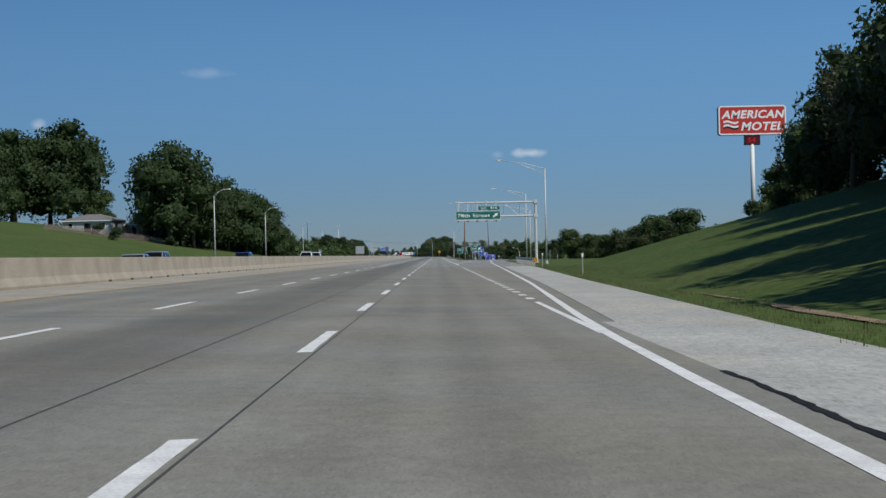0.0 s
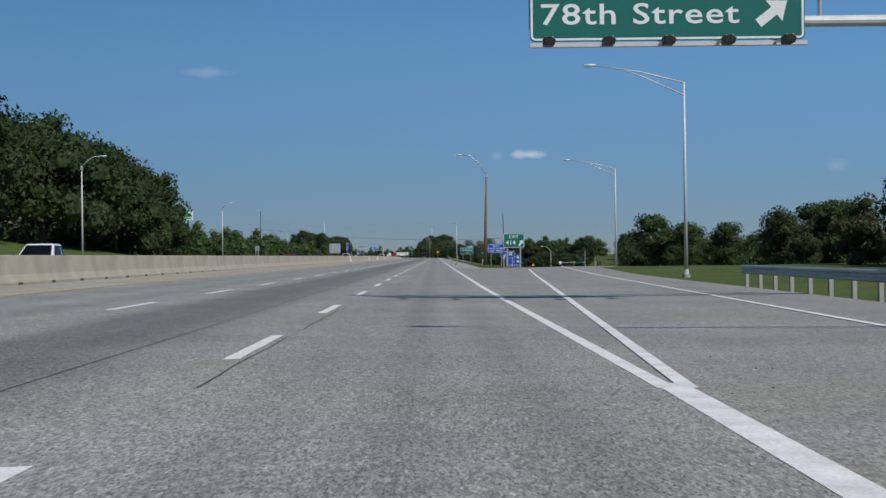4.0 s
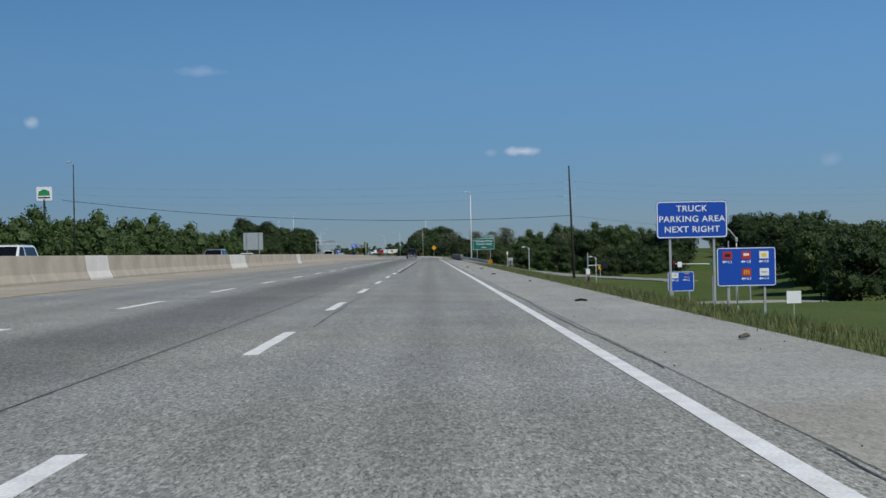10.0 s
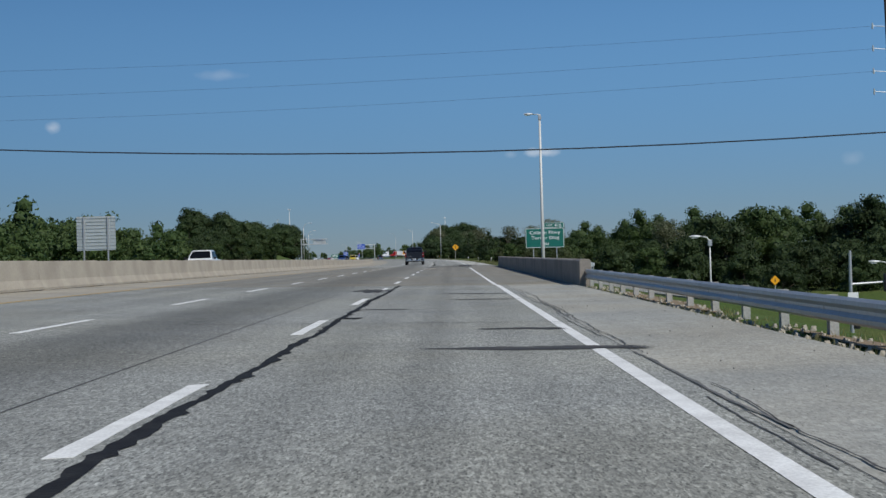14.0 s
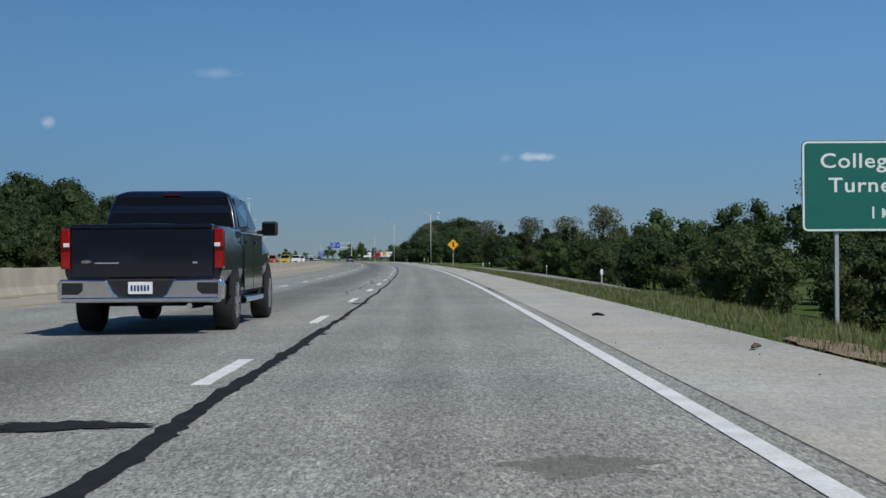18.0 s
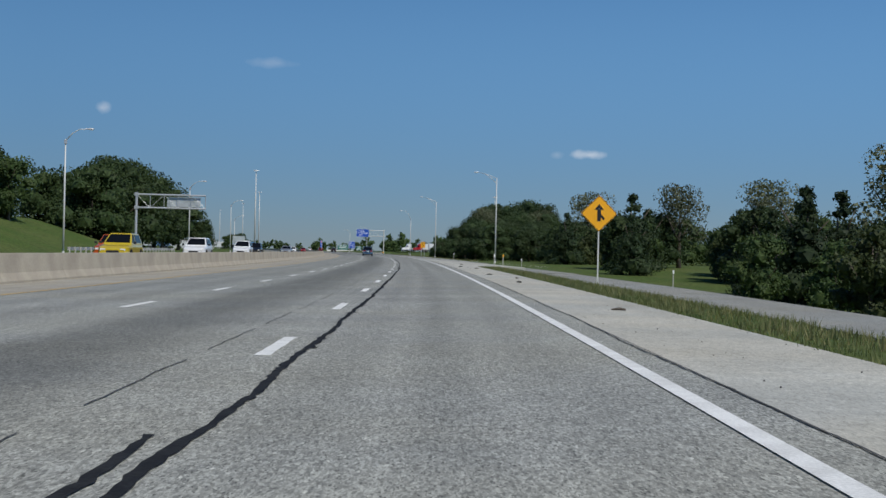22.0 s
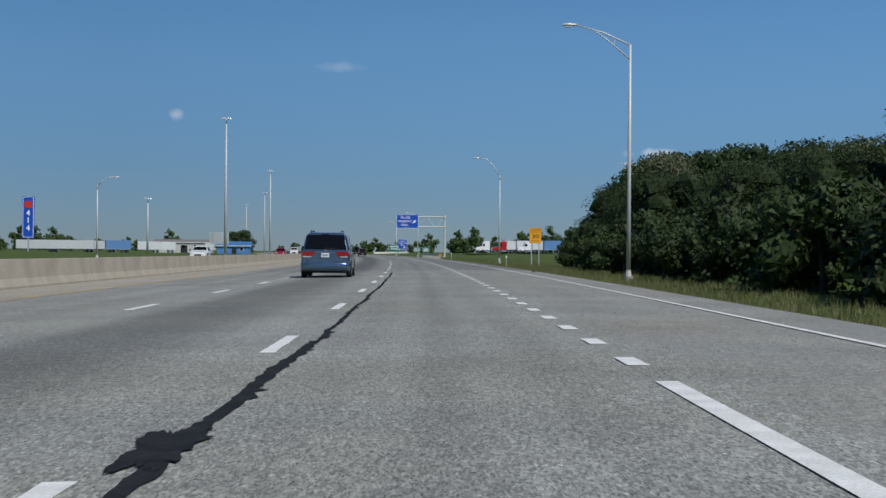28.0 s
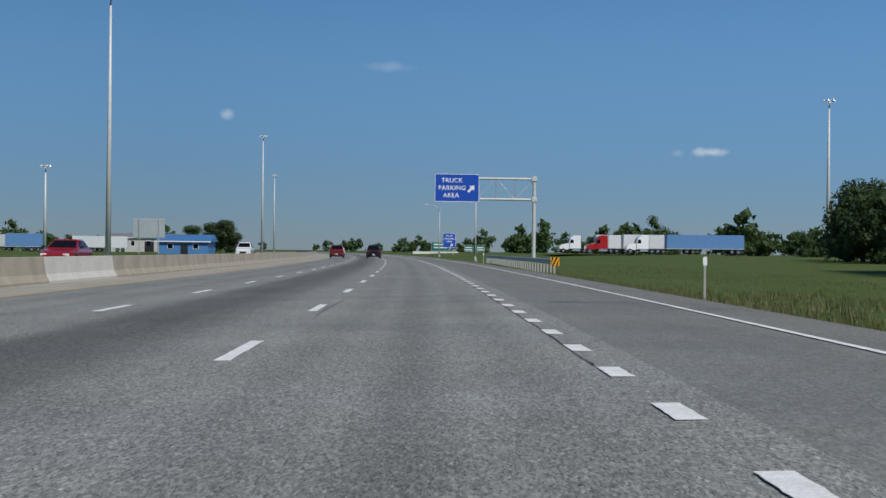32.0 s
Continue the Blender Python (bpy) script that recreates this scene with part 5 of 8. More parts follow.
# --- exit gantry over the exit lane
def cantilever(name, s, u_post, z_top, z_low, u_tip, label, base_z, sign_side=None, depth=0.0, twin=False, mat=None):
    """A steel column with two arms that reach over the road, joined by uprights and braces."""
    mt = mat or M_GALV_PALE
    t = thing(name, s, u_post, 0, label, "gantry")
    reach = u_tip - u_post
    part("column", Build().tube([(0, 0, base_z), (0, 0, base_z + 0.05), (0, 0, z_top + 0.25)], [0.20, 0.20, 0.17], 14), mt, t, smooth=False)
    part("base_plate", Build().box(-0.38, 0.38, -0.38, 0.38, base_z, base_z + 0.05), mt, t, bevel=0.01)
    for k in range(4):
        part("anchor_bolt", Build().tube([(0.3 * (1 if k % 2 else -1), 0.3 * (1 if k > 1 else -1), base_z + 0.05), (0.3 * (1 if k % 2 else -1), 0.3 * (1 if k > 1 else -1), base_z + 0.16)], [0.03, 0.03], 6), M_GALV, t)
    for z in (z_top, z_low):
        part("arm", Build().tube([(0, 0, z), (reach, 0, z)], [0.13, 0.11], 12), mt, t)
        part("collar", Build().box(-0.26, 0.26, -0.24, 0.24, z - 0.22, z + 0.22), mt, t, bevel=0.03)
        part("end_cap", Build().tube([(reach, 0, z), (reach + math.copysign(0.04, reach), 0, z)], [0.13, 0.13], 12), mt, t)
    n = 5
    for k in range(1, n + 1):
        x = reach * k / n
        part("upright", Build().tube([(x, 0, z_low), (x, 0, z_top)], [0.045, 0.045], 8), M_GALV, t)
        x0 = reach * (k - 1) / n
        part("brace", Build().tube([(x0, 0, z_top), (x, 0, z_low)] if k % 2 else [(x0, 0, z_low), (x, 0, z_top)], [0.03, 0.03], 6), mt, t)
    return t


g = cantilever("sign_gantry", 176.8, 12.75, 7.75, 5.95, 2.38, "pale steel cantilever gantry carrying a green sign over the road", -0.2)
sgn = thing("exit_sign", 176.45, 5.28, 0, "green overhead exit sign with white 78th Street lettering and arrow", "road sign")
pn = panel(sgn, -2.95, 2.9, 5.52, 6.66, M_GREEN, r=0.10, border=0.045)
letters(pn, "78th Street", -0.62, 5.88, 0.44, bold=0.006, wide=1.36)
arrow(pn, 2.22, 6.10, 0.78, 38, M_WHITE, shaft=0.13)
tab = panel(sgn, -0.05, 2.85, 6.70, 7.32, M_GREEN, r=0.07, border=0.035, name="exit_tab")
letters(tab, "EXIT", 0.70, 6.89, 0.24, bold=0.004, wide=1.05)
letters(tab, "414", 2.0, 6.86, 0.34, bold=0.008, wide=1.1)
for k in range(5):
    x = -2.6 + k * 1.22
    part("hanger", Build().box(x - 0.06, x + 0.06, 0.09, 0.2, 5.5, 8.0), M_GALV_PALE, sgn)
    part("light_arm", Build().bar((x, 0.1, 5.48), (x - 0.05, -1.25, 5.32), 0.05), M_GALV, sgn)
    lamp = part("sign_light", Build().prism([(x - 0.17, 5.24), (x + 0.05, 5.24), (x + 0.08, 5.34), (x - 0.02, 5.42), (x - 0.17, 5.40)], -1.4, -1.05), M_BLACK, sgn, bevel=0.015)
    part("lens", Build().box(x - 0.14, x + 0.03, -1.36, -1.09, 5.405, 5.415), M_LENS, lamp)
part("light_rail", Build().box(-2.95, 2.95, -0.02, 0.12, 5.40, 5.49), M_GALV_PALE, sgn)


# --- light poles
def light_pole(s, u, base, top, arm, rise, label, style="truss", mat=None, group="motorway light poles", lean=0.0, name="street_lamp", side=-1, radius=0.10):
    """A tapered pole with a mast arm and a cobra-head lamp that reaches over the road."""
    mt = mat or M_GALV_PALE
    t = thing(name, s, u, 0, label, "street lamp", group)
    h = top
    part("pole", Build().tube([(0, 0, base), (lean * 0.5, 0, (base + h) / 2), (lean, 0, h)], [radius * 1.15, radius * 0.9, radius * 0.6], 12), mt, t, smooth=True)
    if style != "wood":
        part("base_shroud", Build().tube([(0, 0, base), (0, 0, base + 0.35)], [radius * 1.7, radius * 1.35], 10), mt, t)
        part("footing", Build().tube([(0, 0, base - 0.5), (0, 0, base + 0.06)], [0.25, 0.25], 12), M_SHOULDER, t)
    x = lean + side * arm
    if style == "truss":
        part("upper_arm", Build().tube([(lean, 0, h - 0.02), (lean + side * arm * 0.5, 0, h + rise * 0.62), (x, 0, h + rise)], [0.045, 0.04, 0.03], 8), mt, t, smooth=True)
        part("lower_arm", Build().tube([(lean, 0, h - 0.75), (lean + side * arm * 0.45, 0, h + rise * 0.28), (lean + side * arm * 0.72, 0, h + rise * 0.80)], [0.04, 0.035, 0.03], 8), mt, t, smooth=True)
        part("strut", Build().tube([(lean + side * arm * 0.3, 0, h + rise * 0.40), (lean + side * arm * 0.3, 0, h + rise * 0.02)], [0.02, 0.02], 6), mt, t)
    else:
        part("arm", Build().tube([(lean, 0, h - 0.15), (lean + side * arm * 0.35, 0, h + rise * 0.62), (lean + side * arm * 0.7, 0, h + rise * 0.98), (x, 0, h + rise)], [0.05, 0.045, 0.04, 0.035], 8), mt if style != "wood" else M_GALV, t, smooth=True)
        part("arm_bracket", Build().box(lean - 0.12, lean + 0.12, -0.13, 0.13, h - 0.45, h - 0.05), M_GALV, t, bevel=0.02)
    z = h + rise
    b = Build()
    prof = [(0.0, 0.05, 0.05), (0.18, 0.10, 0.07), (0.45, 0.155, 0.10), (0.68, 0.13, 0.08), (0.78, 0.05, 0.04)]
    for d, w, hh in prof:
        b.v += [(x + side * d, w * math.cos(a), z + 0.03 + hh * math.sin(a)) for a in [2 * math.pi * k / 10 for k in range(10)]]
    b.f = [(i * 10 + k, i * 10 + (k + 1) % 10, (i + 1) * 10 + (k + 1) % 10, (i + 1) * 10 + k) for i in range(4) for k in range(10)] + [tuple(range(10)), tuple(range(49, 39, -1))]
    head = part("lamp_head", b, M_SILVER_LAMP, t, smooth=True)
    part("lens", Build().box(min(x + side * 0.3, x + side * 0.66), max(x + side * 0.3, x + side * 0.66), -0.1, 0.1, z - 0.09, z - 0.05), M_LENS, head, bevel=0.02)
    return t


POLE = "pale tapered steel light pole with a long curved lamp arm"
light_pole(158.7, 12.6, -0.2, 10.95, 5.0, 1.0, POLE)
light_pole(226.2, 14.8, -0.3, 10.9, 5.0, 1.0, POLE)
light_pole(300.0, 20.6, -0.8, 10.6, 5.0, 1.0, POLE)
light_pole(302.5, 5.95, -0.4, 10.35, 2.65, 2.1, "tall weathered brown wooden pole with a curved lamp arm", style="wood", mat=M_WOOD_POLE, radius=0.17, lean=0.25)
light_pole(621.5, 7.85, -5.6, 12.3, 0.5, 0.0, "tall grey pole with a small lamp behind the bridge parapet", style="plain", radius=0.14)
light_pole(1087.5, 10.68, -0.2, 11.7, 2.7, 0.95, POLE)
light_pole(998.6, 14.0, -0.5, 12.1, 2.6, 0.8, POLE)
light_pole(1183.6, 11.85, -0.05, 10.4, 2.4, 2.1, POLE, style="plain")
light_pole(1345.0, 10.5, 0.0, 9.4, 2.2, 1.0, POLE, style="plain")
light_pole(1440.0, 12.0, 0.0, 9.4, 2.2, 1.0, POLE, style="plain")
light_pole(502.0, 30.5, -5.2, 2.0, 1.9, 1.2, "low curved street lamp by the cross street", style="plain", group="cross street lamps", radius=0.07)
for s, u, top in ((597.8, 16.9, 1.6), (597.5, 28.2, -0.3)):
    light_pole(s, u, terrain(s, u), top, 0.5, 0.15, "short street lamp below the bridge bank", style="plain", group="cross street lamps", radius=0.07)
for s, u, h in ((212.6, -35.0, 11.0), (290.5, -36.8, 10.9), (405.0, -40.0, 10.6), (930.0, -33.5, 11.0), (1019.0, -33.5, 10.5), (1106.0, -34.0, 10.5), (1190.0, -38.0, 9.0)):
    light_pole(s, u, terrain(s, u), h, 1.9, 1.0, "pale steel light pole on the verge across the motorway", style="plain", group="light poles across the motorway", side=1)
light_pole(579.3, -55.1, -0.6, 16.3, 0.4, 0.0, "thin tall pole standing before the far wood", style="wood", mat=M_WOOD_DARK, radius=0.12, group="")


def high_mast(s, u, h, base=-0.2):
    t = thing("high_mast_light", s, u, 0, "tall tapered steel mast with a ring of lamps on top", "high mast light", "high mast lights")
    part("mast", Build().tube([(0, 0, base), (0, 0, h * 0.5), (0, 0, h)], [0.34, 0.25, 0.12], 14), M_GALV_PALE, t, smooth=True)
    part("base_flange", Build().tube([(0, 0, base), (0, 0, base + 0.12)], [0.55, 0.55], 14), M_GALV, t)
    part("lamp_ring", Build().tube([(0.62 * math.cos(a), 0.62 * math.sin(a), h - 0.1) for a in [2 * math.pi * k / 12 for k in range(13)]], [0.045] * 13, 6, caps=False), M_GALV, t)
    for k in range(6):
        a = 2 * math.pi * k / 6
        c, d = math.cos(a), math.sin(a)
        part("ring_spoke", Build().bar((0, 0, h - 0.05), (0.62 * c, 0.62 * d, h - 0.1), 0.04), M_GALV, t)
        part("floodlight", Build().tube([(0.8 * c, 0.8 * d, h + 0.05), (0.88 * c, 0.88 * d, h - 0.32)], [0.10, 0.22], 8), M_SILVER_LAMP, t)


for s, u, h in ((1328.7, -34.3, 31.0), (1523.2, -27.0, 30.6), (1700.0, -24.0, 30.0), (1880.0, -22.0, 30.0), (1420.0, -62.0, 16.0), (1373.7, 68.0, 25.3)):
    high_mast(s, u, h)


# --- delineators, markers, rails
def delineator(s, u, base, top, color=M_WHITE, label="slim steel delineator post with a white reflector in the grass"):
    t = thing("delineator_post", s, u, 0, label, "delineator", "delineator posts")
    part("post", Build().box(-0.03, 0.03, -0.012, 0.0, base - 0.3, top).box(-0.03, -0.024, -0.012, 0.03, base - 0.3, top).box(0.024, 0.03, -0.012, 0.03, base - 0.3, top), M_POST, t)
    part("reflector", Build().prism(rounded(-0.05, 0.05, top - 0.22, top - 0.01, 0.03), -0.022, -0.012), color, t)


for s, u, base, top in ((69.9, 7.25, -0.2, 0.98), (118.9, 9.0, -0.15, 1.02), (265.5, 6.25, -0.1, 1.0), (462.6, 5.5, -0.2, 1.02), (705.0, 6.8, -0.5, 0.55), (780.0, 6.6, -0.4, 0.55),
                        (806.0, 15.6, -1.0, 0.1), (884.0, 16.0, -0.9, 0.2), (942.0, 11.8, -0.4, 0.5), (1003.5, 8.2, -0.2, 0.9), (1124.0, 7.3, -0.2, 0.8), (1198.6, 6.9, -0.1, 0.95), (1290.0, 7.2, -0.1, 0.9)):
    delineator(s, u, base, top)
for s, u, base, top in ((901.5, 6.5, -0.35, 0.95), (350.0, 21.0, -1.8, 0.0)):
    delineator(s, u, base, top, M_YELLOW, "slim steel delineator post with a yellow reflector in the grass")
delineator(901.0, 5.8, -0.35, 0.95)


def guardrail(s0, s1, u, z, label, post_step=2.25, double=False, marker=True, ends=0.0):
    """A W-beam rail on short posts."""
    uf = u if callable(u) else (lambda s: u)
    zf = z if callable(z) else (lambda s: z)
    t = tagged(new("guardrail"), label, "guardrail")
    origin = road(s0, uf(s0), 0)
    t.matrix_world = pose(origin.x, origin.y, origin.z, 0, 0, heading(s0))
    inv = t.matrix_world.inverted()
    prof = [(0.0, -0.155), (-0.04, -0.12), (-0.045, -0.07), (0.0, -0.02), (0.0, 0.02), (-0.045, 0.07), (-0.04, 0.12), (0.0, 0.155)]
    n = max(2, int((s1 - s0) / 3.8))
    for i in range(n):
        b = Build()
        for s in (s0 + (s1 - s0) * i / n, s0 + (s1 - s0) * (i + 1) / n):
            for dx, dz in prof:
                b.v.append(tuple(inv @ road(s, uf(s) + dx, zf(s) + 0.55 + dz)))
            for dx, dz in prof:
                b.v.append(tuple(inv @ road(s, uf(s) + dx + 0.008, zf(s) + 0.55 + dz)))
        m = len(prof)
        b.f = [(k, 2 * m + k, 2 * m + k + 1, k + 1) for k in range(m - 1)] + [(m + k, m + k + 1, 3 * m + k + 1, 3 * m + k) for k in range(m - 1)]
        b.f += [(0, m, 3 * m, 2 * m), (m - 1, 3 * m - 1, 4 * m - 1, 2 * m - 1)]
        part("rail", b, M_GALV, t)
    count = int((s1 - s0) / post_step)
    post_data = None
    for i in range(count + 1):
        s = s0 + 0.3 + (s1 - s0 - 0.6) * i / count
        p = inv @ road(s, uf(s), zf(s))
        if post_data is None:
            ob = part("post", Build().box(0.06, 0.17, -0.07, 0.07, -0.9, 0.70), M_POST, t, bevel=0.008)
            blk = Build().box(0.0, 0.06, -0.06, 0.06, 0.40, 0.70).make("block", M_POST)
            post_data, block_data = ob.data, blk.data
            bpy.data.objects.remove(blk)
            bpy.data.objects.remove(ob)
        for nm, data in (("post", post_data), ("block", block_data)):
            ob = new(nm, data)
            ob.parent = t
            ob.matrix_local = Matrix.Translation(p)
    return t


def hazard_marker(s, u, z, w=0.42, h=0.42):
    t = thing("hazard_marker", s, u, 0, "yellow and black striped hazard plate at the rail end", "hazard marker", "hazard markers")
    p = part("plate", Build().box(-w / 2, w / 2, -0.02, 0, z - h / 2, z + h / 2), M_YELLOW, t, bevel=0.004)
    for k in range(4):
        a = -w / 2 - h * 0.35 + k * w * 0.46
        quad = [(max(-w / 2, min(w / 2, a)), z - h / 2), (max(-w / 2, min(w / 2, a + w * 0.22)), z - h / 2), (max(-w / 2, min(w / 2, a + w * 0.22 + h * 0.5)), z + h / 2), (max(-w / 2, min(w / 2, a + h * 0.5)), z + h / 2)]
        part("stripe", Build().prism(quad, -0.026, -0.0205), M_BLACK, p)
    part("stake", Build().box(-0.03, 0.03, 0.0, 0.03, z - h / 2 - 0.5, z + h / 2), M_POST, t)


guardrail(134.0, 196.0, lambda s: float(np.interp(s, (134, 196), (9.3, 11.2))), -0.15, "galvanised guardrail beside the exit lane")
hazard_marker(133.4, 9.4, 0.35)
guardrail(492.5, 553.0, lambda s: float(np.interp(s, (492, 512, 553), (5.55, 4.95, 4.5))), line_of((492, -0.46), (515, -0.33), (553, -0.24)), "galvanised guardrail leading to the bridge parapet")
hazard_marker(492.0, 5.6, 0.12, 0.40, 0.38)
guardrail(1243.0, 1318.0, lambda s: float(np.interp(s, (1243, 1318), (8.0, 9.6))), -0.05, "galvanised guardrail shielding the gantry column")
hazard_marker(1242.3, 8.05, 0.5, 0.5, 0.5)
guardrail(925.0, 990.0, -31.9, 0.0, "galvanised guardrail across the motorway")

# --- signs on the verge
t_, p_ = two_post_sign("exit_gore_sign", 276.5, 6.75, 8.75, 1.70, 3.05, M_GREEN, "green exit 414 sign on two steel posts in the gore grass", "road sign", -0.5, r=0.10, border=0.04)
letters(p_, "EXIT", 0.0, 2.60, 0.27, bold=0.004, wide=1.05)
letters(p_, "414", -0.30, 2.00, 0.40, bold=0.008, wide=1.05)
arrow(p_, 0.68, 2.16, 0.66, 57, M_WHITE, shaft=0.13)
t_, p_ = two_post_sign("truck_parking_sign", 435.5, 11.45, 15.0, 1.50, 3.36, M_BLUE, "blue truck parking area sign on two tall steel posts", "road sign", -3.4, r=0.16, border=0.05)
for k, words in enumerate(("TRUCK", "PARKING AREA", "NEXT RIGHT")):
    letters(p_, words, 0.0, 2.84 - k * 0.52, 0.30, bold=0.006, wide=1.06)


def service_sign(s, u0, u1, z0, z1, logos, foot, label):
    """A blue services sign with plain logo plates and small distances under them."""
    t, p = two_post_sign("services_sign", s, u0, u1, z0, z1, M_BLUE, label, "road sign", foot, r=0.14, border=0.04)
    w, h = u1 - u0, z1 - z0
    for fx, fz, back, shapes, words in logos:
        x, z, lw, lh = w * fx, z0 + h * fz, 0.50, 0.40
        plate = part("logo_plate", Build().box(x - lw / 2, x + lw / 2, -0.012, -0.006, z - lh / 2, z + lh / 2), back, p)
        for (ax, az, bx, bz, mt) in shapes:
            part("logo_shape", Build().box(x + lw * ax, x + lw * bx, -0.018, -0.0125, z + lh * az, z + lh * bz), mt, plate)
        if words:
            letters(p, words, x + (0.13 if not words.endswith("R") else -0.1), z - lh / 2 - 0.21, 0.13, bold=0.003)
            arrow(p, x - 0.17, z - lh / 2 - 0.145, 0.24, 180, M_WHITE)
    return t


M_LOGO_GREEN = plain("logo_green", (0.03, 0.25, 0.08), 0.5)
M_LOGO_GOLD = plain("logo_gold", (0.85, 0.55, 0.05), 0.5)
service_sign(384.6, 11.75, 14.2, 0.50, 1.66, [(-0.2, 0.66, M_BLACK, [(-.3, -.1, .1, .4, M_RED), (-.4, -.4, .4, -.25, M_WHITE)], "0.2"), (0.2, 0.66, M_WHITE, [(-.3, -.2, .1, .3, M_LOGO_GREEN), (-.2, -.1, 0, .2, M_LOGO_GOLD)], "0.2")],
             -2.8, "blue fuel services sign with two logo plates on steel posts")
service_sign(441.0, 15.6, 18.8, -1.12, 0.98, [(-0.32, 0.80, M_RED, [(-.3, -.2, .3, .2, M_BLACK)], "0.2"), (0.0, 0.80, M_RED, [(-.3, -.1, .3, .25, M_WHITE)], "0.8"), (0.30, 0.80, M_WHITE, [(-.25, -.25, .25, .25, M_LOGO_GOLD)], "0.8"),
                                                (0.0, 0.36, M_RED, [(-.3, -.3, -.2, .3, M_LOGO_GOLD), (-.05, -.3, .05, .3, M_LOGO_GOLD), (.2, -.3, .3, .3, M_LOGO_GOLD), (-.3, .2, .3, .3, M_LOGO_GOLD)], "0.8"), (0.30, 0.36, M_WHITE, [(-.3, -.1, .3, .1, M_SIGNBACK)], "0.6")],
             -5.2, "blue food services sign with five logo plates on steel posts")
service_sign(470.0, 18.0, 20.0, -2.25, -0.75, [(-0.22, 0.80, M_WHITE, [(-.3, -.1, .3, .2, M_SIGNBACK)], "0.2"), (0.22, 0.80, M_BLUE, [(-.4, -.4, .4, -.3, M_LOGO_GOLD), (-.4, .3, .4, .4, M_LOGO_GOLD)], "0.2")],
             -5.6, "blue lodging services sign with two logo plates low on the bank")
t_, p_ = two_post_sign("destination_sign", 692.5, 10.9, 16.05, 1.68, 4.30, M_GREEN, "large green College Pkwy Turner Diag sign on two steel posts", "road sign", -1.4, posts=(-1.56, 1.56), r=0.16, border=0.055)
letters(p_, "College Pkwy", 0.0, 3.52, 0.42, bold=0.006, wide=1.16)
letters(p_, "Turner Diag", 0.05, 2.82, 0.42, bold=0.006, wide=1.16)
letters(p_, "1", -0.52, 2.06, 0.34, bold=0.006)
letters(p_, "MILE", 0.14, 2.08, 0.27, bold=0.006, wide=1.05)
tb = panel(t_, -0.10, 2.57, 4.33, 5.02, M_GREEN, r=0.08, border=0.04, name="exit_tab")
letters(tb, "EXIT", 0.62, 4.54, 0.25, bold=0.004, wide=1.05)
letters(tb, "415", 1.78, 4.50, 0.36, bold=0.008, wide=1.1)


def diamond_sign(s, u, zc, half, foot, label, symbol, post_mat=None):
    t = thing("warning_sign", s, u, 0, label, "road sign", "diamond warning signs")
    def turned(k, r=0.04):
        pts = rounded(-k * 0.7071, k * 0.7071, -k * 0.7071, k * 0.7071, 0.06)
        return [((x - z) * 0.7071, zc + (x + z) * 0.7071) for x, z in pts]
    p = part("sign_panel", Build().prism(turned(half), 0, 0.015), M_YELLOW, t)
    part("border", ring(turned(half * 0.975), turned(half * 0.945), -0.004, -0.0005), M_BLACK, p)
    part("back_sheet", Build().prism(turned(half * 0.99), 0.016, 0.02), M_SIGNBACK, p)
    k = half
    if symbol == "merge":
        part("symbol", Build().prism([(-0.10 * k, -0.42 * k), (-0.10 * k, 0.2 * k), (-0.26 * k, 0.2 * k), (0.0, 0.52 * k), (0.26 * k, 0.2 * k), (0.10 * k, 0.2 * k), (0.10 * k, -0.42 * k)][::-1], -0.006, -0.0005), M_BLACK, p).location.z = zc
        part("symbol", Build().prism([(0.10 * k, -0.02 * k), (0.34 * k, -0.30 * k), (0.22 * k, -0.36 * k), (0.10 * k, -0.20 * k)][::-1], -0.006, -0.0005), M_BLACK, p).location.z = zc
    elif symbol == "bar":
        part("symbol", Build().box(-0.07 * k, 0.07 * k, -0.006, -0.0005, -0.35 * k, 0.35 * k), M_BLACK, p).location.z = zc
    part("post", Build().box(-0.035, 0.035, 0.02, 0.05, foot, zc + half * 0.3).box(-0.012, 0.012, 0.05, 0.075, foot, zc + half * 0.3), post_mat or M_GALV_PALE, t)
    for z in (zc - half * 0.45, zc + half * 0.25):
        part("bolt", Build().tube([(0, -0.01, z), (0, 0.0, z)], [0.02, 0.02], 6), M_GALV, t)


diamond_sign(865.2, 8.55, 3.08, 0.90, -0.7, "yellow diamond merge sign on a thin steel post in the grass", "merge")
diamond_sign(668.0, 38.0, -2.9, 0.6, terrain(668.0, 38.0) - 0.1, "small yellow diamond warning sign before the wood", "bar")
diamond_sign(648.6, 50.0, terrain(648.6, 50.0) + 2.3, 0.78, terrain(648.6, 50.0) - 0.1, "yellow diamond warning sign at the foot of the meadow", "")
t_, p_ = two_post_sign("ramp_speed_sign", 1157.0, 12.55, 13.78, 2.02, 3.58, M_YELLOW, "yellow ramp 30 mph advisory sign on two posts", "road sign", -0.3, r=0.06, border=0.02)
for ob in [o for o in p_.children if o.name.startswith("border")]:
    ob.data.materials[0] = M_BLACK
letters(p_, "RAMP", 0, 3.22, 0.24, M_BLACK, wide=1.1)
part("rule", Build().box(-0.58, 0.58, -0.005, -0.0005, 3.10, 3.13), M_BLACK, p_)
letters(p_, "30", 0, 2.52, 0.42, M_BLACK, bold=0.01, wide=1.25)
letters(p_, "M.P.H.", 0, 2.16, 0.20, M_BLACK)

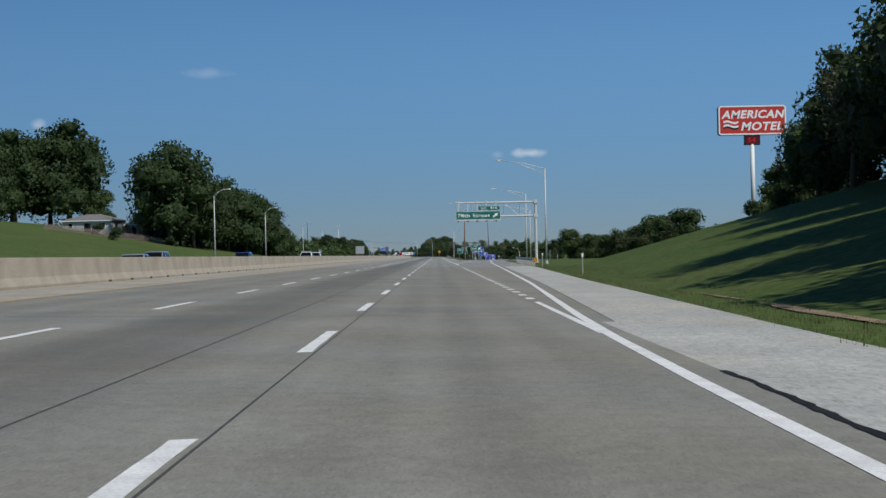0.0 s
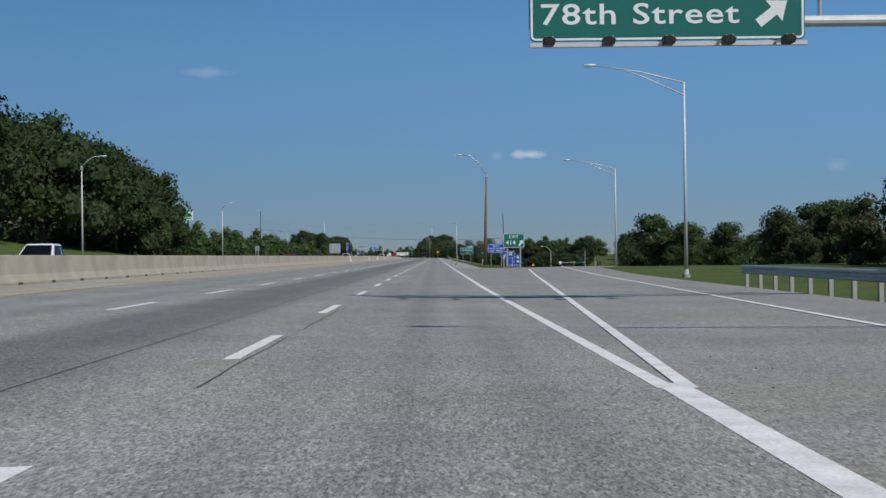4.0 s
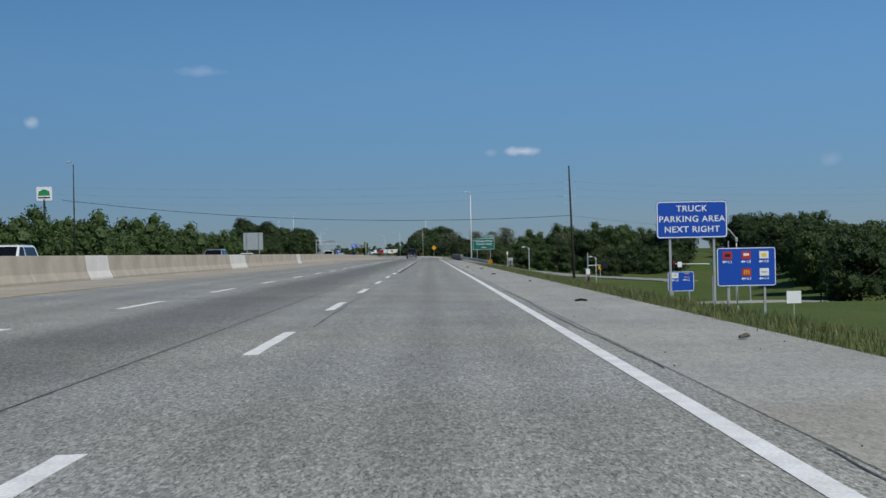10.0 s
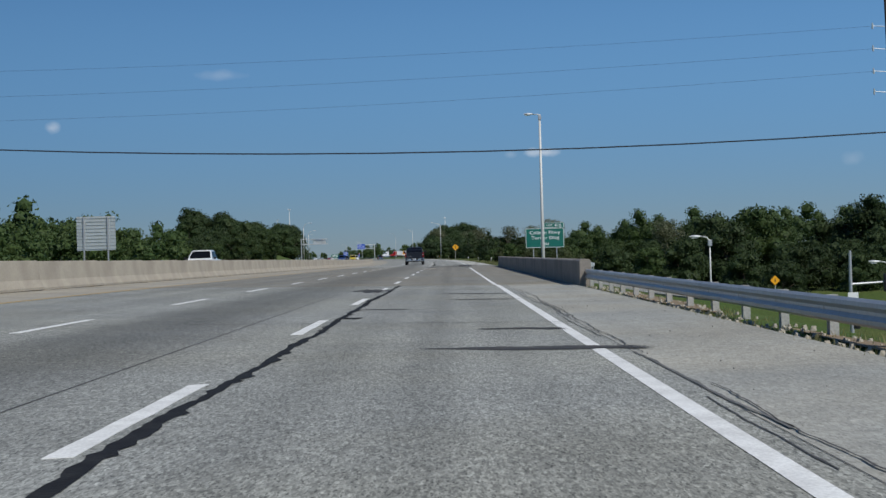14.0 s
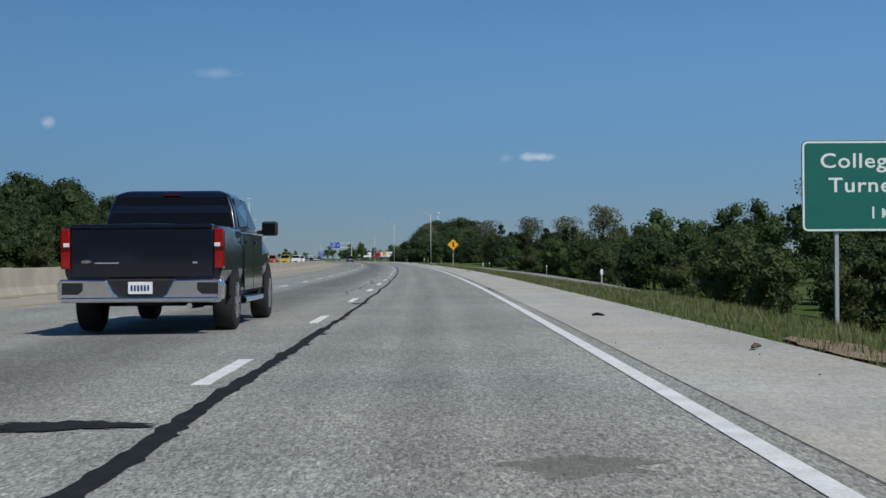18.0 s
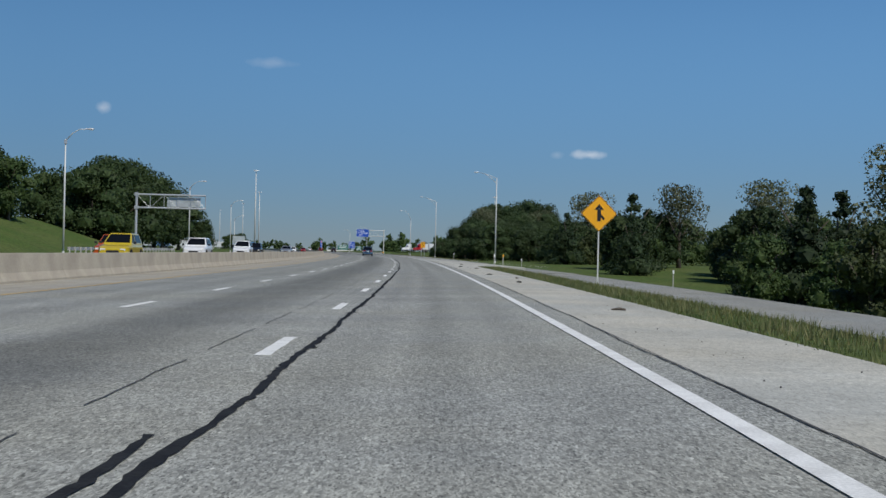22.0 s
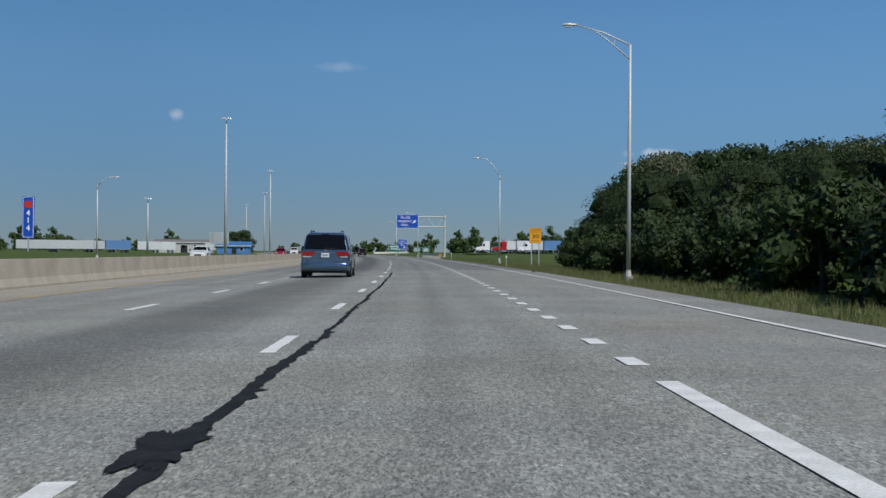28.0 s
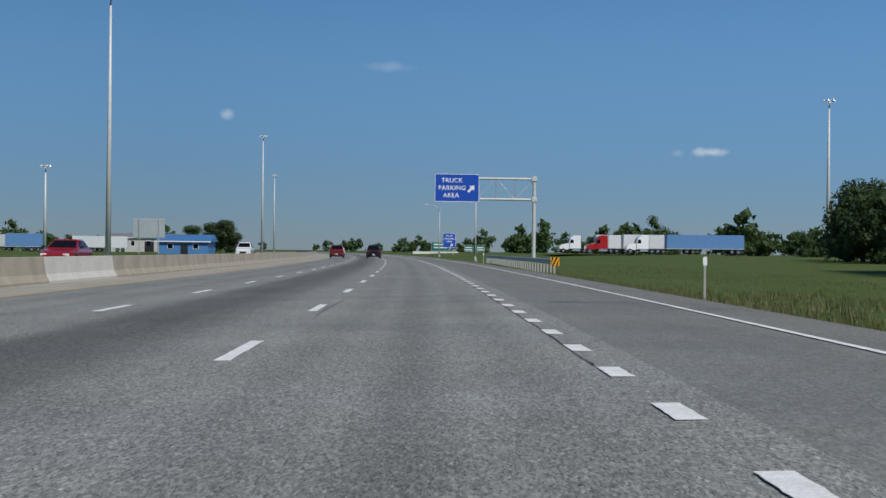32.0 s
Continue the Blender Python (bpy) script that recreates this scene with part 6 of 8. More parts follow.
g = cantilever("sign_gantry", 1304.0, 13.35, 8.45, 6.35, 3.6, "grey steel cantilever gantry carrying a blue truck parking sign", 0.0)
sgn = thing("truck_parking_overhead_sign", 1303.6, 5.45, 0, "blue overhead truck parking area sign with a white arrow", "road sign")
pn = panel(sgn, -2.28, 2.28, 6.0, 8.88, M_BLUE, r=0.2, border=0.06)
for k, (words, x) in enumerate((("TRUCK", -0.5), ("PARKING", -0.5), ("AREA", -0.6))):
    letters(pn, words, x, 8.0 - k * 0.76, 0.44, bold=0.008)
arrow(pn, 1.45, 7.38, 0.95, 45, M_WHITE, shaft=0.13)
t_, p_ = two_post_sign("truck_parking_sign", 1500.0, 18.0, 21.2, 1.95, 5.5, M_BLUE, "blue truck parking area sign at the parking ramp", "road sign", 0.0, r=0.18, border=0.06)
for k, words in enumerate(("TRUCK", "PARKING", "AREA")):
    letters(p_, words, 0.0, 4.65 - k * 0.7, 0.40, bold=0.008)
arrow(p_, 0.6, 2.6, 0.9, 45, M_WHITE, shaft=0.13)
t_, p_ = two_post_sign("destination_sign", 1640.0, 30.0, 36.5, 1.0, 4.2, M_GREEN, "distant green destination sign beside the motorway", "road sign", 0.0, border=0.06)
for k in range(2):
    part("text_bar", Build().box(-2.4, 2.4, -0.006, -0.001, 3.2 - k * 1.1, 3.6 - k * 1.1), M_WHITE, p_)


def mile_marker(s, u, z0, z1, w):
    t = thing("mile_marker", s, u, 0, "narrow blue mile marker plate standing on the median wall", "mile marker", "mile markers")
    p = panel(t, -w / 2, w / 2, z0, z1, M_BLUE, r=0.04, border=0.015, back=False)
    for k, ch in enumerate(("4", "1", "4")):
        letters(p, ch, 0, z1 - (z1 - z0) * (0.46 + 0.18 * k), (z1 - z0) * 0.13, bold=0.004)
    part("shield", Build().prism(rounded(-w * 0.32, w * 0.32, z1 - (z1 - z0) * 0.28, z1 - (z1 - z0) * 0.12, 0.03), -0.008, -0.001), M_RED, p)
    part("post", Build().box(-0.025, 0.025, 0.03, 0.06, 0.9, z1), M_GALV, t)


mile_marker(356.5, -13.25, 1.98, 3.2, 0.37)
mile_marker(1064.0, -13.25, 1.35, 2.75, 0.40)


def back_sign(s, u0, u1, z0, z1, foot, label):
    """A large sign seen from behind, with ribs and posts."""
    t = thing("guide_sign", s, (u0 + u1) / 2, 0, label, "road sign", "signs for the other direction")
    h = (u1 - u0) / 2
    part("sheet", Build().box(-h, h, 0, 0.03, z0, z1), M_SIGNBACK, t)
    z = z0 + 0.15
    while z < z1:
        part("rib", Build().box(-h, h, -0.05, -0.001, z, z + 0.06), M_SIGNBACK, t)
        z += 0.36
    for x in (-h * 0.62, h * 0.62):
        part("post", Build().box(x - 0.07, x + 0.07, -0.16, -0.051, foot, z1), M_GALV, t)


back_sign(654.4, -39.1, -35.0, 2.5, 6.1, -0.6, "large grey aluminium sign seen from behind")
back_sign(1400.0, -43.0, -37.7, 2.7, 6.0, 0, "large grey aluminium sign seen from behind")
back_sign(440.0, -38.5, -37.6, 2.6, 3.6, 0, "small white diamond sign seen from behind")
back_sign(706.0, 20.2, 21.4, -1.2, -0.5, -2.6, "small white sign seen from behind on the bank")

g = cantilever("sign_gantry", 980.5, -35.6, 7.75, 6.0, -26.5, "pale steel sign gantry across the motorway seen from behind", 0.0, mat=M_GALV)
for ob in (thing("overhead_sign", 980.7, -29.4, 0, "narrow overhead sign seen from behind on the gantry", "road sign"),):
    part("sheet", Build().box(-2.2, 2.2, 0.16, 0.2, 6.2, 7.5), M_SIGNBACK, ob)
    for k in range(4):
        part("hanger", Build().box(-1.9 + k * 1.25, -1.8 + k * 1.25, 0.10, 0.16, 5.9, 7.9), M_GALV, ob)

# --- motel pylon sign
t = thing("motel_pylon_sign", 173.0, 40.45, 0, "tall red American Motel sign with white rim on a pole", "pylon sign")
z0, z1, h = 15.62, 19.40, 4.35
part("pole", Build().tube([(0, 0.35, 4.0), (0, 0.35, z0)], [0.30, 0.27], 14), plain("white_pole_paint", (0.75, 0.75, 0.72), 0.5), t, smooth=True)
cab = part("cabinet", Build().prism(rounded(-h, h, z0, z1, 0.35), 0.0, 0.8), plain("cabinet_dark_blue", (0.03, 0.035, 0.08), 0.4), t)
part("white_rim", ring(rounded(-h + 0.02, h - 0.02, z0 + 0.02, z1 - 0.02, 0.33), rounded(-h + 0.20, h - 0.20, z0 + 0.20, z1 - 0.20, 0.18), -0.06, -0.001), M_WHITE, cab)
part("red_face", Build().prism(rounded(-h + 0.19, h - 0.19, z0 + 0.19, z1 - 0.19, 0.19), -0.03, -0.001), M_RED, cab)
letters(cab, "AMERICAN", 0.05, 17.78, 0.98, y=-0.035, bold=0.045, slant=0.22, wide=1.08, label="raised white slanted lettering")
letters(cab, "MOTEL", 1.15, 16.22, 1.02, y=-0.035, bold=0.045, slant=0.22, wide=1.10, label="raised white slanted lettering")
for k, mt in enumerate((M_WHITE, M_RED, M_WHITE, M_BLACK)):
    b = Build()
    for i in range(9):
        x = -3.7 + 1.9 * i / 8
        dz = 0.13 * math.sin(i / 8 * 6.28)
        b.v += [(x, -0.036, 16.40 + 0.25 * (3 - k) + dz), (x, -0.036, 16.65 + 0.25 * (3 - k) + dz)]
    b.f = [(2 * i, 2 * i + 2, 2 * i + 3, 2 * i + 1) for i in range(8)]
    part("flag_stripe", b, mt, cab)
led = part("display_box", Build().box(-1.0, 1.0, 0.1, 0.7, 14.35, 15.6), M_BLACK, t, bevel=0.04)
part("display_face", Build().box(-0.9, 0.9, 0.08, 0.099, 14.45, 15.5), plain("dark_red_display", (0.10, 0.006, 0.008), 0.3), led)
letters(led, "54", -0.1, 14.68, 0.60, M_REDGLOW, y=0.07, bold=0.02, wide=1.1)

# --- far advertising pylon across the motorway
t = thing("restaurant_pylon_sign", 765.0, -109.0, 0, "white and green pylon sign on a tall pole beyond the trees", "pylon sign")
part("pole", Build().tube([(0, 0.2, -1), (0, 0.2, 19)], [0.35, 0.3], 10), M_WOOD_DARK, t)
bx = part("cabinet", Build().box(-2.2, 2.2, 0, 0.5, 18.5, 22.5), M_WHITE, t, bevel=0.05)
part("band", Build().box(-2.1, 2.1, -0.02, -0.001, 18.7, 19.7), M_WHITE, bx)
part("arch", Build().prism([(-1.7, 20.0), (-1.5, 21.2), (0, 21.9), (1.5, 21.2), (1.7, 20.0)][::-1], -0.03, -0.001), M_LOGO_GREEN, bx)
part("text_bar", Build().box(-1.7, 1.7, -0.04, -0.0305, 19.2, 19.6), M_BLACK, bx)

# --- fuel price sign
t = thing("fuel_station_sign", 557.0, 68.5, 0, "white and green fuel station sign with a round emblem", "pylon sign")
part("pole", Build().tube([(0, 0.1, -5.6), (0, 0.1, -3.0)], [0.12, 0.12], 8), M_WHITE, t)
bx = part("cabinet", Build().box(-0.85, 0.85, 0, 0.25, -3.4, -1.35), M_WHITE, t, bevel=0.04)
part("green_base", Build().box(-0.8, 0.8, -0.02, -0.001, -3.35, -2.55), M_LOGO_GREEN, bx)
for r, mt in ((0.5, M_LOGO_GREEN), (0.34, M_LOGO_GOLD), (0.18, M_WHITE)):
    part("emblem", Build().prism([(r * math.cos(2 * math.pi * k / 16), -1.98 + r * math.sin(2 * math.pi * k / 16)) for k in range(16)][::-1], -0.02 - (0.55 - r) * 0.04, -0.001), mt, bx)
t_, p_ = two_post_sign("street_guide_sign", 520.0, 58.0, 62.5, -3.55, -2.85, M_GREEN, "small green guide sign by the cross street", "road sign", -5.4, border=0.03)
for k in range(2):
    part("text_bar", Build().box(-1.9, 1.9, -0.006, -0.001, -3.4 + k * 0.26, -3.27 + k * 0.26), M_WHITE, p_)


# --- utility pole and wires
def utility_pole(s, u, base, top, label):
    t = thing("utility_pole", s, u, 0, label, "utility pole")
    part("pole", Build().tube([(0.55, 0, base), (0.25, 0, (base + top) / 2), (0, 0, top)], [0.22, 0.17, 0.11], 10), M_WOOD_DARK, t, smooth=True)
    for k, z in enumerate((11.6, 10.5, 9.4, 8.4)):
        for side in (-1, 1):
            part("insulator_arm", Build().tube([(0.12, 0, z - 0.05), (side * 0.75 + 0.1, 0, z + 0.02)], [0.02, 0.016], 6), M_GALV, t)
            part("insulator", Build().tube([(side * 0.78 + 0.1, 0, z - 0.12), (side * 0.78 + 0.1, 0, z + 0.16)], [0.05, 0.035], 8), M_SIGNBACK, t)
    return t


utility_pole(577.0, 21.8, -5.8, 14.1, "tall dark wooden utility pole with stacked insulators")
M_WIRE = plain("black_cable", (0.02, 0.02, 0.022), 0.6)


def wire(a, b, sag, r=0.035, name="overhead_wire", label="black overhead cable strung across the motorway"):
    a, b = road(*a), road(*b)
    pts = [a.lerp(b, k / 16) - Vector((0, 0, sag * 4 * (k / 16) * (1 - k / 16))) for k in range(17)]
    return tagged(Build().tube(pts, [r] * 17, 5).make(name, M_WIRE), label, "cable", "overhead wires")


wire((577, 21.9, 6.43), (583, -58, 10.65), 1.8, 0.035)
wire((577, 21.9, 6.43), (572, 78, 1.5), 0.8, 0.015)
for k, z in enumerate((11.6, 10.5, 9.4)):
    wire((577, 21.1, z), (590 + 4 * k, -62, z + 1.6), 0.9, 0.005)
    wire((577, 22.7, z), (575, 95, z - 1.0), 1.2, 0.004)


def signal_mast(s, u, reach, top, arm, heads, label, lit=True, plate=True):
    """A steel mast whose arm carries signal heads; top and arm are heights, heads are shares of the reach."""
    t = thing("traffic_signal", s, u, 0, label, "traffic light")
    base = terrain(s, u) - 0.1
    part("mast", Build().tube([(0, 0, base), (0, 0, top)], [0.15, 0.10], 10), M_GALV, t)
    part("mast_base", Build().tube([(0, 0, base), (0, 0, base + 0.35)], [0.28, 0.22], 10), M_GALV, t)
    part("mast_arm", Build().tube([(0, 0, arm), (reach, 0, arm + 0.15)], [0.09, 0.06], 8), M_GALV, t)
    for f in heads:
        x = reach * f
        head = part("signal_head", Build().box(x - 0.2, x + 0.2, -0.16, 0.08, arm - 0.55, arm + 0.65), M_BLACK, t, bevel=0.02)
        for k in range(3):
            part("signal_lens", Build().tube([(x, -0.19, arm + 0.42 - 0.37 * k), (x, -0.161, arm + 0.42 - 0.37 * k)], [0.15, 0.15], 12), M_REDGLOW if k == 0 and lit else M_BLACK, head)
    if plate:
        part("name_plate", Build().box(min(reach * 0.08, reach * 0.34), max(reach * 0.08, reach * 0.34), -0.12, -0.10, arm - 0.12, arm + 0.28), M_GREEN, t)
        part("lane_sign", Build().box(reach * 0.88 - 0.35, reach * 0.88 + 0.35, -0.12, -0.10, arm - 0.4, arm + 0.5), M_WHITE, t)


signal_mast(590.5, 49.2, -9.2, 2.1, -1.7, (0.98,), "tall traffic signal mast with a red light over the cross street")
signal_mast(589.0, 52.3, 1.6, 0.5, -2.0, (0.55, 1.0), "traffic signal mast with dark heads over the cross street", lit=False, plate=False)
signal_mast(603.5, 27.5, 3.4, 0.6, -1.7, (0.72, 0.84, 0.97), "traffic signal mast with dark heads below the bridge", lit=False, plate=False)
for s, u, z in ((589.5, 46.3, -4.5), (588.5, 49.9, -4.4), (602.0, 27.1, -4.1)):
    signal_mast(s, u, 0.3, z + 0.9, z, (1.0,), "short signal post with a red light beside the cross street", plate=False)
for s, u, w, h, z in ((602.8, 27.45, 0.7, 0.95, -2.7), (460.6, 25.0, 1.0, 0.85, -2.5)):
    t = thing("small_sign", s, u, 0, "small white roadside sign on a thin post", "road sign", "small signs by the cross street")
    part("sign_panel", Build().box(-w / 2, w / 2, 0, 0.02, z - h / 2, z + h / 2), M_WHITE, t)
    part("post", Build().box(-0.03, 0.03, 0.021, 0.05, terrain(s, u) - 0.1, z + h / 2), M_POST, t)

t_, p_ = two_post_sign("plain_white_sign", 702.0, 20.18, 21.22, -1.06, -0.58, M_SIGNBACK, "small pale blank sign on two short posts in the grass", "road sign", -2.42, border=0.02, r=0.03)

# --- far end of the road
for u in (43.2, 47.4):
    t_, p_ = two_post_sign("guide_sign", 1650.0, u, u + 3.2, 1.0, 3.4, M_GREEN, "small green guide sign far down the road", "road sign", 0.0, border=0.06)
    for k in range(2):
        part("text_bar", Build().box(-1.2, 1.2, -0.006, -0.001, 1.5 + k * 0.8, 1.85 + k * 0.8), M_WHITE, p_)
far_wall = tagged(new("concrete_barrier"), "white concrete barrier panels far down the road", "barrier")
for k in range(5):
    ob = Build().prism([(0.3, 0), (0.28, 0.1), (0.1, 0.9), (-0.1, 0.9), (-0.28, 0.1), (-0.3, 0)], 0.0, 3.2).make("barrier_panel", M_BARRIER_NEW, far_wall)
    ob.matrix_world = place(1650, 24.5 + 3.3 * k, 0.0, -90)
for s, u in ((446.0, -33.5), (455.0, -33.5), (484.0, -33.5), (523.0, -33.5), (120.0, -33.0), (205.0, -33.2)):
    delineator(s, u, terrain(s, u), terrain(s, u) + 1.25)
# ---------------------------------------------------------------- vehicles
M_TYRE = plain("tyre_rubber", (0.018, 0.018, 0.018), 0.85)
M_ALLOY = plain("alloy_rim", (0.62, 0.62, 0.63), 0.25, 0.9)
M_CHROME = plain("chrome", (0.75, 0.76, 0.78), 0.12, 1.0)
M_GLASS_DARK = plain("tinted_glass", (0.006, 0.007, 0.009), 0.05, 0.0, spec=0.12)
M_TAIL = plain("tail_light_red", (0.26, 0.006, 0.008), 0.15, coat=0.8)
M_TAIL_DARK = plain("tail_light_dark_red", (0.07, 0.003, 0.004), 0.2, coat=0.8)
M_CLEAR = plain("clear_lamp", (0.78, 0.78, 0.76), 0.12, coat=0.6)
M_TRIM = plain("black_plastic_trim", (0.018, 0.018, 0.020), 0.55)
M_UNDER = plain("underbody", (0.010, 0.010, 0.010), 0.9)


def paint(name, color, rough=0.28, metal=0.3):
    return plain(name, color, rough, metal, vary=0.02, coat=0.8)


M_NAVY = paint("navy_black_paint", (0.006, 0.008, 0.017))
M_STEELBLUE = paint("steel_blue_paint", (0.105, 0.175, 0.265), 0.2, 0.7)
M_MAROON = paint("maroon_paint", (0.16, 0.012, 0.016))
M_BLACKCAR = paint("black_paint", (0.012, 0.012, 0.014))
M_WHITECAR = paint("white_paint", (0.78, 0.78, 0.77), 0.3, 0.0)
M_SILVER = paint("silver_paint", (0.42, 0.44, 0.46), 0.3, 0.6)
M_REDCAR = paint("red_paint", (0.42, 0.014, 0.016))
M_ORANGE = paint("orange_paint", (0.55, 0.10, 0.015))
M_YELLOWCAR = paint("yellow_paint", (0.72, 0.52, 0.03))
M_BLUECAR = paint("blue_paint", (0.03, 0.07, 0.22))


def loft(sections):
    """Skin through closed cross-sections with the same number of (x, y, z) points, closed at both ends."""
    n = len(sections[0])
    b = Build()
    for sec in sections:
        b.v += [tuple(p) for p in sec]
    b.f = [(i * n + k, i * n + (k + 1) % n, (i + 1) * n + (k + 1) % n, (i + 1) * n + k) for i in range(len(sections) - 1) for k in range(n)]
    b.f += [tuple(range(n - 1, -1, -1)), tuple((len(sections) - 1) * n + k for k in range(n))]
    return b


def body_section(y, low, sill, mid, belt, z0, z1, z2, z3, crown_=0.03):
    """A body cross-section: half widths at the bottom, the sill, the bulge and the shoulder, with their heights."""
    half = [(low, z0), (sill, z0 + 0.10), (mid, z1), (mid, z2), (belt, z3 - 0.03), (belt - 0.10, z3)]
    return [(x, y, z) for x, z in half] + [(0, y, z3 + crown_)] + [(-x, y, z) for x, z in reversed(half)]


def lathe(profile, x, y, z, n=20):
    """A ring round the x axis from (across, radius) pairs."""
    b = Build()
    for dx, r in profile:
        b.v += [(x + dx, y + r * math.cos(2 * math.pi * k / n), z + r * math.sin(2 * math.pi * k / n)) for k in range(n)]
    m = len(profile)
    b.f = [(i * n + k, (i + 1) * n + k, (i + 1) * n + (k + 1) % n, i * n + (k + 1) % n) for i in range(m - 1) for k in range(n)]
    return b


def wheel(parent, x, y, r, w, side, spokes=6, rim_r=0.62):
    """A wheel with a tyre and a spoked rim; side 1: outer face to the right."""
    o = side * w / 2
    hub = part("wheel", lathe([(-o, r * 0.55), (-o, r * 0.9), (-o * 0.8, r * 0.985), (0, r), (o * 0.8, r * 0.985), (o, r * 0.9), (o, r * rim_r)], x, y, r), M_TYRE, parent, "black rubber tyre", smooth=True)
    b = lathe([(o * 0.96, r * (rim_r + 0.02)), (o * 1.0, r * (rim_r - 0.01)), (o * 0.75, r * (rim_r - 0.05)), (o * 0.45, r * (rim_r - 0.07))], x, y, r)
    b.add([(x + o * 0.4, y + r * 0.56 * math.cos(2 * math.pi * k / 20), r + r * 0.56 * math.sin(2 * math.pi * k / 20)) for k in range(20)], [tuple(range(20))])
    part("rim_well", b, M_TRIM, hub)
    b = Build()
    for k in range(spokes):
        a = 2 * math.pi * k / spokes
        c, d = math.cos(a), math.sin(a)
        for off in (-0.10, 0.10):
            c2, d2 = math.cos(a + off * 1.4), math.sin(a + off * 1.4)
            b.bar((x + o * 0.95, y + r * 0.10 * c, r + r * 0.10 * d), (x + o * 0.92, y + r * (rim_r - 0.02) * c2, r + r * (rim_r - 0.02) * d2), r * 0.10)
    b.tube([(x + o * 0.8, y, r), (x + o * 1.02, y, r)], [r * 0.17, r * 0.15], 12)
    for i in range(24):
        a0, a1 = 2 * math.pi * i / 24, 2 * math.pi * (i + 1) / 24
        q = [(x + o * 0.98, y + rr * math.cos(a), r + rr * math.sin(a)) for rr, a in ((r * (rim_r - 0.05), a0), (r * (rim_r + 0.02), a0), (r * (rim_r + 0.02), a1), (r * (rim_r - 0.05), a1))]
        b.quad(*q)
    part("rim", b, M_ALLOY, hub, "bright alloy rim")
    return hub


def arch(parent, x, y, r, side, zc=0.40):
    """A dark plate on the body's flank for the shade in the wheel arch."""
    b = Build()
    n = 14
    pts = [(y + r * math.cos(math.pi * k / n), max(0.08, r * math.sin(math.pi * k / n)) + zc) for k in range(n + 1)]
    b.side_prism(pts, x - 0.02, x + 0.006 * side if side > 0 else x + 0.02)
    return part("wheel_arch", b, M_UNDER, parent)


def plate_on(parent, x, y, z, w=0.305, h=0.152):
    p = part("number_plate", Build().box(x - w / 2, x + w / 2, y - 0.012, y, z - h / 2, z + h / 2), M_WHITE, parent, "white number plate with dark bars")
    for k in range(6):
        part("plate_bar", Build().box(x - w * 0.40 + k * w * 0.137, x - w * 0.40 + k * w * 0.137 + w * 0.085, y - 0.015, y - 0.0125, z - h * 0.26, z + h * 0.22), M_BLUECAR, p)


def glass_quad(parent, a, b_, c, d, name="window", out=(0, 0, 0), mat=None):
    """A glass pane with thickness."""
    o = Vector(out)
    pts = [Vector(p) for p in (a, b_, c, d)]
    n = (pts[1] - pts[0]).cross(pts[3] - pts[0]).normalized()
    b = Build()
    b.v = [tuple(p + o) for p in pts] + [tuple(p + o - n * 0.012) for p in pts]
    b.f = [(0, 1, 2, 3), (7, 6, 5, 4), (0, 4, 5, 1), (1, 5, 6, 2), (2, 6, 7, 3), (3, 7, 4, 0)]
    return part(name, b, mat or M_GLASS_DARK, parent)


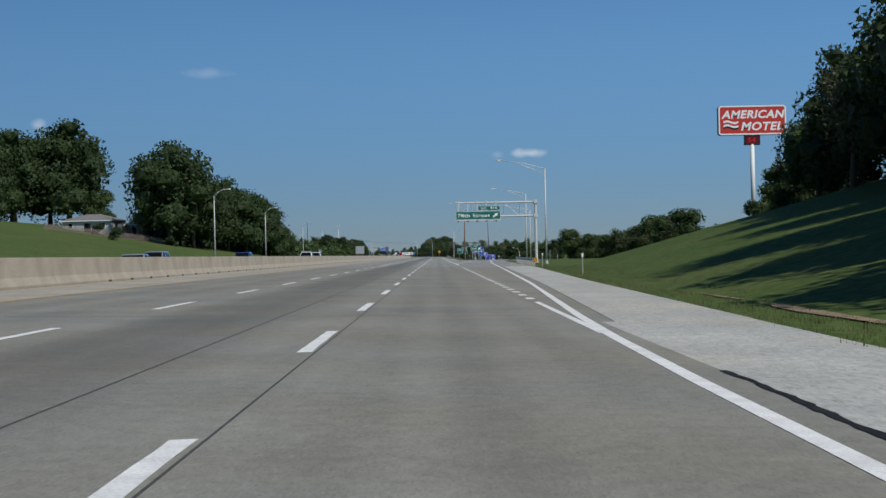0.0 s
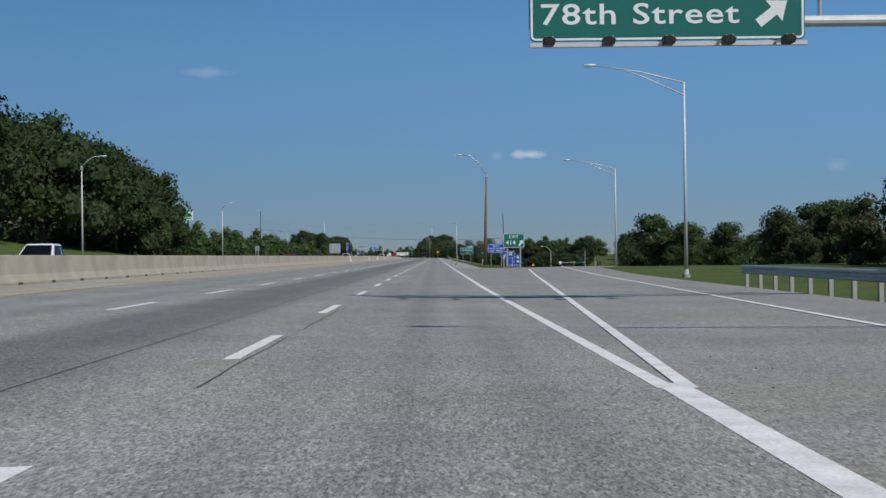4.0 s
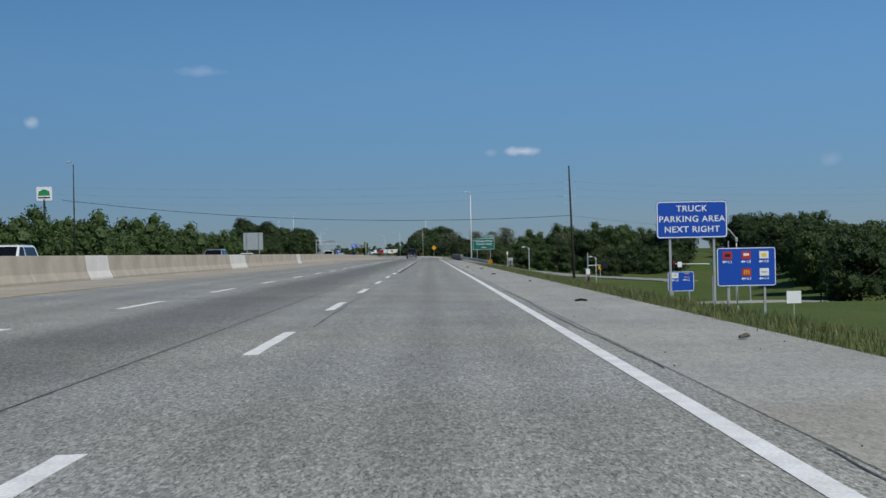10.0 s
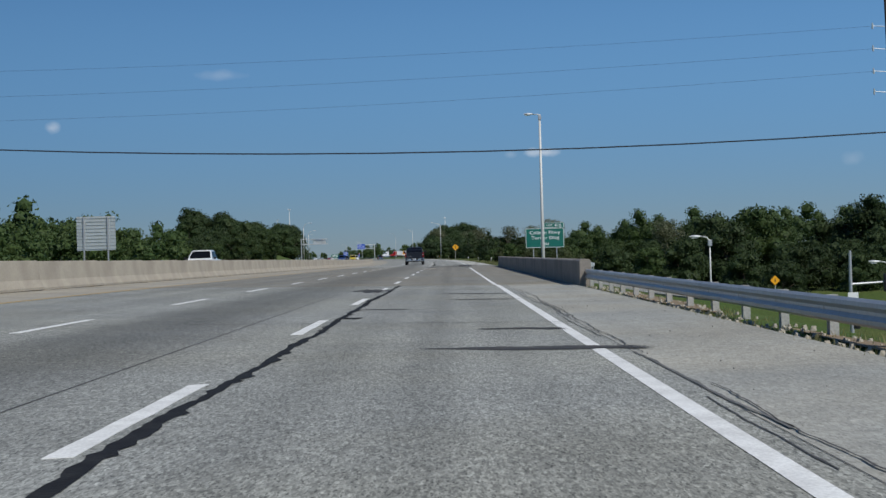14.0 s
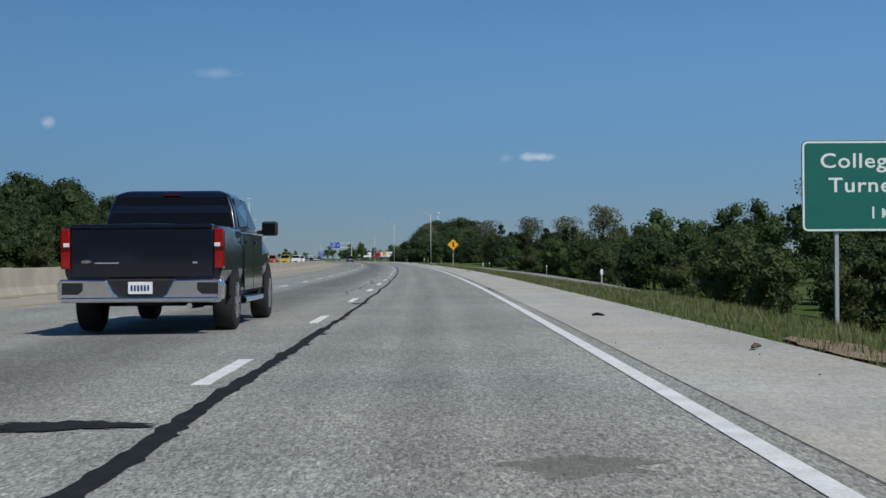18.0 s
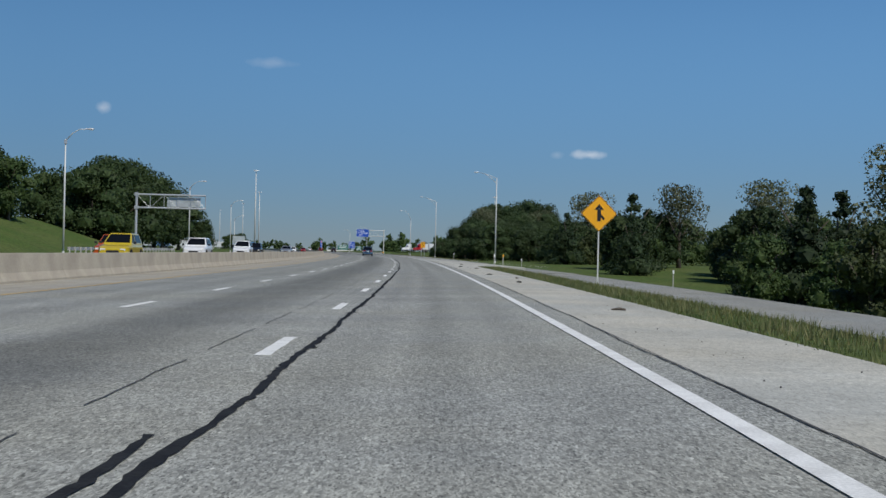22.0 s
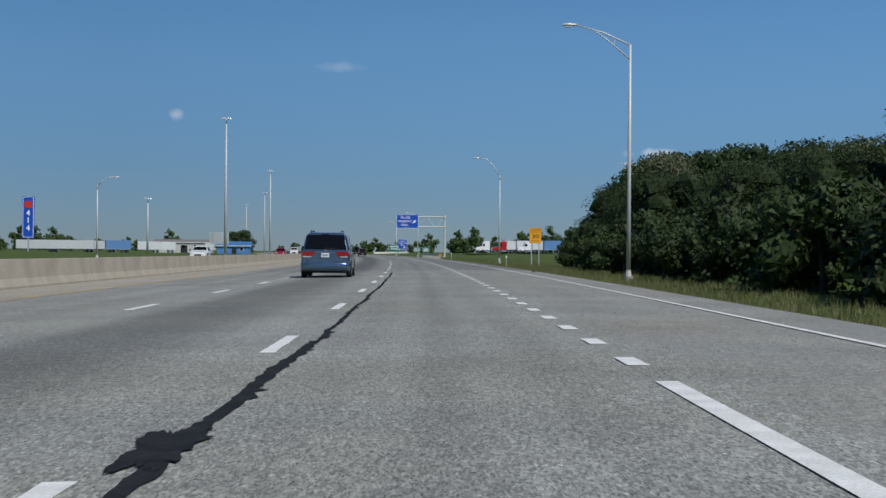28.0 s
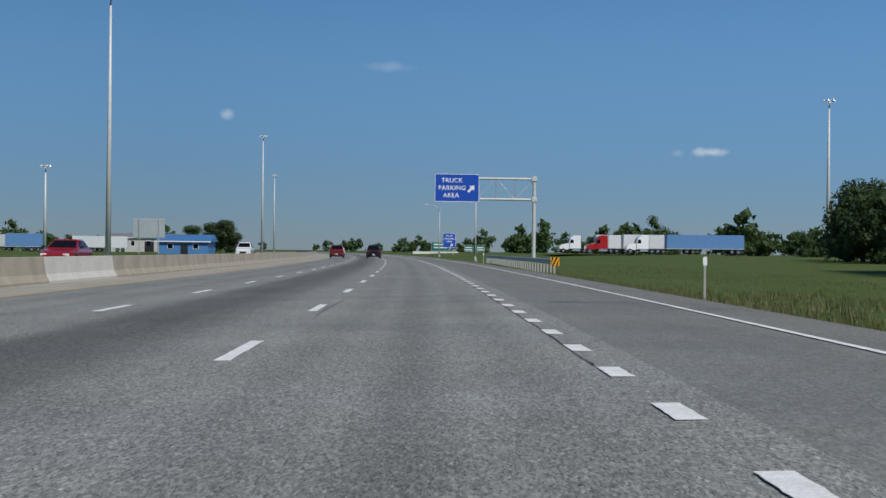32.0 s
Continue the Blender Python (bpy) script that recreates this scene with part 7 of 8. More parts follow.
def pickup(name, label, coat, s, u, turn=0.0, k=1.0, group="", rich=True):
    """A crew-cab pickup; the origin is under its rear bumper, it looks along +y."""
    t = thing(name, s, u, 0, label, "pickup truck", group, turn, banked=True)
    W = 1.02
    secs = [body_section(y, lo, W - 0.05, m, be, z0, 0.78, 1.05, z3) for y, lo, m, be, z0, z3 in
            ((0.12, 0.9, W - 0.02, W - 0.05, 0.62, 1.385), (0.5, 0.9, W, W - 0.02, 0.55, 1.40), (1.9, 0.9, W, W - 0.02, 0.46, 1.40), (2.05, 0.9, W - 0.01, W - 0.04, 0.44, 1.385), (3.2, 0.9, W - 0.01, W - 0.04, 0.44, 1.37),
             (4.3, 0.9, W - 0.01, W - 0.06, 0.44, 1.34), (4.6, 0.9, W, W - 0.06, 0.46, 1.31), (5.4, 0.88, W - 0.03, W - 0.10, 0.5, 1.22), (5.75, 0.8, W - 0.12, W - 0.22, 0.55, 1.06))]
    body = part("body", loft(secs), coat, t, smooth=False, bevel=0.045)
    # cab
    zt, zb = 1.93, 1.355
    b = Build()
    lo = [(W - 0.08, 1.98), (W - 0.07, 3.2), (W - 0.12, 4.45)]
    hi = [(W - 0.22, 2.18), (W - 0.20, 3.0), (W - 0.26, 3.55)]
    ring_lo = [(x, y, zb) for x, y in lo] + [(-x, y, zb) for x, y in reversed(lo)]
    ring_mid = [(x * 0.5 + x2 * 0.5 + 0.006, y * 0.5 + y2 * 0.5, (zb + zt) / 2 + 0.03) for (x, y), (x2, y2) in zip(lo, hi)]
    ring_mid = ring_mid + [(-x, y, z) for x, y, z in reversed(ring_mid)]
    ring_hi = [(x, y, zt - 0.06) for x, y in hi] + [(-x, y, zt - 0.05) for x, y in reversed(hi)]
    ring_top = [(x * 0.82, y + (0.12 if i == 0 else (-0.15 if i == 2 else 0)), zt) for i, (x, y) in enumerate(hi)]
    ring_top = ring_top + [(-x, y, z) for x, y, z in reversed(ring_top)]
    cab = part("cab", loft([ring_lo, ring_mid, ring_hi, ring_top]), coat, t, bevel=0.045)
    glass_quad(cab, (-0.885, 2.0, 1.405), (0.885, 2.0, 1.405), (0.77, 2.165, 1.835), (-0.77, 2.165, 1.835), "rear_window", (0, -0.018, 0))
    glass_quad(cab, (0.80, 4.33, 1.39), (-0.80, 4.33, 1.39), (-0.68, 3.62, 1.84), (0.68, 3.62, 1.84), "windscreen", (0, 0.05, 0.02))
    for sd in (-1, 1):
        for (ya, yb, yc, yd) in ((2.22, 2.98, 2.96, 2.32), (3.10, 4.05, 3.52, 3.08)):
            q = [(sd * (W - 0.092), ya, 1.405), (sd * (W - 0.092), yb, 1.405), (sd * (W - 0.195), yc, 1.82), (sd * (W - 0.195), yd, 1.82)]
            glass_quad(cab, *(q if sd > 0 else q[::-1]), name="side_window", out=(sd * 0.018, 0, 0.005))
        for y0, y1 in ((2.10, 3.02), (3.06, 4.12)):
            dr = part("door", Build().side_prism([(y0, 0.52), (y1, 0.52), (y1, 1.31), (y0, 1.31)], sd * (W - 0.005), sd * (W + 0.008)), coat, t)
            part("door_handle", Build().box(min(sd * (W + 0.005), sd * (W + 0.04)), max(sd * (W + 0.005), sd * (W + 0.04)), y0 + 0.06, y0 + 0.26, 1.17, 1.215), coat, dr, bevel=0.008)
            part("door_moulding", Build().box(min(sd * (W + 0.006), sd * (W + 0.02)), max(sd * (W + 0.006), sd * (W + 0.02)), y0 + 0.02, y1 - 0.02, 0.78, 0.82), M_CHROME if rich else M_TRIM, dr)
        mir = part("mirror", Build().box(min(sd * (W + 0.03), sd * (W + 0.27)), max(sd * (W + 0.03), sd * (W + 0.27)), 3.90, 4.06, 1.31, 1.53), M_TRIM, t, bevel=0.035)
        part("mirror_arm", Build().bar((sd * (W - 0.05), 3.98, 1.36), (sd * (W + 0.10), 3.98, 1.37), 0.06), M_TRIM, mir)
        part("mirror_glass", Build().box(min(sd * (W + 0.06), sd * (W + 0.24)), max(sd * (W + 0.06), sd * (W + 0.24)), 3.892, 3.899, 1.34, 1.50), M_GLASS_DARK, mir)
        tl = part("tail_light", Build().box(min(sd * (W - 0.105), sd * (W + 0.012)), max(sd * (W - 0.105), sd * (W + 0.012)), 0.075, 0.26, 0.84, 1.345), M_TAIL, t, "tall red tail light", bevel=0.015)
        part("reverse_lamp", Build().box(min(sd * (W - 0.10), sd * (W - 0.025)), max(sd * (W - 0.10), sd * (W - 0.025)), 0.066, 0.0745, 1.115, 1.165), M_CLEAR, tl, bevel=0.004)
        part("lamp_band", Build().box(min(sd * (W - 0.104), sd * (W + 0.011)), max(sd * (W - 0.104), sd * (W + 0.011)), 0.071, 0.0745, 1.06, 1.113), M_TAIL_DARK, tl)
        part("step_bar", Build().tube([(sd * (W - 0.02), 2.1, 0.38), (sd * (W - 0.02), 4.05, 0.38)], [0.055, 0.055], 10), M_CHROME if rich else M_TRIM, t)
        for y in (1.22, 4.95):
            arch(t, sd * (W - 0.0), y, 0.48, sd, 0.40)
            wheel(t, sd * (W - 0.115), y, 0.405, 0.28, sd)
        part("headlight", Build().box(min(sd * 0.55, sd * 0.92), max(sd * 0.55, sd * 0.92), 5.62, 5.74, 0.85, 1.02), M_CLEAR, t, bevel=0.02)
    tg = part("tailgate", Build().box(-W + 0.11, W - 0.11, 0.09, 0.14, 0.72, 1.35), coat, t, bevel=0.02)
    part("tailgate_spoiler", Build().box(-W + 0.12, W - 0.12, 0.07, 0.24, 1.352, 1.40), coat, tg, bevel=0.015)
    part("tailgate_step", Build().box(-W + 0.22, W - 0.22, 0.084, 0.0895, 1.20, 1.212), coat, tg)
    part("badge", Build().prism([(-0.78, 0.93), (-0.75, 0.91), (-0.67, 0.91), (-0.64, 0.93), (-0.67, 0.95), (-0.75, 0.95)], 0.078, 0.0895), M_CHROME, tg)
    part("badge_bar", Build().box(-0.60, -0.30, 0.084, 0.0895, 0.905, 0.92), M_GALV, tg)
    part("badge_bar", Build().box(0.64, 0.70, 0.084, 0.0895, 0.905, 0.925), M_GALV, tg)
    # chrome bumper with a dark step pocket at each end and a lower bar
    for sd in (-1, 1):
        end = part("bumper_end", Build().prism([(sd * 0.42, 0.70), (sd * 1.01, 0.71), (sd * 1.05, 0.64), (sd * 1.04, 0.45), (sd * 0.24, 0.46), (sd * 0.33, 0.53)][::-sd], -0.05, 0.16), M_CHROME, t, "chrome rear bumper end", bevel=0.018)
        part("step_pocket", Build().prism([(sd * 0.72, 0.665), (sd * 0.985, 0.665), (sd * 0.985, 0.52), (sd * 0.78, 0.52), (sd * 0.72, 0.57)][::-sd], -0.056, -0.02), M_TRIM, end, "black step pocket")
    part("bumper_bar", Build().box(-1.0, 1.0, -0.065, 0.12, 0.415, 0.485), M_CHROME, t, "chrome lower bumper bar", bevel=0.02)
    part("bumper_centre", Build().box(-0.44, 0.44, -0.012, 0.12, 0.48, 0.71), M_TRIM, t, bevel=0.02)
    plate_on(t, 0.0, -0.022, 0.60)
    part("hitch", Build().box(-0.05, 0.05, -0.03, 0.3, 0.38, 0.45), M_UNDER, t)
    part("exhaust", Build().tube([(0.55, 0.35, 0.36), (0.62, 0.9, 0.36)], [0.04, 0.04], 8), M_CHROME, t)
    part("underbody", Build().box(-0.82, 0.82, 0.3, 5.5, 0.40, 0.60), M_UNDER, t)
    part("axle", Build().tube([(-0.8, 1.22, 0.40), (0.8, 1.22, 0.40)], [0.07, 0.07], 8), M_UNDER, t)
    part("spare_wheel", Build().tube([(0, 0.75, 0.36), (0, 0.75, 0.56)], [0.36, 0.36], 16), M_TYRE, t)
    part("grille", Build().box(-0.55, 0.55, 5.68, 5.77, 0.70, 1.0), M_TRIM, t, bevel=0.02)
    part("front_bumper", Build().box(-0.95, 0.95, 5.6, 5.82, 0.45, 0.66), M_CHROME, t, bevel=0.04)
    part("cab_lamp", Build().box(-0.12, 0.12, 2.13, 2.19, 1.85, 1.875), M_TAIL_DARK, t)
    return t


def minivan(name, label, coat, s, u, turn=0.0):
    t = thing(name, s, u, 0, label, "minivan", "", turn, banked=True)
    W = 0.985
    secs = [body_section(y, lo, W - 0.06, m, be, z0, 0.62, 0.92, z3, 0.0) for y, lo, m, be, z0, z3 in
            ((0.02, 0.75, W - 0.10, W - 0.14, 0.36, 0.98), (0.14, 0.84, W - 0.02, W - 0.07, 0.28, 1.03), (0.7, 0.86, W, W - 0.04, 0.24, 1.04), (1.5, 0.86, W, W - 0.04, 0.22, 1.04), (3.4, 0.86, W, W - 0.05, 0.22, 1.02),
             (4.1, 0.84, W - 0.01, W - 0.08, 0.24, 1.0), (4.75, 0.80, W - 0.10, W - 0.2, 0.26, 0.88), (5.05, 0.62, W - 0.35, W - 0.45, 0.32, 0.72))]
    part("body", loft(secs), coat, t, bevel=0.07)
    zb, zt = 1.0, 1.72
    lo = [(W - 0.08, 0.10), (W - 0.06, 1.6), (W - 0.10, 4.15)]
    hi = [(W - 0.24, 0.32), (W - 0.22, 1.6), (W - 0.28, 3.05)]
    mid = [((a + c) / 2 + 0.006, (b_ + d) / 2, 1.34) for (a, b_), (c, d) in zip(lo, hi)]
    mirror = lambda pts: pts + [(-x, y, z) for x, y, z in reversed(pts)]
    cab = part("cabin", loft([mirror([(x, y, zb) for x, y in lo]), mirror(mid), mirror([(x, y, zt - 0.06) for x, y in hi]), mirror([(x * 0.84, y + (0.1 if i == 0 else (-0.2 if i == 2 else 0)), zt) for i, (x, y) in enumerate(hi)])]), coat, t, bevel=0.06)
    rw = glass_quad(cab, (-0.835, 0.125, 1.075), (0.835, 0.125, 1.075), (0.725, 0.308, 1.63), (-0.725, 0.308, 1.63), "rear_window", (0, -0.018, 0))
    part("wiper", Build().tube([(-0.02, 0.085, 1.12), (0.42, 0.09, 1.11)], [0.012, 0.008], 6), M_TRIM, rw)
    glass_quad(cab, (0.78, 4.02, 1.08), (-0.78, 4.02, 1.08), (-0.66, 3.12, 1.62), (0.66, 3.12, 1.62), "windscreen", (0, 0.07, 0.03))
    for sd in (-1, 1):
        for ya, yb, yc, yd in ((0.42, 1.30, 1.30, 0.55), (1.38, 2.35, 2.33, 1.38), (2.44, 3.45, 2.98, 2.42)):
            q = [(sd * (W - 0.078), ya, 1.07), (sd * (W - 0.085), yb, 1.07), (sd * (W - 0.208), yc, 1.61), (sd * (W - 0.208), yd, 1.61)]
            glass_quad(cab, *(q if sd > 0 else q[::-1]), name="side_window", out=(sd * 0.02, 0, 0.004))
        part("roof_rail", Build().tube([(sd * 0.60, 0.42, 1.72), (sd * 0.61, 0.52, 1.775), (sd * 0.61, 2.3, 1.785), (sd * 0.60, 2.45, 1.735)], [0.022] * 4, 8), M_TRIM, t)
        mir = part("mirror", Build().box(min(sd * (W + 0.02), sd * (W + 0.22)), max(sd * (W + 0.02), sd * (W + 0.22)), 3.45, 3.58, 1.04, 1.20), M_TRIM, t, bevel=0.04)
        part("mirror_glass", Build().box(min(sd * (W + 0.04), sd * (W + 0.2)), max(sd * (W + 0.04), sd * (W + 0.2)), 3.443, 3.4495, 1.06, 1.18), M_GLASS_DARK, mir)
        tl = part("tail_light", Build().prism([(sd * 0.40, 0.985), (sd * (W - 0.05), 0.985), (sd * (W - 0.045), 0.82), (sd * 0.52, 0.80)][::-sd], 0.0, 0.22), M_TAIL, t, "wide red tail light", bevel=0.02)
        part("reverse_lamp", Build().prism([(sd * 0.52, 0.80), (sd * 0.90, 0.815), (sd * 0.88, 0.775), (sd * 0.62, 0.775)][::-sd], -0.004, 0.10), M_SILVER_LAMP, tl, "clear lower lamp lens", bevel=0.006)
        part("lamp_seam", Build().box(min(sd * 0.70, sd * 0.712), max(sd * 0.70, sd * 0.712), -0.004, 0.02, 0.80, 0.985), M_TAIL_DARK, tl)
        part("tailgate_gap", Build().bar((sd * 0.74, -0.004, 0.76), (sd * 0.66, -0.014, 0.60), 0.012), M_TRIM, t)
        part("sliding_door_track", Build().box(min(sd * (W - 0.02), sd * (W + 0.006)), max(sd * (W - 0.02), sd * (W + 0.006)), 0.55, 1.40, 0.93, 0.95), M_TRIM, t)
        for y0, y1 in ((1.42, 2.38), (2.42, 3.5)):
            dr = part("door", Build().side_prism([(y0, 0.34), (y1, 0.34), (y1, 0.97), (y0, 0.97)], sd * (W - 0.004), sd * (W + 0.006)), coat, t)
            part("door_handle", Build().box(min(sd * W, sd * (W + 0.03)), max(sd * W, sd * (W + 0.03)), y0 + 0.06, y0 + 0.26, 0.86, 0.90), coat, dr, bevel=0.008)
        for y in (0.98, 4.0):
            arch(t, sd * W, y, 0.40, sd, 0.30)
            wheel(t, sd * (W - 0.085), y, 0.335, 0.22, sd, 7)
        part("headlight", Build().box(min(sd * 0.45, sd * 0.82), max(sd * 0.45, sd * 0.82), 4.78, 4.93, 0.62, 0.78), M_CLEAR, t, bevel=0.02)
    part("tailgate_crease", Build().box(-0.42, 0.42, -0.006, 0.05, 0.955, 0.985), M_CHROME, t, bevel=0.006)
    part("plate_recess", Build().box(-0.30, 0.30, 0.004, 0.03, 0.765, 0.95), coat, t, bevel=0.012)
    plate_on(t, 0.0, -0.004, 0.855)
    # wrapped bumper skin: the plan bows out and turns forward at the corners
    b, rows, n = Build(), ((0.27, 0.10), (0.31, 0.03), (0.38, 0.0), (0.50, 0.0), (0.555, 0.012), (0.585, 0.05), (0.60, 0.14)), 28
    for z, inset in rows:
        for i in range(n + 1):
            f = -1 + 2 * i / n
            a = f * math.radians(84)
            x = 0.99 * (abs(math.sin(a)) ** 0.62) * (1 if f >= 0 else -1) * (1 - 0.4 * inset)
            b.v.append((x, -0.10 + inset + 0.42 * (1 - abs(math.cos(a)) ** 0.45), z))
    b.f = [(r * (n + 1) + i, r * (n + 1) + i + 1, (r + 1) * (n + 1) + i + 1, (r + 1) * (n + 1) + i) for r in range(len(rows) - 1) for i in range(n)]
    part("rear_bumper", b, coat, t, smooth=True)
    part("bumper_underside", Build().box(-0.86, 0.86, 0.02, 0.30, 0.24, 0.30), M_TRIM, t)
    part("emblem", Build().tube([(0, 0.0, 1.03), (0, 0.03, 1.03)], [0.03, 0.03], 12), M_CHROME, t)
    for x in (-0.68, 0.66):
        part("badge_bar", Build().box(x - 0.07, x + 0.07, -0.004, 0.02, 0.70, 0.716), M_CHROME, t)
    part("brake_lamp", Build().box(-0.16, 0.16, 0.27, 0.31, 1.655, 1.675), M_TRIM, t)
    part("underbody", Build().box(-0.80, 0.80, 0.2, 4.8, 0.18, 0.36), M_UNDER, t)
    return t


def car(name, label, coat, s, u, kind="sedan", toward=True, category="car", group="oncoming traffic"):
    """An everyday car: sedan, suv, or pickup-like outlines."""
    t = thing(name, s, u, 0, label, category, group, 180 if toward else 0)
    W, L, zb, zt, H = {"sedan": (0.90, 4.7, 0.95, 1.42, 0.32), "suv": (0.95, 4.75, 1.06, 1.72, 0.37), "truck": (1.0, 5.7, 1.18, 1.85, 0.40)}[kind]
    r = H
    secs = [body_section(y * L, 0.8 * W, W - 0.05, W * m, W * be, z0, zb * 0.55, zb * 0.82, zb * z3, 0.0) for y, m, be, z0, z3 in
            ((0.0, 0.88, 0.82, 0.34, 0.92), (0.04, 0.97, 0.9, 0.26, 0.99), (0.3, 1, 0.95, 0.22, 1.0), (0.7, 1, 0.94, 0.22, 0.99), (0.92, 0.95, 0.85, 0.26, 0.86), (1.0, 0.78, 0.68, 0.34, 0.70))]
    part("body", loft(secs), coat, t, bevel=0.04)
    y0, y1, y2, y3 = {"sedan": (0.12, 0.27, 0.50, 0.70), "suv": (0.01, 0.06, 0.52, 0.72), "truck": (0.36, 0.38, 0.60, 0.75)}[kind]
    lo, hi = [(W * 0.92, y0 * L), (W * 0.93, 0.45 * L), (W * 0.90, y3 * L)], [(W * 0.72, y1 * L), (W * 0.75, 0.45 * L), (W * 0.70, y2 * L)]
    mirror = lambda pts: pts + [(-x, y, z) for x, y, z in reversed(pts)]
    cab = part("cabin", loft([mirror([(x, y, zb - 0.03) for x, y in lo]), mirror([(x, y, zt - 0.05) for x, y in hi]), mirror([(x * 0.85, y * 0.97 + 0.03 * 0.45 * L, zt) for x, y in hi])]), coat, t, bevel=0.03)
    e = 0.16
    def between(i, f, sd):
        return (sd * (lo[i][0] * (1 - f) + hi[i][0] * f), lo[i][1] * (1 - f) + hi[i][1] * f, (zb - 0.03) * (1 - f) + (zt - 0.05) * f)
    glass_quad(cab, *[Vector(p) * 1 for p in (between(0, e, -0.88), between(0, e, 0.88), between(0, 0.92, 0.88), between(0, 0.92, -0.88))], name="rear_window", out=(0, -0.02, 0))
    glass_quad(cab, *[between(2, f, k) for f, k in ((e, 0.9), (e, -0.9), (0.95, -0.9), (0.95, 0.9))], name="windscreen", out=(0, 0.02, 0.01))
    for sd in (-1, 1):
        for i, (fa, fb) in enumerate(((0.12, 0.94), (0.06, 0.86))):
            a0, a1, b0, b1 = between(i, e, sd), between(i + 1, e, sd), between(i, 0.92, sd), between(i + 1, 0.92, sd)
            q = [Vector(a0).lerp(Vector(a1), fa), Vector(a0).lerp(Vector(a1), fb), Vector(b0).lerp(Vector(b1), fb), Vector(b0).lerp(Vector(b1), fa)]
            glass_quad(cab, *(q if sd > 0 else q[::-1]), name="side_window", out=(sd * 0.012, 0, 0.004))
        part("mirror", Build().box(min(sd * W, sd * (W + 0.18)), max(sd * W, sd * (W + 0.18)), y3 * L - 0.25, y3 * L - 0.14, zb + 0.0, zb + 0.15), M_TRIM, t, bevel=0.03)
        part("tail_light", Build().box(min(sd * W * 0.55, sd * W * 0.90), max(sd * W * 0.55, sd * W * 0.90), -0.01, 0.12, zb * 0.74, zb * 0.92), M_TAIL, t, bevel=0.02)
        part("headlight", Build().box(min(sd * W * 0.45, sd * W * 0.80), max(sd * W * 0.45, sd * W * 0.80), L - 0.22, L + 0.0, zb * 0.58, zb * 0.72), M_CLEAR, t, bevel=0.02)
        for y in (0.19 * L, 0.81 * L):
            arch(t, sd * W, y, r * 1.2, sd, r * 0.85)
            wheel(t, sd * (W - 0.12), y, r, 0.22, sd, 6)
    part("grille", Build().box(-W * 0.4, W * 0.4, L - 0.03, L + 0.02, zb * 0.42, zb * 0.62), M_TRIM, t, bevel=0.02)
    part("front_bumper", Build().box(-W * 0.75, W * 0.75, L - 0.1, L + 0.06, 0.30, zb * 0.42), coat if kind != "truck" else M_CHROME, t, bevel=0.03)
    part("rear_bumper", Build().box(-W * 0.86, W * 0.86, -0.06, 0.1, 0.36, 0.55), coat if kind != "truck" else M_CHROME, t, bevel=0.03)
    plate_on(t, 0, -0.062 if kind != "sedan" else -0.062, 0.46)
    part("underbody", Build().box(-W * 0.8, W * 0.8, 0.2, L - 0.2, 0.18, 0.4), M_UNDER, t)
    return t


pickup("pickup_truck", "dark navy crew-cab pickup with a chrome bumper on the road", M_NAVY, 672.3, -3.80).scale = (1.08, 1.08, 1.09)
minivan("minivan", "steel blue minivan with red tail lights on the road", M_STEELBLUE, 1074.0, -3.97).scale = (1.03, 1.03, 1.08)
car("sport_utility_vehicle", "maroon sport utility vehicle driving on the concrete road", M_MAROON, 1348.0, -7.8, "suv", False, "car", "traffic ahead")
car("sport_utility_vehicle", "black sport utility vehicle driving on the concrete road", M_BLACKCAR, 1342.0, -2.9, "suv", False, "car", "traffic ahead")
car("sedan", "dark sedan driving far ahead", M_BLACKCAR, 1440.0, -1.5, "sedan", False, "car", "traffic ahead")
car("sedan", "white sedan driving far ahead", M_WHITECAR, 1420.0, -8.0, "sedan", False, "car", "traffic ahead")
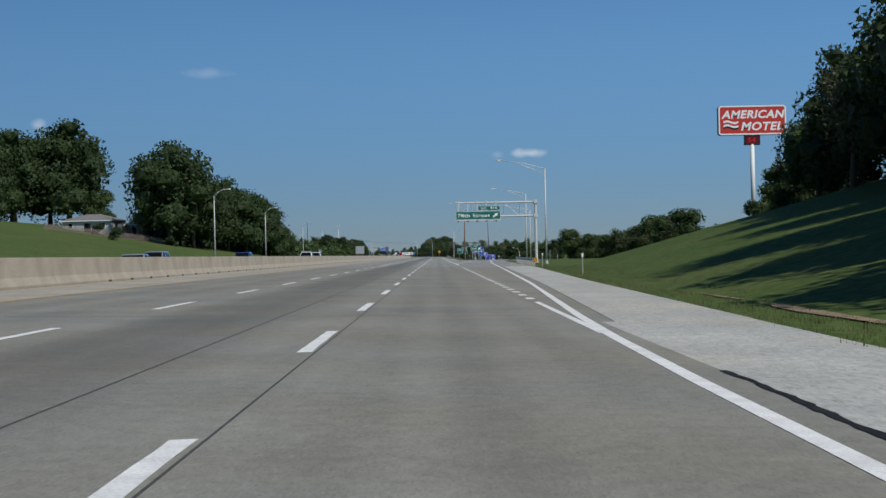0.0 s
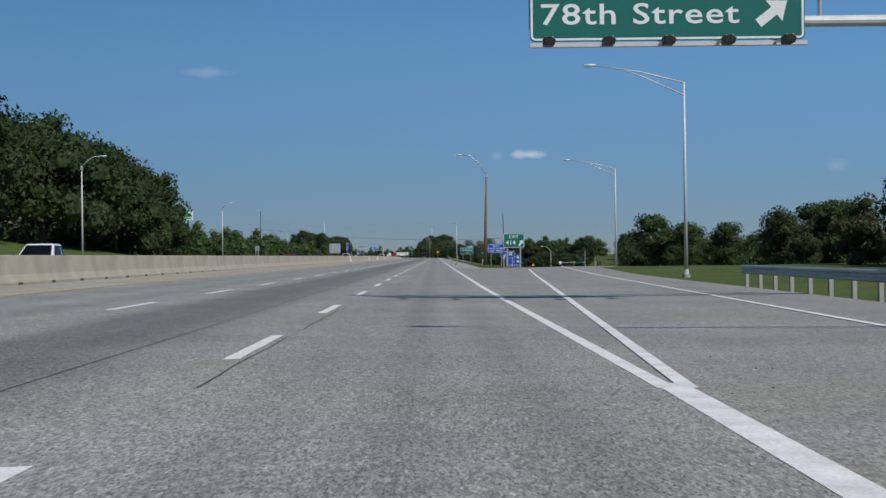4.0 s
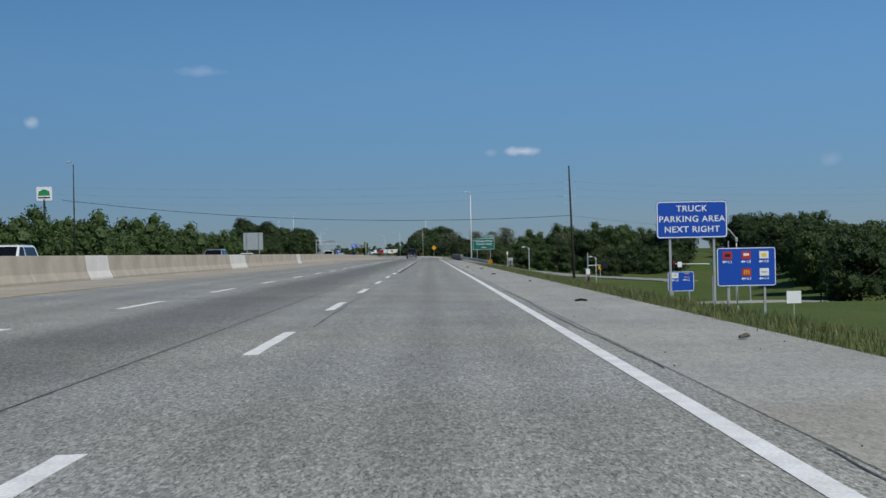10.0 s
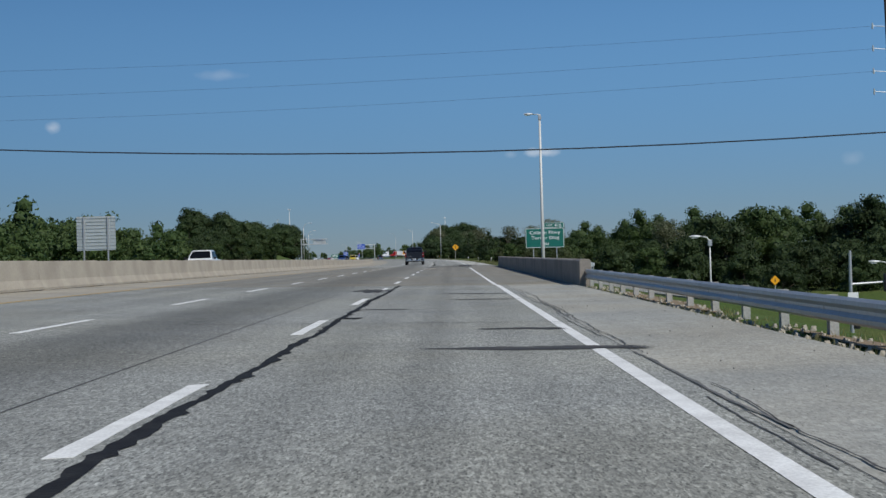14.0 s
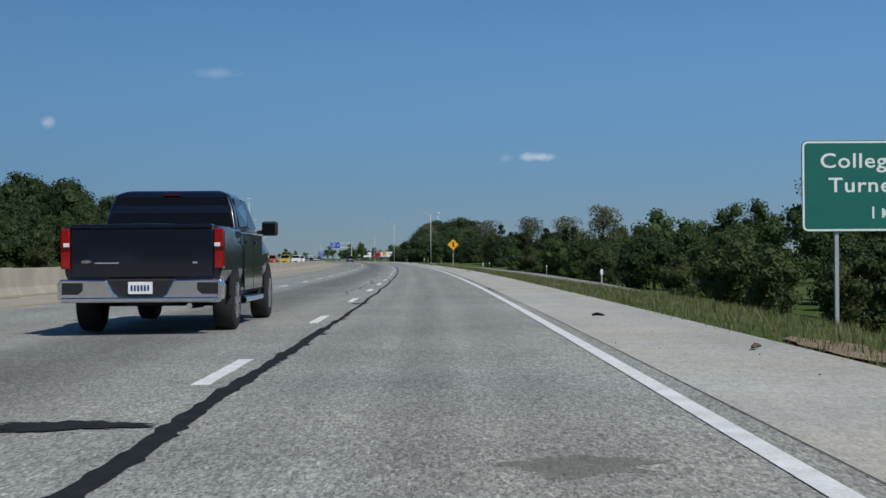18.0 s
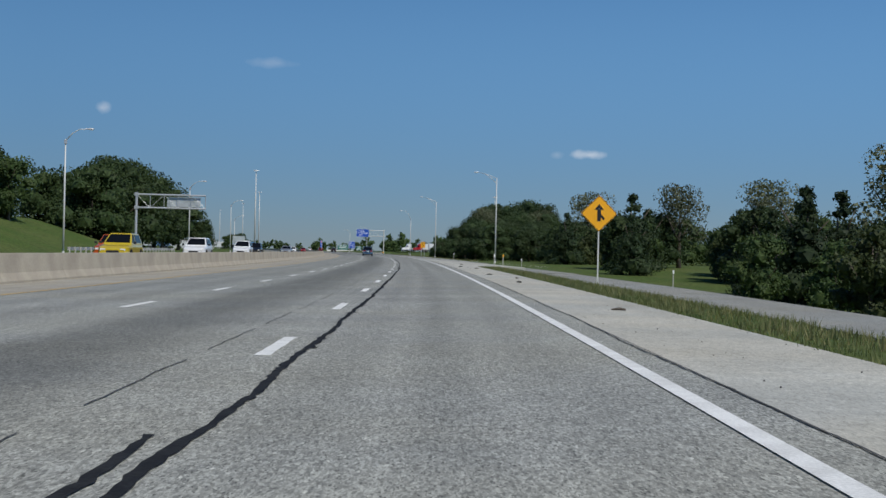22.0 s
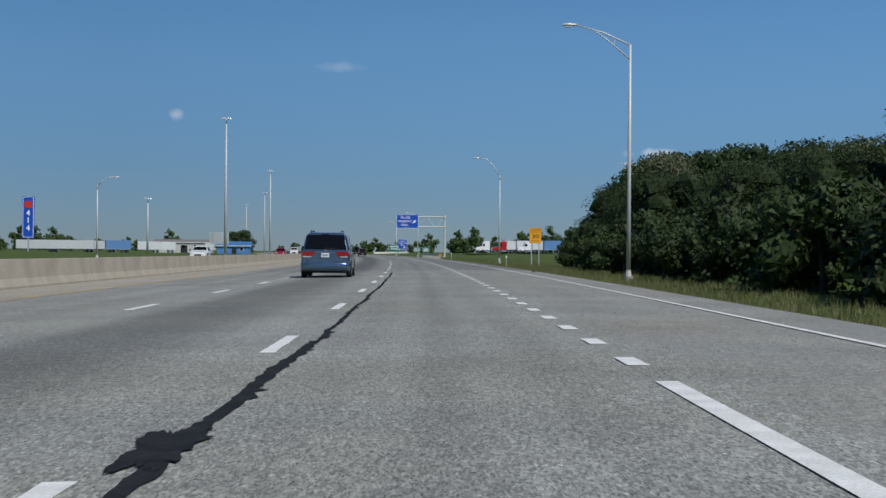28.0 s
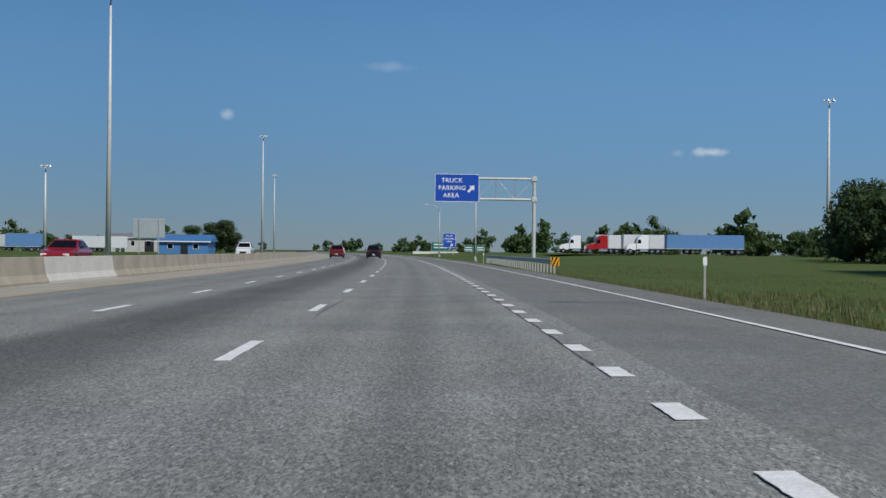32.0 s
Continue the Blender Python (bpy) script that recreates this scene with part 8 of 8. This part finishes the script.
for nm, word, coat, s, u, kd in (("sedan", "silver sedan", M_SILVER, 79.0, -17.5, "sedan"), ("sport_utility_vehicle", "silver sport utility vehicle", M_SILVER, 104.0, -21.5, "suv"),
                                 ("sport_utility_vehicle", "dark blue sport utility vehicle", M_BLUECAR, 140.0, -20.0, "suv"), ("pickup_truck", "white pickup truck", M_WHITECAR, 193.0, -18.5, "truck"),
                                 ("pickup_truck", "white pickup truck", M_WHITECAR, 219.0, -19.5, "truck"), ("sedan", "red sedan", M_REDCAR, 330.0, -19.0, "sedan"), ("sport_utility_vehicle", "white sport utility vehicle", M_WHITECAR, 428.0, -18.0, "suv"),
                                 ("sport_utility_vehicle", "silver sport utility vehicle", M_SILVER, 484.0, -18.0, "suv"), ("sedan", "white sedan", M_WHITECAR, 515.0, -19.5, "sedan"), ("pickup_truck", "white pickup truck", M_WHITECAR, 614.0, -18.0, "truck"),
                                 ("sport_utility_vehicle", "dark blue sport utility vehicle", M_BLUECAR, 860.0, -21.0, "suv"), ("sedan", "yellow sedan", M_YELLOWCAR, 885.0, -18.5, "suv"), ("sport_utility_vehicle", "orange sport utility vehicle", M_ORANGE, 897.0, -21.5, "suv"),
                                 ("sport_utility_vehicle", "white sport utility vehicle", M_WHITECAR, 912.0, -17.8, "suv"), ("sedan", "white sedan", M_WHITECAR, 948.0, -18.0, "suv"), ("sedan", "black sedan", M_BLACKCAR, 975.0, -20.5, "suv"),
                                 ("sport_utility_vehicle", "black sport utility vehicle", M_BLACKCAR, 998.0, -21.0, "suv"), ("sedan", "silver sedan", M_SILVER, 1020.0, -17.8, "sedan"), ("sedan", "red sedan", M_REDCAR, 1240.0, -18.0, "sedan"),
                                 ("pickup_truck", "white pickup truck", M_WHITECAR, 1340.0, -19.0, "truck"), ("sedan", "white sedan", M_WHITECAR, 1160.0, -21.0, "sedan")):
    car(nm, word + " oncoming beyond the median wall", coat, s, u, kd, True, "pickup truck" if kd == "truck" else "car")


def tractor(s, u, z, coat, label, turn):
    """A sleeper-cab road tractor; it looks along its +y."""
    t = thing("road_tractor", s, u, z, label, "truck", "parked trucks", turn)
    part("sleeper", Build().side_prism([(-1.2, 0.9), (1.3, 0.9), (1.35, 2.3), (1.0, 3.3), (0.2, 3.75), (-1.2, 3.75)], -1.15, 1.15), coat, t, bevel=0.12)
    part("hood", Build().side_prism([(1.3, 0.7), (3.3, 0.7), (3.4, 1.35), (3.0, 1.75), (1.3, 2.1)], -0.95, 0.95), coat, t, bevel=0.15)
    glass_quad(t, (0.95, 1.36, 2.15), (-0.95, 1.36, 2.15), (-0.9, 1.1, 3.0), (0.9, 1.1, 3.0), "windscreen", (0, 0.06, 0))
    for sd in (-1, 1):
        q = [(sd * 1.16, 0.35, 2.1), (sd * 1.16, 1.2, 2.1), (sd * 1.16, 1.0, 2.85), (sd * 1.16, 0.4, 2.85)]
        glass_quad(t, *(q if sd > 0 else q[::-1]), name="side_window", out=(sd * 0.01, 0, 0))
        part("fuel_tank", Build().tube([(sd * 0.95, -1.1, 0.7), (sd * 0.95, 0.6, 0.7)], [0.30, 0.30], 12), M_CHROME, t)
        part("exhaust_stack", Build().tube([(sd * 1.0, -1.3, 1.0), (sd * 1.0, -1.3, 3.9)], [0.07, 0.07], 8), M_CHROME, t)
        for y in (2.6, -1.9, -3.1):
            wheel(t, sd * 0.95, y, 0.5, 0.3, sd, 8, 0.55)
        part("headlight", Build().box(min(sd * 0.6, sd * 0.9), max(sd * 0.6, sd * 0.9), 3.3, 3.42, 1.0, 1.25), M_CLEAR, t, bevel=0.03)
    part("chassis", Build().box(-0.45, 0.45, -3.7, 3.2, 0.6, 0.85), M_UNDER, t)
    part("bumper", Build().box(-1.05, 1.05, 3.3, 3.5, 0.35, 0.75), M_CHROME, t, bevel=0.04)
    part("grille", Build().box(-0.45, 0.45, 3.36, 3.43, 0.8, 1.5), M_CHROME, t, bevel=0.02)
    return t


def trailer(s, u, z, coat, label, turn, length=16.0):
    t = thing("box_trailer", s, u, z, label, "trailer", "parked trucks", turn)
    part("box_body", Build().box(-1.28, 1.28, 0, length, 1.15, 3.95), coat, t, bevel=0.03)
    for k in range(int(length / 0.6)):
        for sd in (-1, 1):
            part("side_rib", Build().box(min(sd * 1.282, sd * 1.30), max(sd * 1.282, sd * 1.30), 0.3 + k * 0.6, 0.34 + k * 0.6, 1.25, 3.85), coat, t)
    part("bottom_rail", Build().box(-1.31, 1.31, 0, length, 1.05, 1.149), M_SIGNBACK, t)
    for sd in (-1, 1):
        for y in (1.2, 2.5):
            wheel(t, sd * 1.05, y, 0.5, 0.3, sd, 8, 0.55)
        part("landing_leg", Build().box(min(sd * 0.6, sd * 0.75), max(sd * 0.6, sd * 0.75), length - 3.2, length - 3.05, 0.1, 1.1), M_GALV, t)
    part("rear_guard", Build().box(-1.1, 1.1, 0.02, 0.1, 0.45, 0.6), M_GALV, t)
    return t


M_TRAILER_BLUE = plain("trailer_blue", (0.10, 0.22, 0.42), 0.5)
M_TRAILER_WHITE = plain("trailer_white", (0.62, 0.64, 0.64), 0.5)
M_TRUCK_RED = paint("truck_red", (0.45, 0.02, 0.02))
tractor(1440, 53.5, 0.97, M_WHITECAR, "white sleeper-cab road tractor parked in the truck lot", 90)
trailer(1440, 74.5, 0.97, M_TRAILER_BLUE, "long blue box trailer parked in the truck lot", 90)
tractor(1447, 46.5, 0.97, M_TRUCK_RED, "red sleeper-cab road tractor parked in the truck lot", 90)
trailer(1447, 67.0, 0.97, M_TRAILER_WHITE, "white box trailer parked in the truck lot", 90)
tractor(1456, 42.5, 0.97, M_WHITECAR, "white sleeper-cab road tractor parked in the truck lot", 90)
trailer(1456, 63.0, 0.97, M_TRAILER_WHITE, "white box trailer parked in the truck lot", 90)
tagged(strip("truck_lot", 1428, 1475, 34.0, 88.0, lambda s: 0.95 + 0.02, M_SHOULDER, step=10, label="pale concrete truck lot beyond the grass", banked=False), category="lot")
for s, u, ln in ((1470, -95.0, 14), (1472, -84.0, 12), (1468, -72.0, 8), (1500, -80.0, 10), (1516, -66.0, 8), (1520, -61.0, 9), (1535, -92.0, 12), (1540, -43.0, 8)):
    trailer(s, u, -0.05, M_TRAILER_BLUE if ln == 8 and s < 1470 else M_TRAILER_WHITE, "white box trailer parked in a lot across the motorway" if not (ln == 8 and s < 1470) else "blue box trailer parked in a lot across the motorway", 75 + s % 30, float(ln))

# ---------------------------------------------------------------- buildings
M_SIDING = material("painted_siding", (0.50, 0.49, 0.45), 0.8, vary=0.06, scale=1, fine=12, bump=0.1)
M_ROOF_GREY = material("grey_shingles", (0.19, 0.18, 0.17), 0.9, vary=0.15, scale=1, fine=12, bump=0.2)
M_ROOF_BLUE = material("blue_metal_roof", (0.08, 0.22, 0.46), 0.45, 0.2, vary=0.05, scale=1, fine=10, bump=0.05)
M_FENCE = material("weathered_fence_boards", (0.21, 0.17, 0.14), 0.9, vary=0.2, scale=2, fine=20, bump=0.2)


def house(name, s, u, z, w, d, h, roof_h, wall_mat, roof_mat, label, turn=0.0, hip=True, windows=3):
    t = thing(name, s, u, z, label, "house" if name == "house" else "building", "", turn)
    part("wall", Build().box(-w / 2, w / 2, 0, d, -1.0, h), wall_mat, t)
    e = 0.5
    k = d / 2 + e if hip else 0.0
    rf = Build().add([(-w / 2 - e, -e, h), (w / 2 + e, -e, h), (w / 2 + e, d + e, h), (-w / 2 - e, d + e, h), (-w / 2 - e + k, d / 2, h + roof_h), (w / 2 + e - k, d / 2, h + roof_h)],
                     [(0, 1, 5, 4), (1, 2, 5), (2, 3, 4, 5), (3, 0, 4), (3, 2, 1, 0)])
    part("roof", rf, roof_mat, t)
    part("fascia", Build().box(-w / 2 - e, w / 2 + e, -e - 0.03, -e, h - 0.18, h + 0.02), M_WHITE, t)
    for i in range(windows):
        x = -w / 2 + w * (i + 0.5) / windows
        wi = part("window", Build().box(x - 0.55, x + 0.55, -0.04, 0.0, h * 0.38, h * 0.80), M_WHITE, t)
        part("pane", Build().box(x - 0.47, x + 0.47, -0.055, -0.041, h * 0.41, h * 0.77), M_GLASS_DARK, wi)
    part("door", Build().box(-w * 0.05, w * 0.05 + 0.4, -0.05, 0.0, 0, h * 0.72), M_TRIM, t)
    return t


house("house", 300.0, -77.5, 7.6, 11.5, 8.0, 2.6, 1.5, M_SIDING, M_ROOF_GREY, "low grey-roofed house behind a board fence on the far slope", turn=-10)
house("shed", 306.0, -68.5, 7.0, 4.5, 4.0, 2.3, 0.9, material("tan_shed", (0.36, 0.26, 0.17), 0.85), M_ROOF_GREY, "small tan shed beside the house", turn=-10, windows=1)
house("warehouse", 1425.0, -37.5, 0.0, 9.5, 14.0, 2.4, 1.3, plain("blue_wall", (0.07, 0.20, 0.42), 0.6), M_ROOF_BLUE, "low blue metal warehouse with a shallow roof", hip=False, windows=2)
house("warehouse", 1560.0, -60.0, 0.0, 22.0, 14.0, 4.0, 1.2, M_SIDING, M_ROOF_GREY, "pale low warehouse far across the motorway", hip=False, windows=5)
house("house", 445.0, -98.0, 3.0, 10.0, 8.0, 4.5, 2.5, material("red_brick_wall", (0.28, 0.10, 0.07), 0.85), M_ROOF_GREY, "red brick building among far trees", hip=False, windows=3)
house("house", 520.0, -70.0, 0.0, 5.5, 6.0, 3.0, 2.2, M_WHITE, M_ROOF_GREY, "small white gabled building beyond the motorway", hip=False, windows=1)
fence = tagged(new("board_fence"), "weathered board fence along the yard on the far slope", "fence")
bd = Build().box(0, 0.14, 0, 0.03, -0.3, 1.25).make("board", M_FENCE).data
bpy.data.objects.remove(bpy.data.objects["board"])
for i in range(120):
    s, u = 262 + i * 0.30, -76 + i * 0.155
    ob = new("board", bd)
    ob.parent = fence
    p = road(s, u, terrain(s, u) + 0.06 * math.sin(i))
    ob.matrix_world = pose(p.x, p.y, p.z, 0, 0, 62)
for dz in (0.25, 0.9):
    a, b_ = road(262, -76, terrain(262, -76) + dz), road(298, -57.4, terrain(298, -57.4) + dz)
    part("rail", Build().bar(a, b_, 0.08), M_FENCE, fence)

# ---------------------------------------------------------------- verge grass, debris
def tufts(name, mats, spots, seed, label, hgt=(0.05, 0.17), blades=9):
    """Clumps of thin bent grass blades."""
    rg = np.random.default_rng(seed)
    vs, fs = [], []
    for s, u, size in spots:
        base = road(s, u, terrain(s, u) if u > 4.25 or s > 268 else 0.0)
        for _ in range(blades):
            a, r = rg.uniform(0, 6.28), rg.uniform(0, 0.20)
            h = rg.uniform(*hgt) * size
            x, y = base.x + r * math.cos(a), base.y + r * math.sin(a)
            b2, lean, w = rg.uniform(0, 6.28), rg.uniform(0.2, 0.9) * h, rg.uniform(0.004, 0.009) * (0.6 + size)
            dx, dy = math.cos(b2), math.sin(b2)
            k = len(vs)
            vs += [(x - dy * w, y + dx * w, base.z - 0.04), (x + dy * w, y - dx * w, base.z - 0.04), (x + dx * lean, y + dy * lean, base.z + h)]
            fs.append((k, k + 1, k + 2))
    b = Build()
    b.v, b.f = vs, fs
    return tagged(b.make(name, mats), label, "grass", kind="stuff")


rg = random.Random(77)
def edge_u(s):
    return EXIT_RIGHT(s) if s < 259 else (4.2 if s < 895 else ON_RIGHT(s))


def band(s0, s1, n, lo, hi, size=1.0):
    out = []
    for _ in range(n):
        s = rg.uniform(s0, s1)
        out.append((s, edge_u(s) + lo + (hi - lo) * rg.random() ** 1.6, size * rg.uniform(0.6, 1.3)))
    return out


tufts("verge_grass", M_BLADE, band(-5, 140, 4000, -0.05, 2.6, 0.6) + band(260, 491, 10500, -0.05, 3.4, 0.9) + band(625, 893, 11000, -0.05, 3.6, 0.95) + band(1000, 1245, 7000, -0.02, 3.2, 1.0) + band(1020, 1215, 7000, 0.3, 8.0, 1.7), 3, "ragged green grass along the shoulder edge")
tufts("dry_grass", M_BLADE_DRY, band(60, 135, 600, 0.0, 1.2, 0.6) + band(255, 491, 3000, 0.1, 3.0, 1.1) + band(491, 553, 900, 0.0, 1.0, 0.7) + band(640, 893, 3600, 0.3, 3.4, 1.15) + band(1000, 1245, 2500, 0.1, 2.8, 1.0) + band(1020, 1215, 3000, 0.2, 7.0, 1.9), 4, "dry straw-coloured grass along the shoulder edge", blades=5)
tufts("slope_grass", M_BLADE, [(rg.uniform(300, 480), rg.uniform(6, 16), rg.uniform(0.7, 1.2)) for _ in range(5000)] + [(rg.uniform(1130, 1300), rg.uniform(8, 22), rg.uniform(0.7, 1.2)) for _ in range(5000)],
      5, "longer green grass on the banks", blades=5)
dirt = tagged(new("dirt_patches"), "bare brown dirt along the shoulder edge", "dirt", kind="structure")
for i, (s, u, ln, wd) in enumerate(((24, 6.6, 9, 0.8), (33, 6.9, 7, 0.7), (15, 6.2, 6, 0.5), (497, 5.0, 12, 0.7), (520, 4.85, 18, 0.6), (540, 4.8, 14, 0.6), (668, 4.6, 5, 0.7), (702, 4.7, 4, 0.8), (282, 7.5, 9, 2.2))):
    n = 20
    rnd = random.Random(i)
    pts = []
    for k in range(n):
        a = 2 * math.pi * k / n
        r = rnd.uniform(0.75, 1.1)
        ps, pu = s + math.sin(a) * ln / 2 * r, u + math.cos(a) * wd / 2 * r
        pts.append(tuple(road(ps, pu, terrain(ps, pu) + 0.03)))
    Build().add(pts, [tuple(range(n))]).make("dirt_patch", M_DIRT, dirt)


def scrap(s, u, kind, i):
    rnd = random.Random(i)
    if kind == "tyre":
        pts = [(-0.18 + 0.052 * k, rnd.uniform(-.06, .06), 0.03 + rnd.uniform(0, 0.06)) for k in range(8)]
        ob = Build().tube(pts, [0.045, 0.055, 0.05, 0.06, 0.045, 0.04, 0.025, 0.008], 6).make("tyre_scrap", M_TYRE)
        tagged(ob, "torn black tyre tread lying on the shoulder", "tyre scrap", "road debris")
    else:
        ob = Build().tube([(-0.12, 0, 0.02), (rnd.uniform(-.03, .03), rnd.uniform(-.05, .05), 0.035), (0.13, rnd.uniform(-.08, .08), 0.02)], [0.02, 0.03, 0.015], 6).make("stick", M_UNDER if i % 2 else M_BARK)
        tagged(ob, "small dark scrap of debris on the shoulder", "debris", "road debris")
    ob.matrix_world = place(s, u, 0.01, rnd.uniform(0, 360), True)


for i, (s, u, kd) in enumerate(((306.7, 2.73, "tyre"), (330, 2.9, "s"), (346, 3.4, "s"), (352, 2.8, "s"), (383, 3.6, "s"), (395, 3.1, "s"), (414, 3.5, "s"), (430, 3.0, "s"), (452, 3.3, "s"), (462, 2.7, "s"), (480, 3.6, "s"),
                                (660, 3.2, "s"), (668, 3.6, "s"), (676, 2.9, "s"), (745, 3.4, "s"), (778, 3.1, "s"), (822, 3.2, "s"), (843, 3.0, "s"), (850, 3.4, "s"), (858, 2.8, "s"), (880, 3.3, "s"), (888, 2.7, "s"), (905, 3.5, "s"), (1085, 5.6, "s"), (1128, 5.5, "s"))):
    scrap(s, u, kd, i)


# broken concrete and stones under the guardrail
def rubble(name, spots, seed, mat, label):
    rnd = random.Random(seed)
    b = Build()
    for s, u, r in spots:
        p = road(s, u, 0.0, True) if u < 4.1 else road(s, u, terrain(s, u) + 0.02)
        k = len(b.v)
        for i in range(5):
            a = i * 1.257 + rnd.uniform(-.3, .3)
            q = r * rnd.uniform(0.6, 1.2)
            b.v.append((p.x + q * math.cos(a), p.y + q * math.sin(a), p.z - 0.02))
        for i in range(3):
            a = i * 2.1 + rnd.uniform(-.4, .4)
            b.v.append((p.x + r * 0.55 * math.cos(a), p.y + r * 0.55 * math.sin(a), p.z + r * rnd.uniform(0.35, 0.8)))
        b.f += [(k, k + 1, k + 5), (k + 1, k + 2, k + 6, k + 5), (k + 2, k + 3, k + 6), (k + 3, k + 4, k + 7, k + 6), (k + 4, k, k + 5, k + 7), (k + 5, k + 6, k + 7)]
    return tagged(b.make(name, mat), label, "rubble", kind="stuff")


rubble("rubble", [(rg.uniform(500, 553), 4.3 + 0.75 * rg.random() ** 1.3, rg.uniform(0.015, 0.065)) for _ in range(600)] + [(rg.uniform(620, 632), rg.uniform(4.1, 5.0), rg.uniform(0.02, 0.07)) for _ in range(90)], 5, M_SHOULDER_L, "broken concrete and stones along the shoulder edge")
rubble("grit", [(rg.uniform(120, 1160), rg.uniform(2.2, 4.1), rg.uniform(0.004, 0.014)) for _ in range(1400)], 6, M_PATCH, "dark grit scattered over the shoulder")
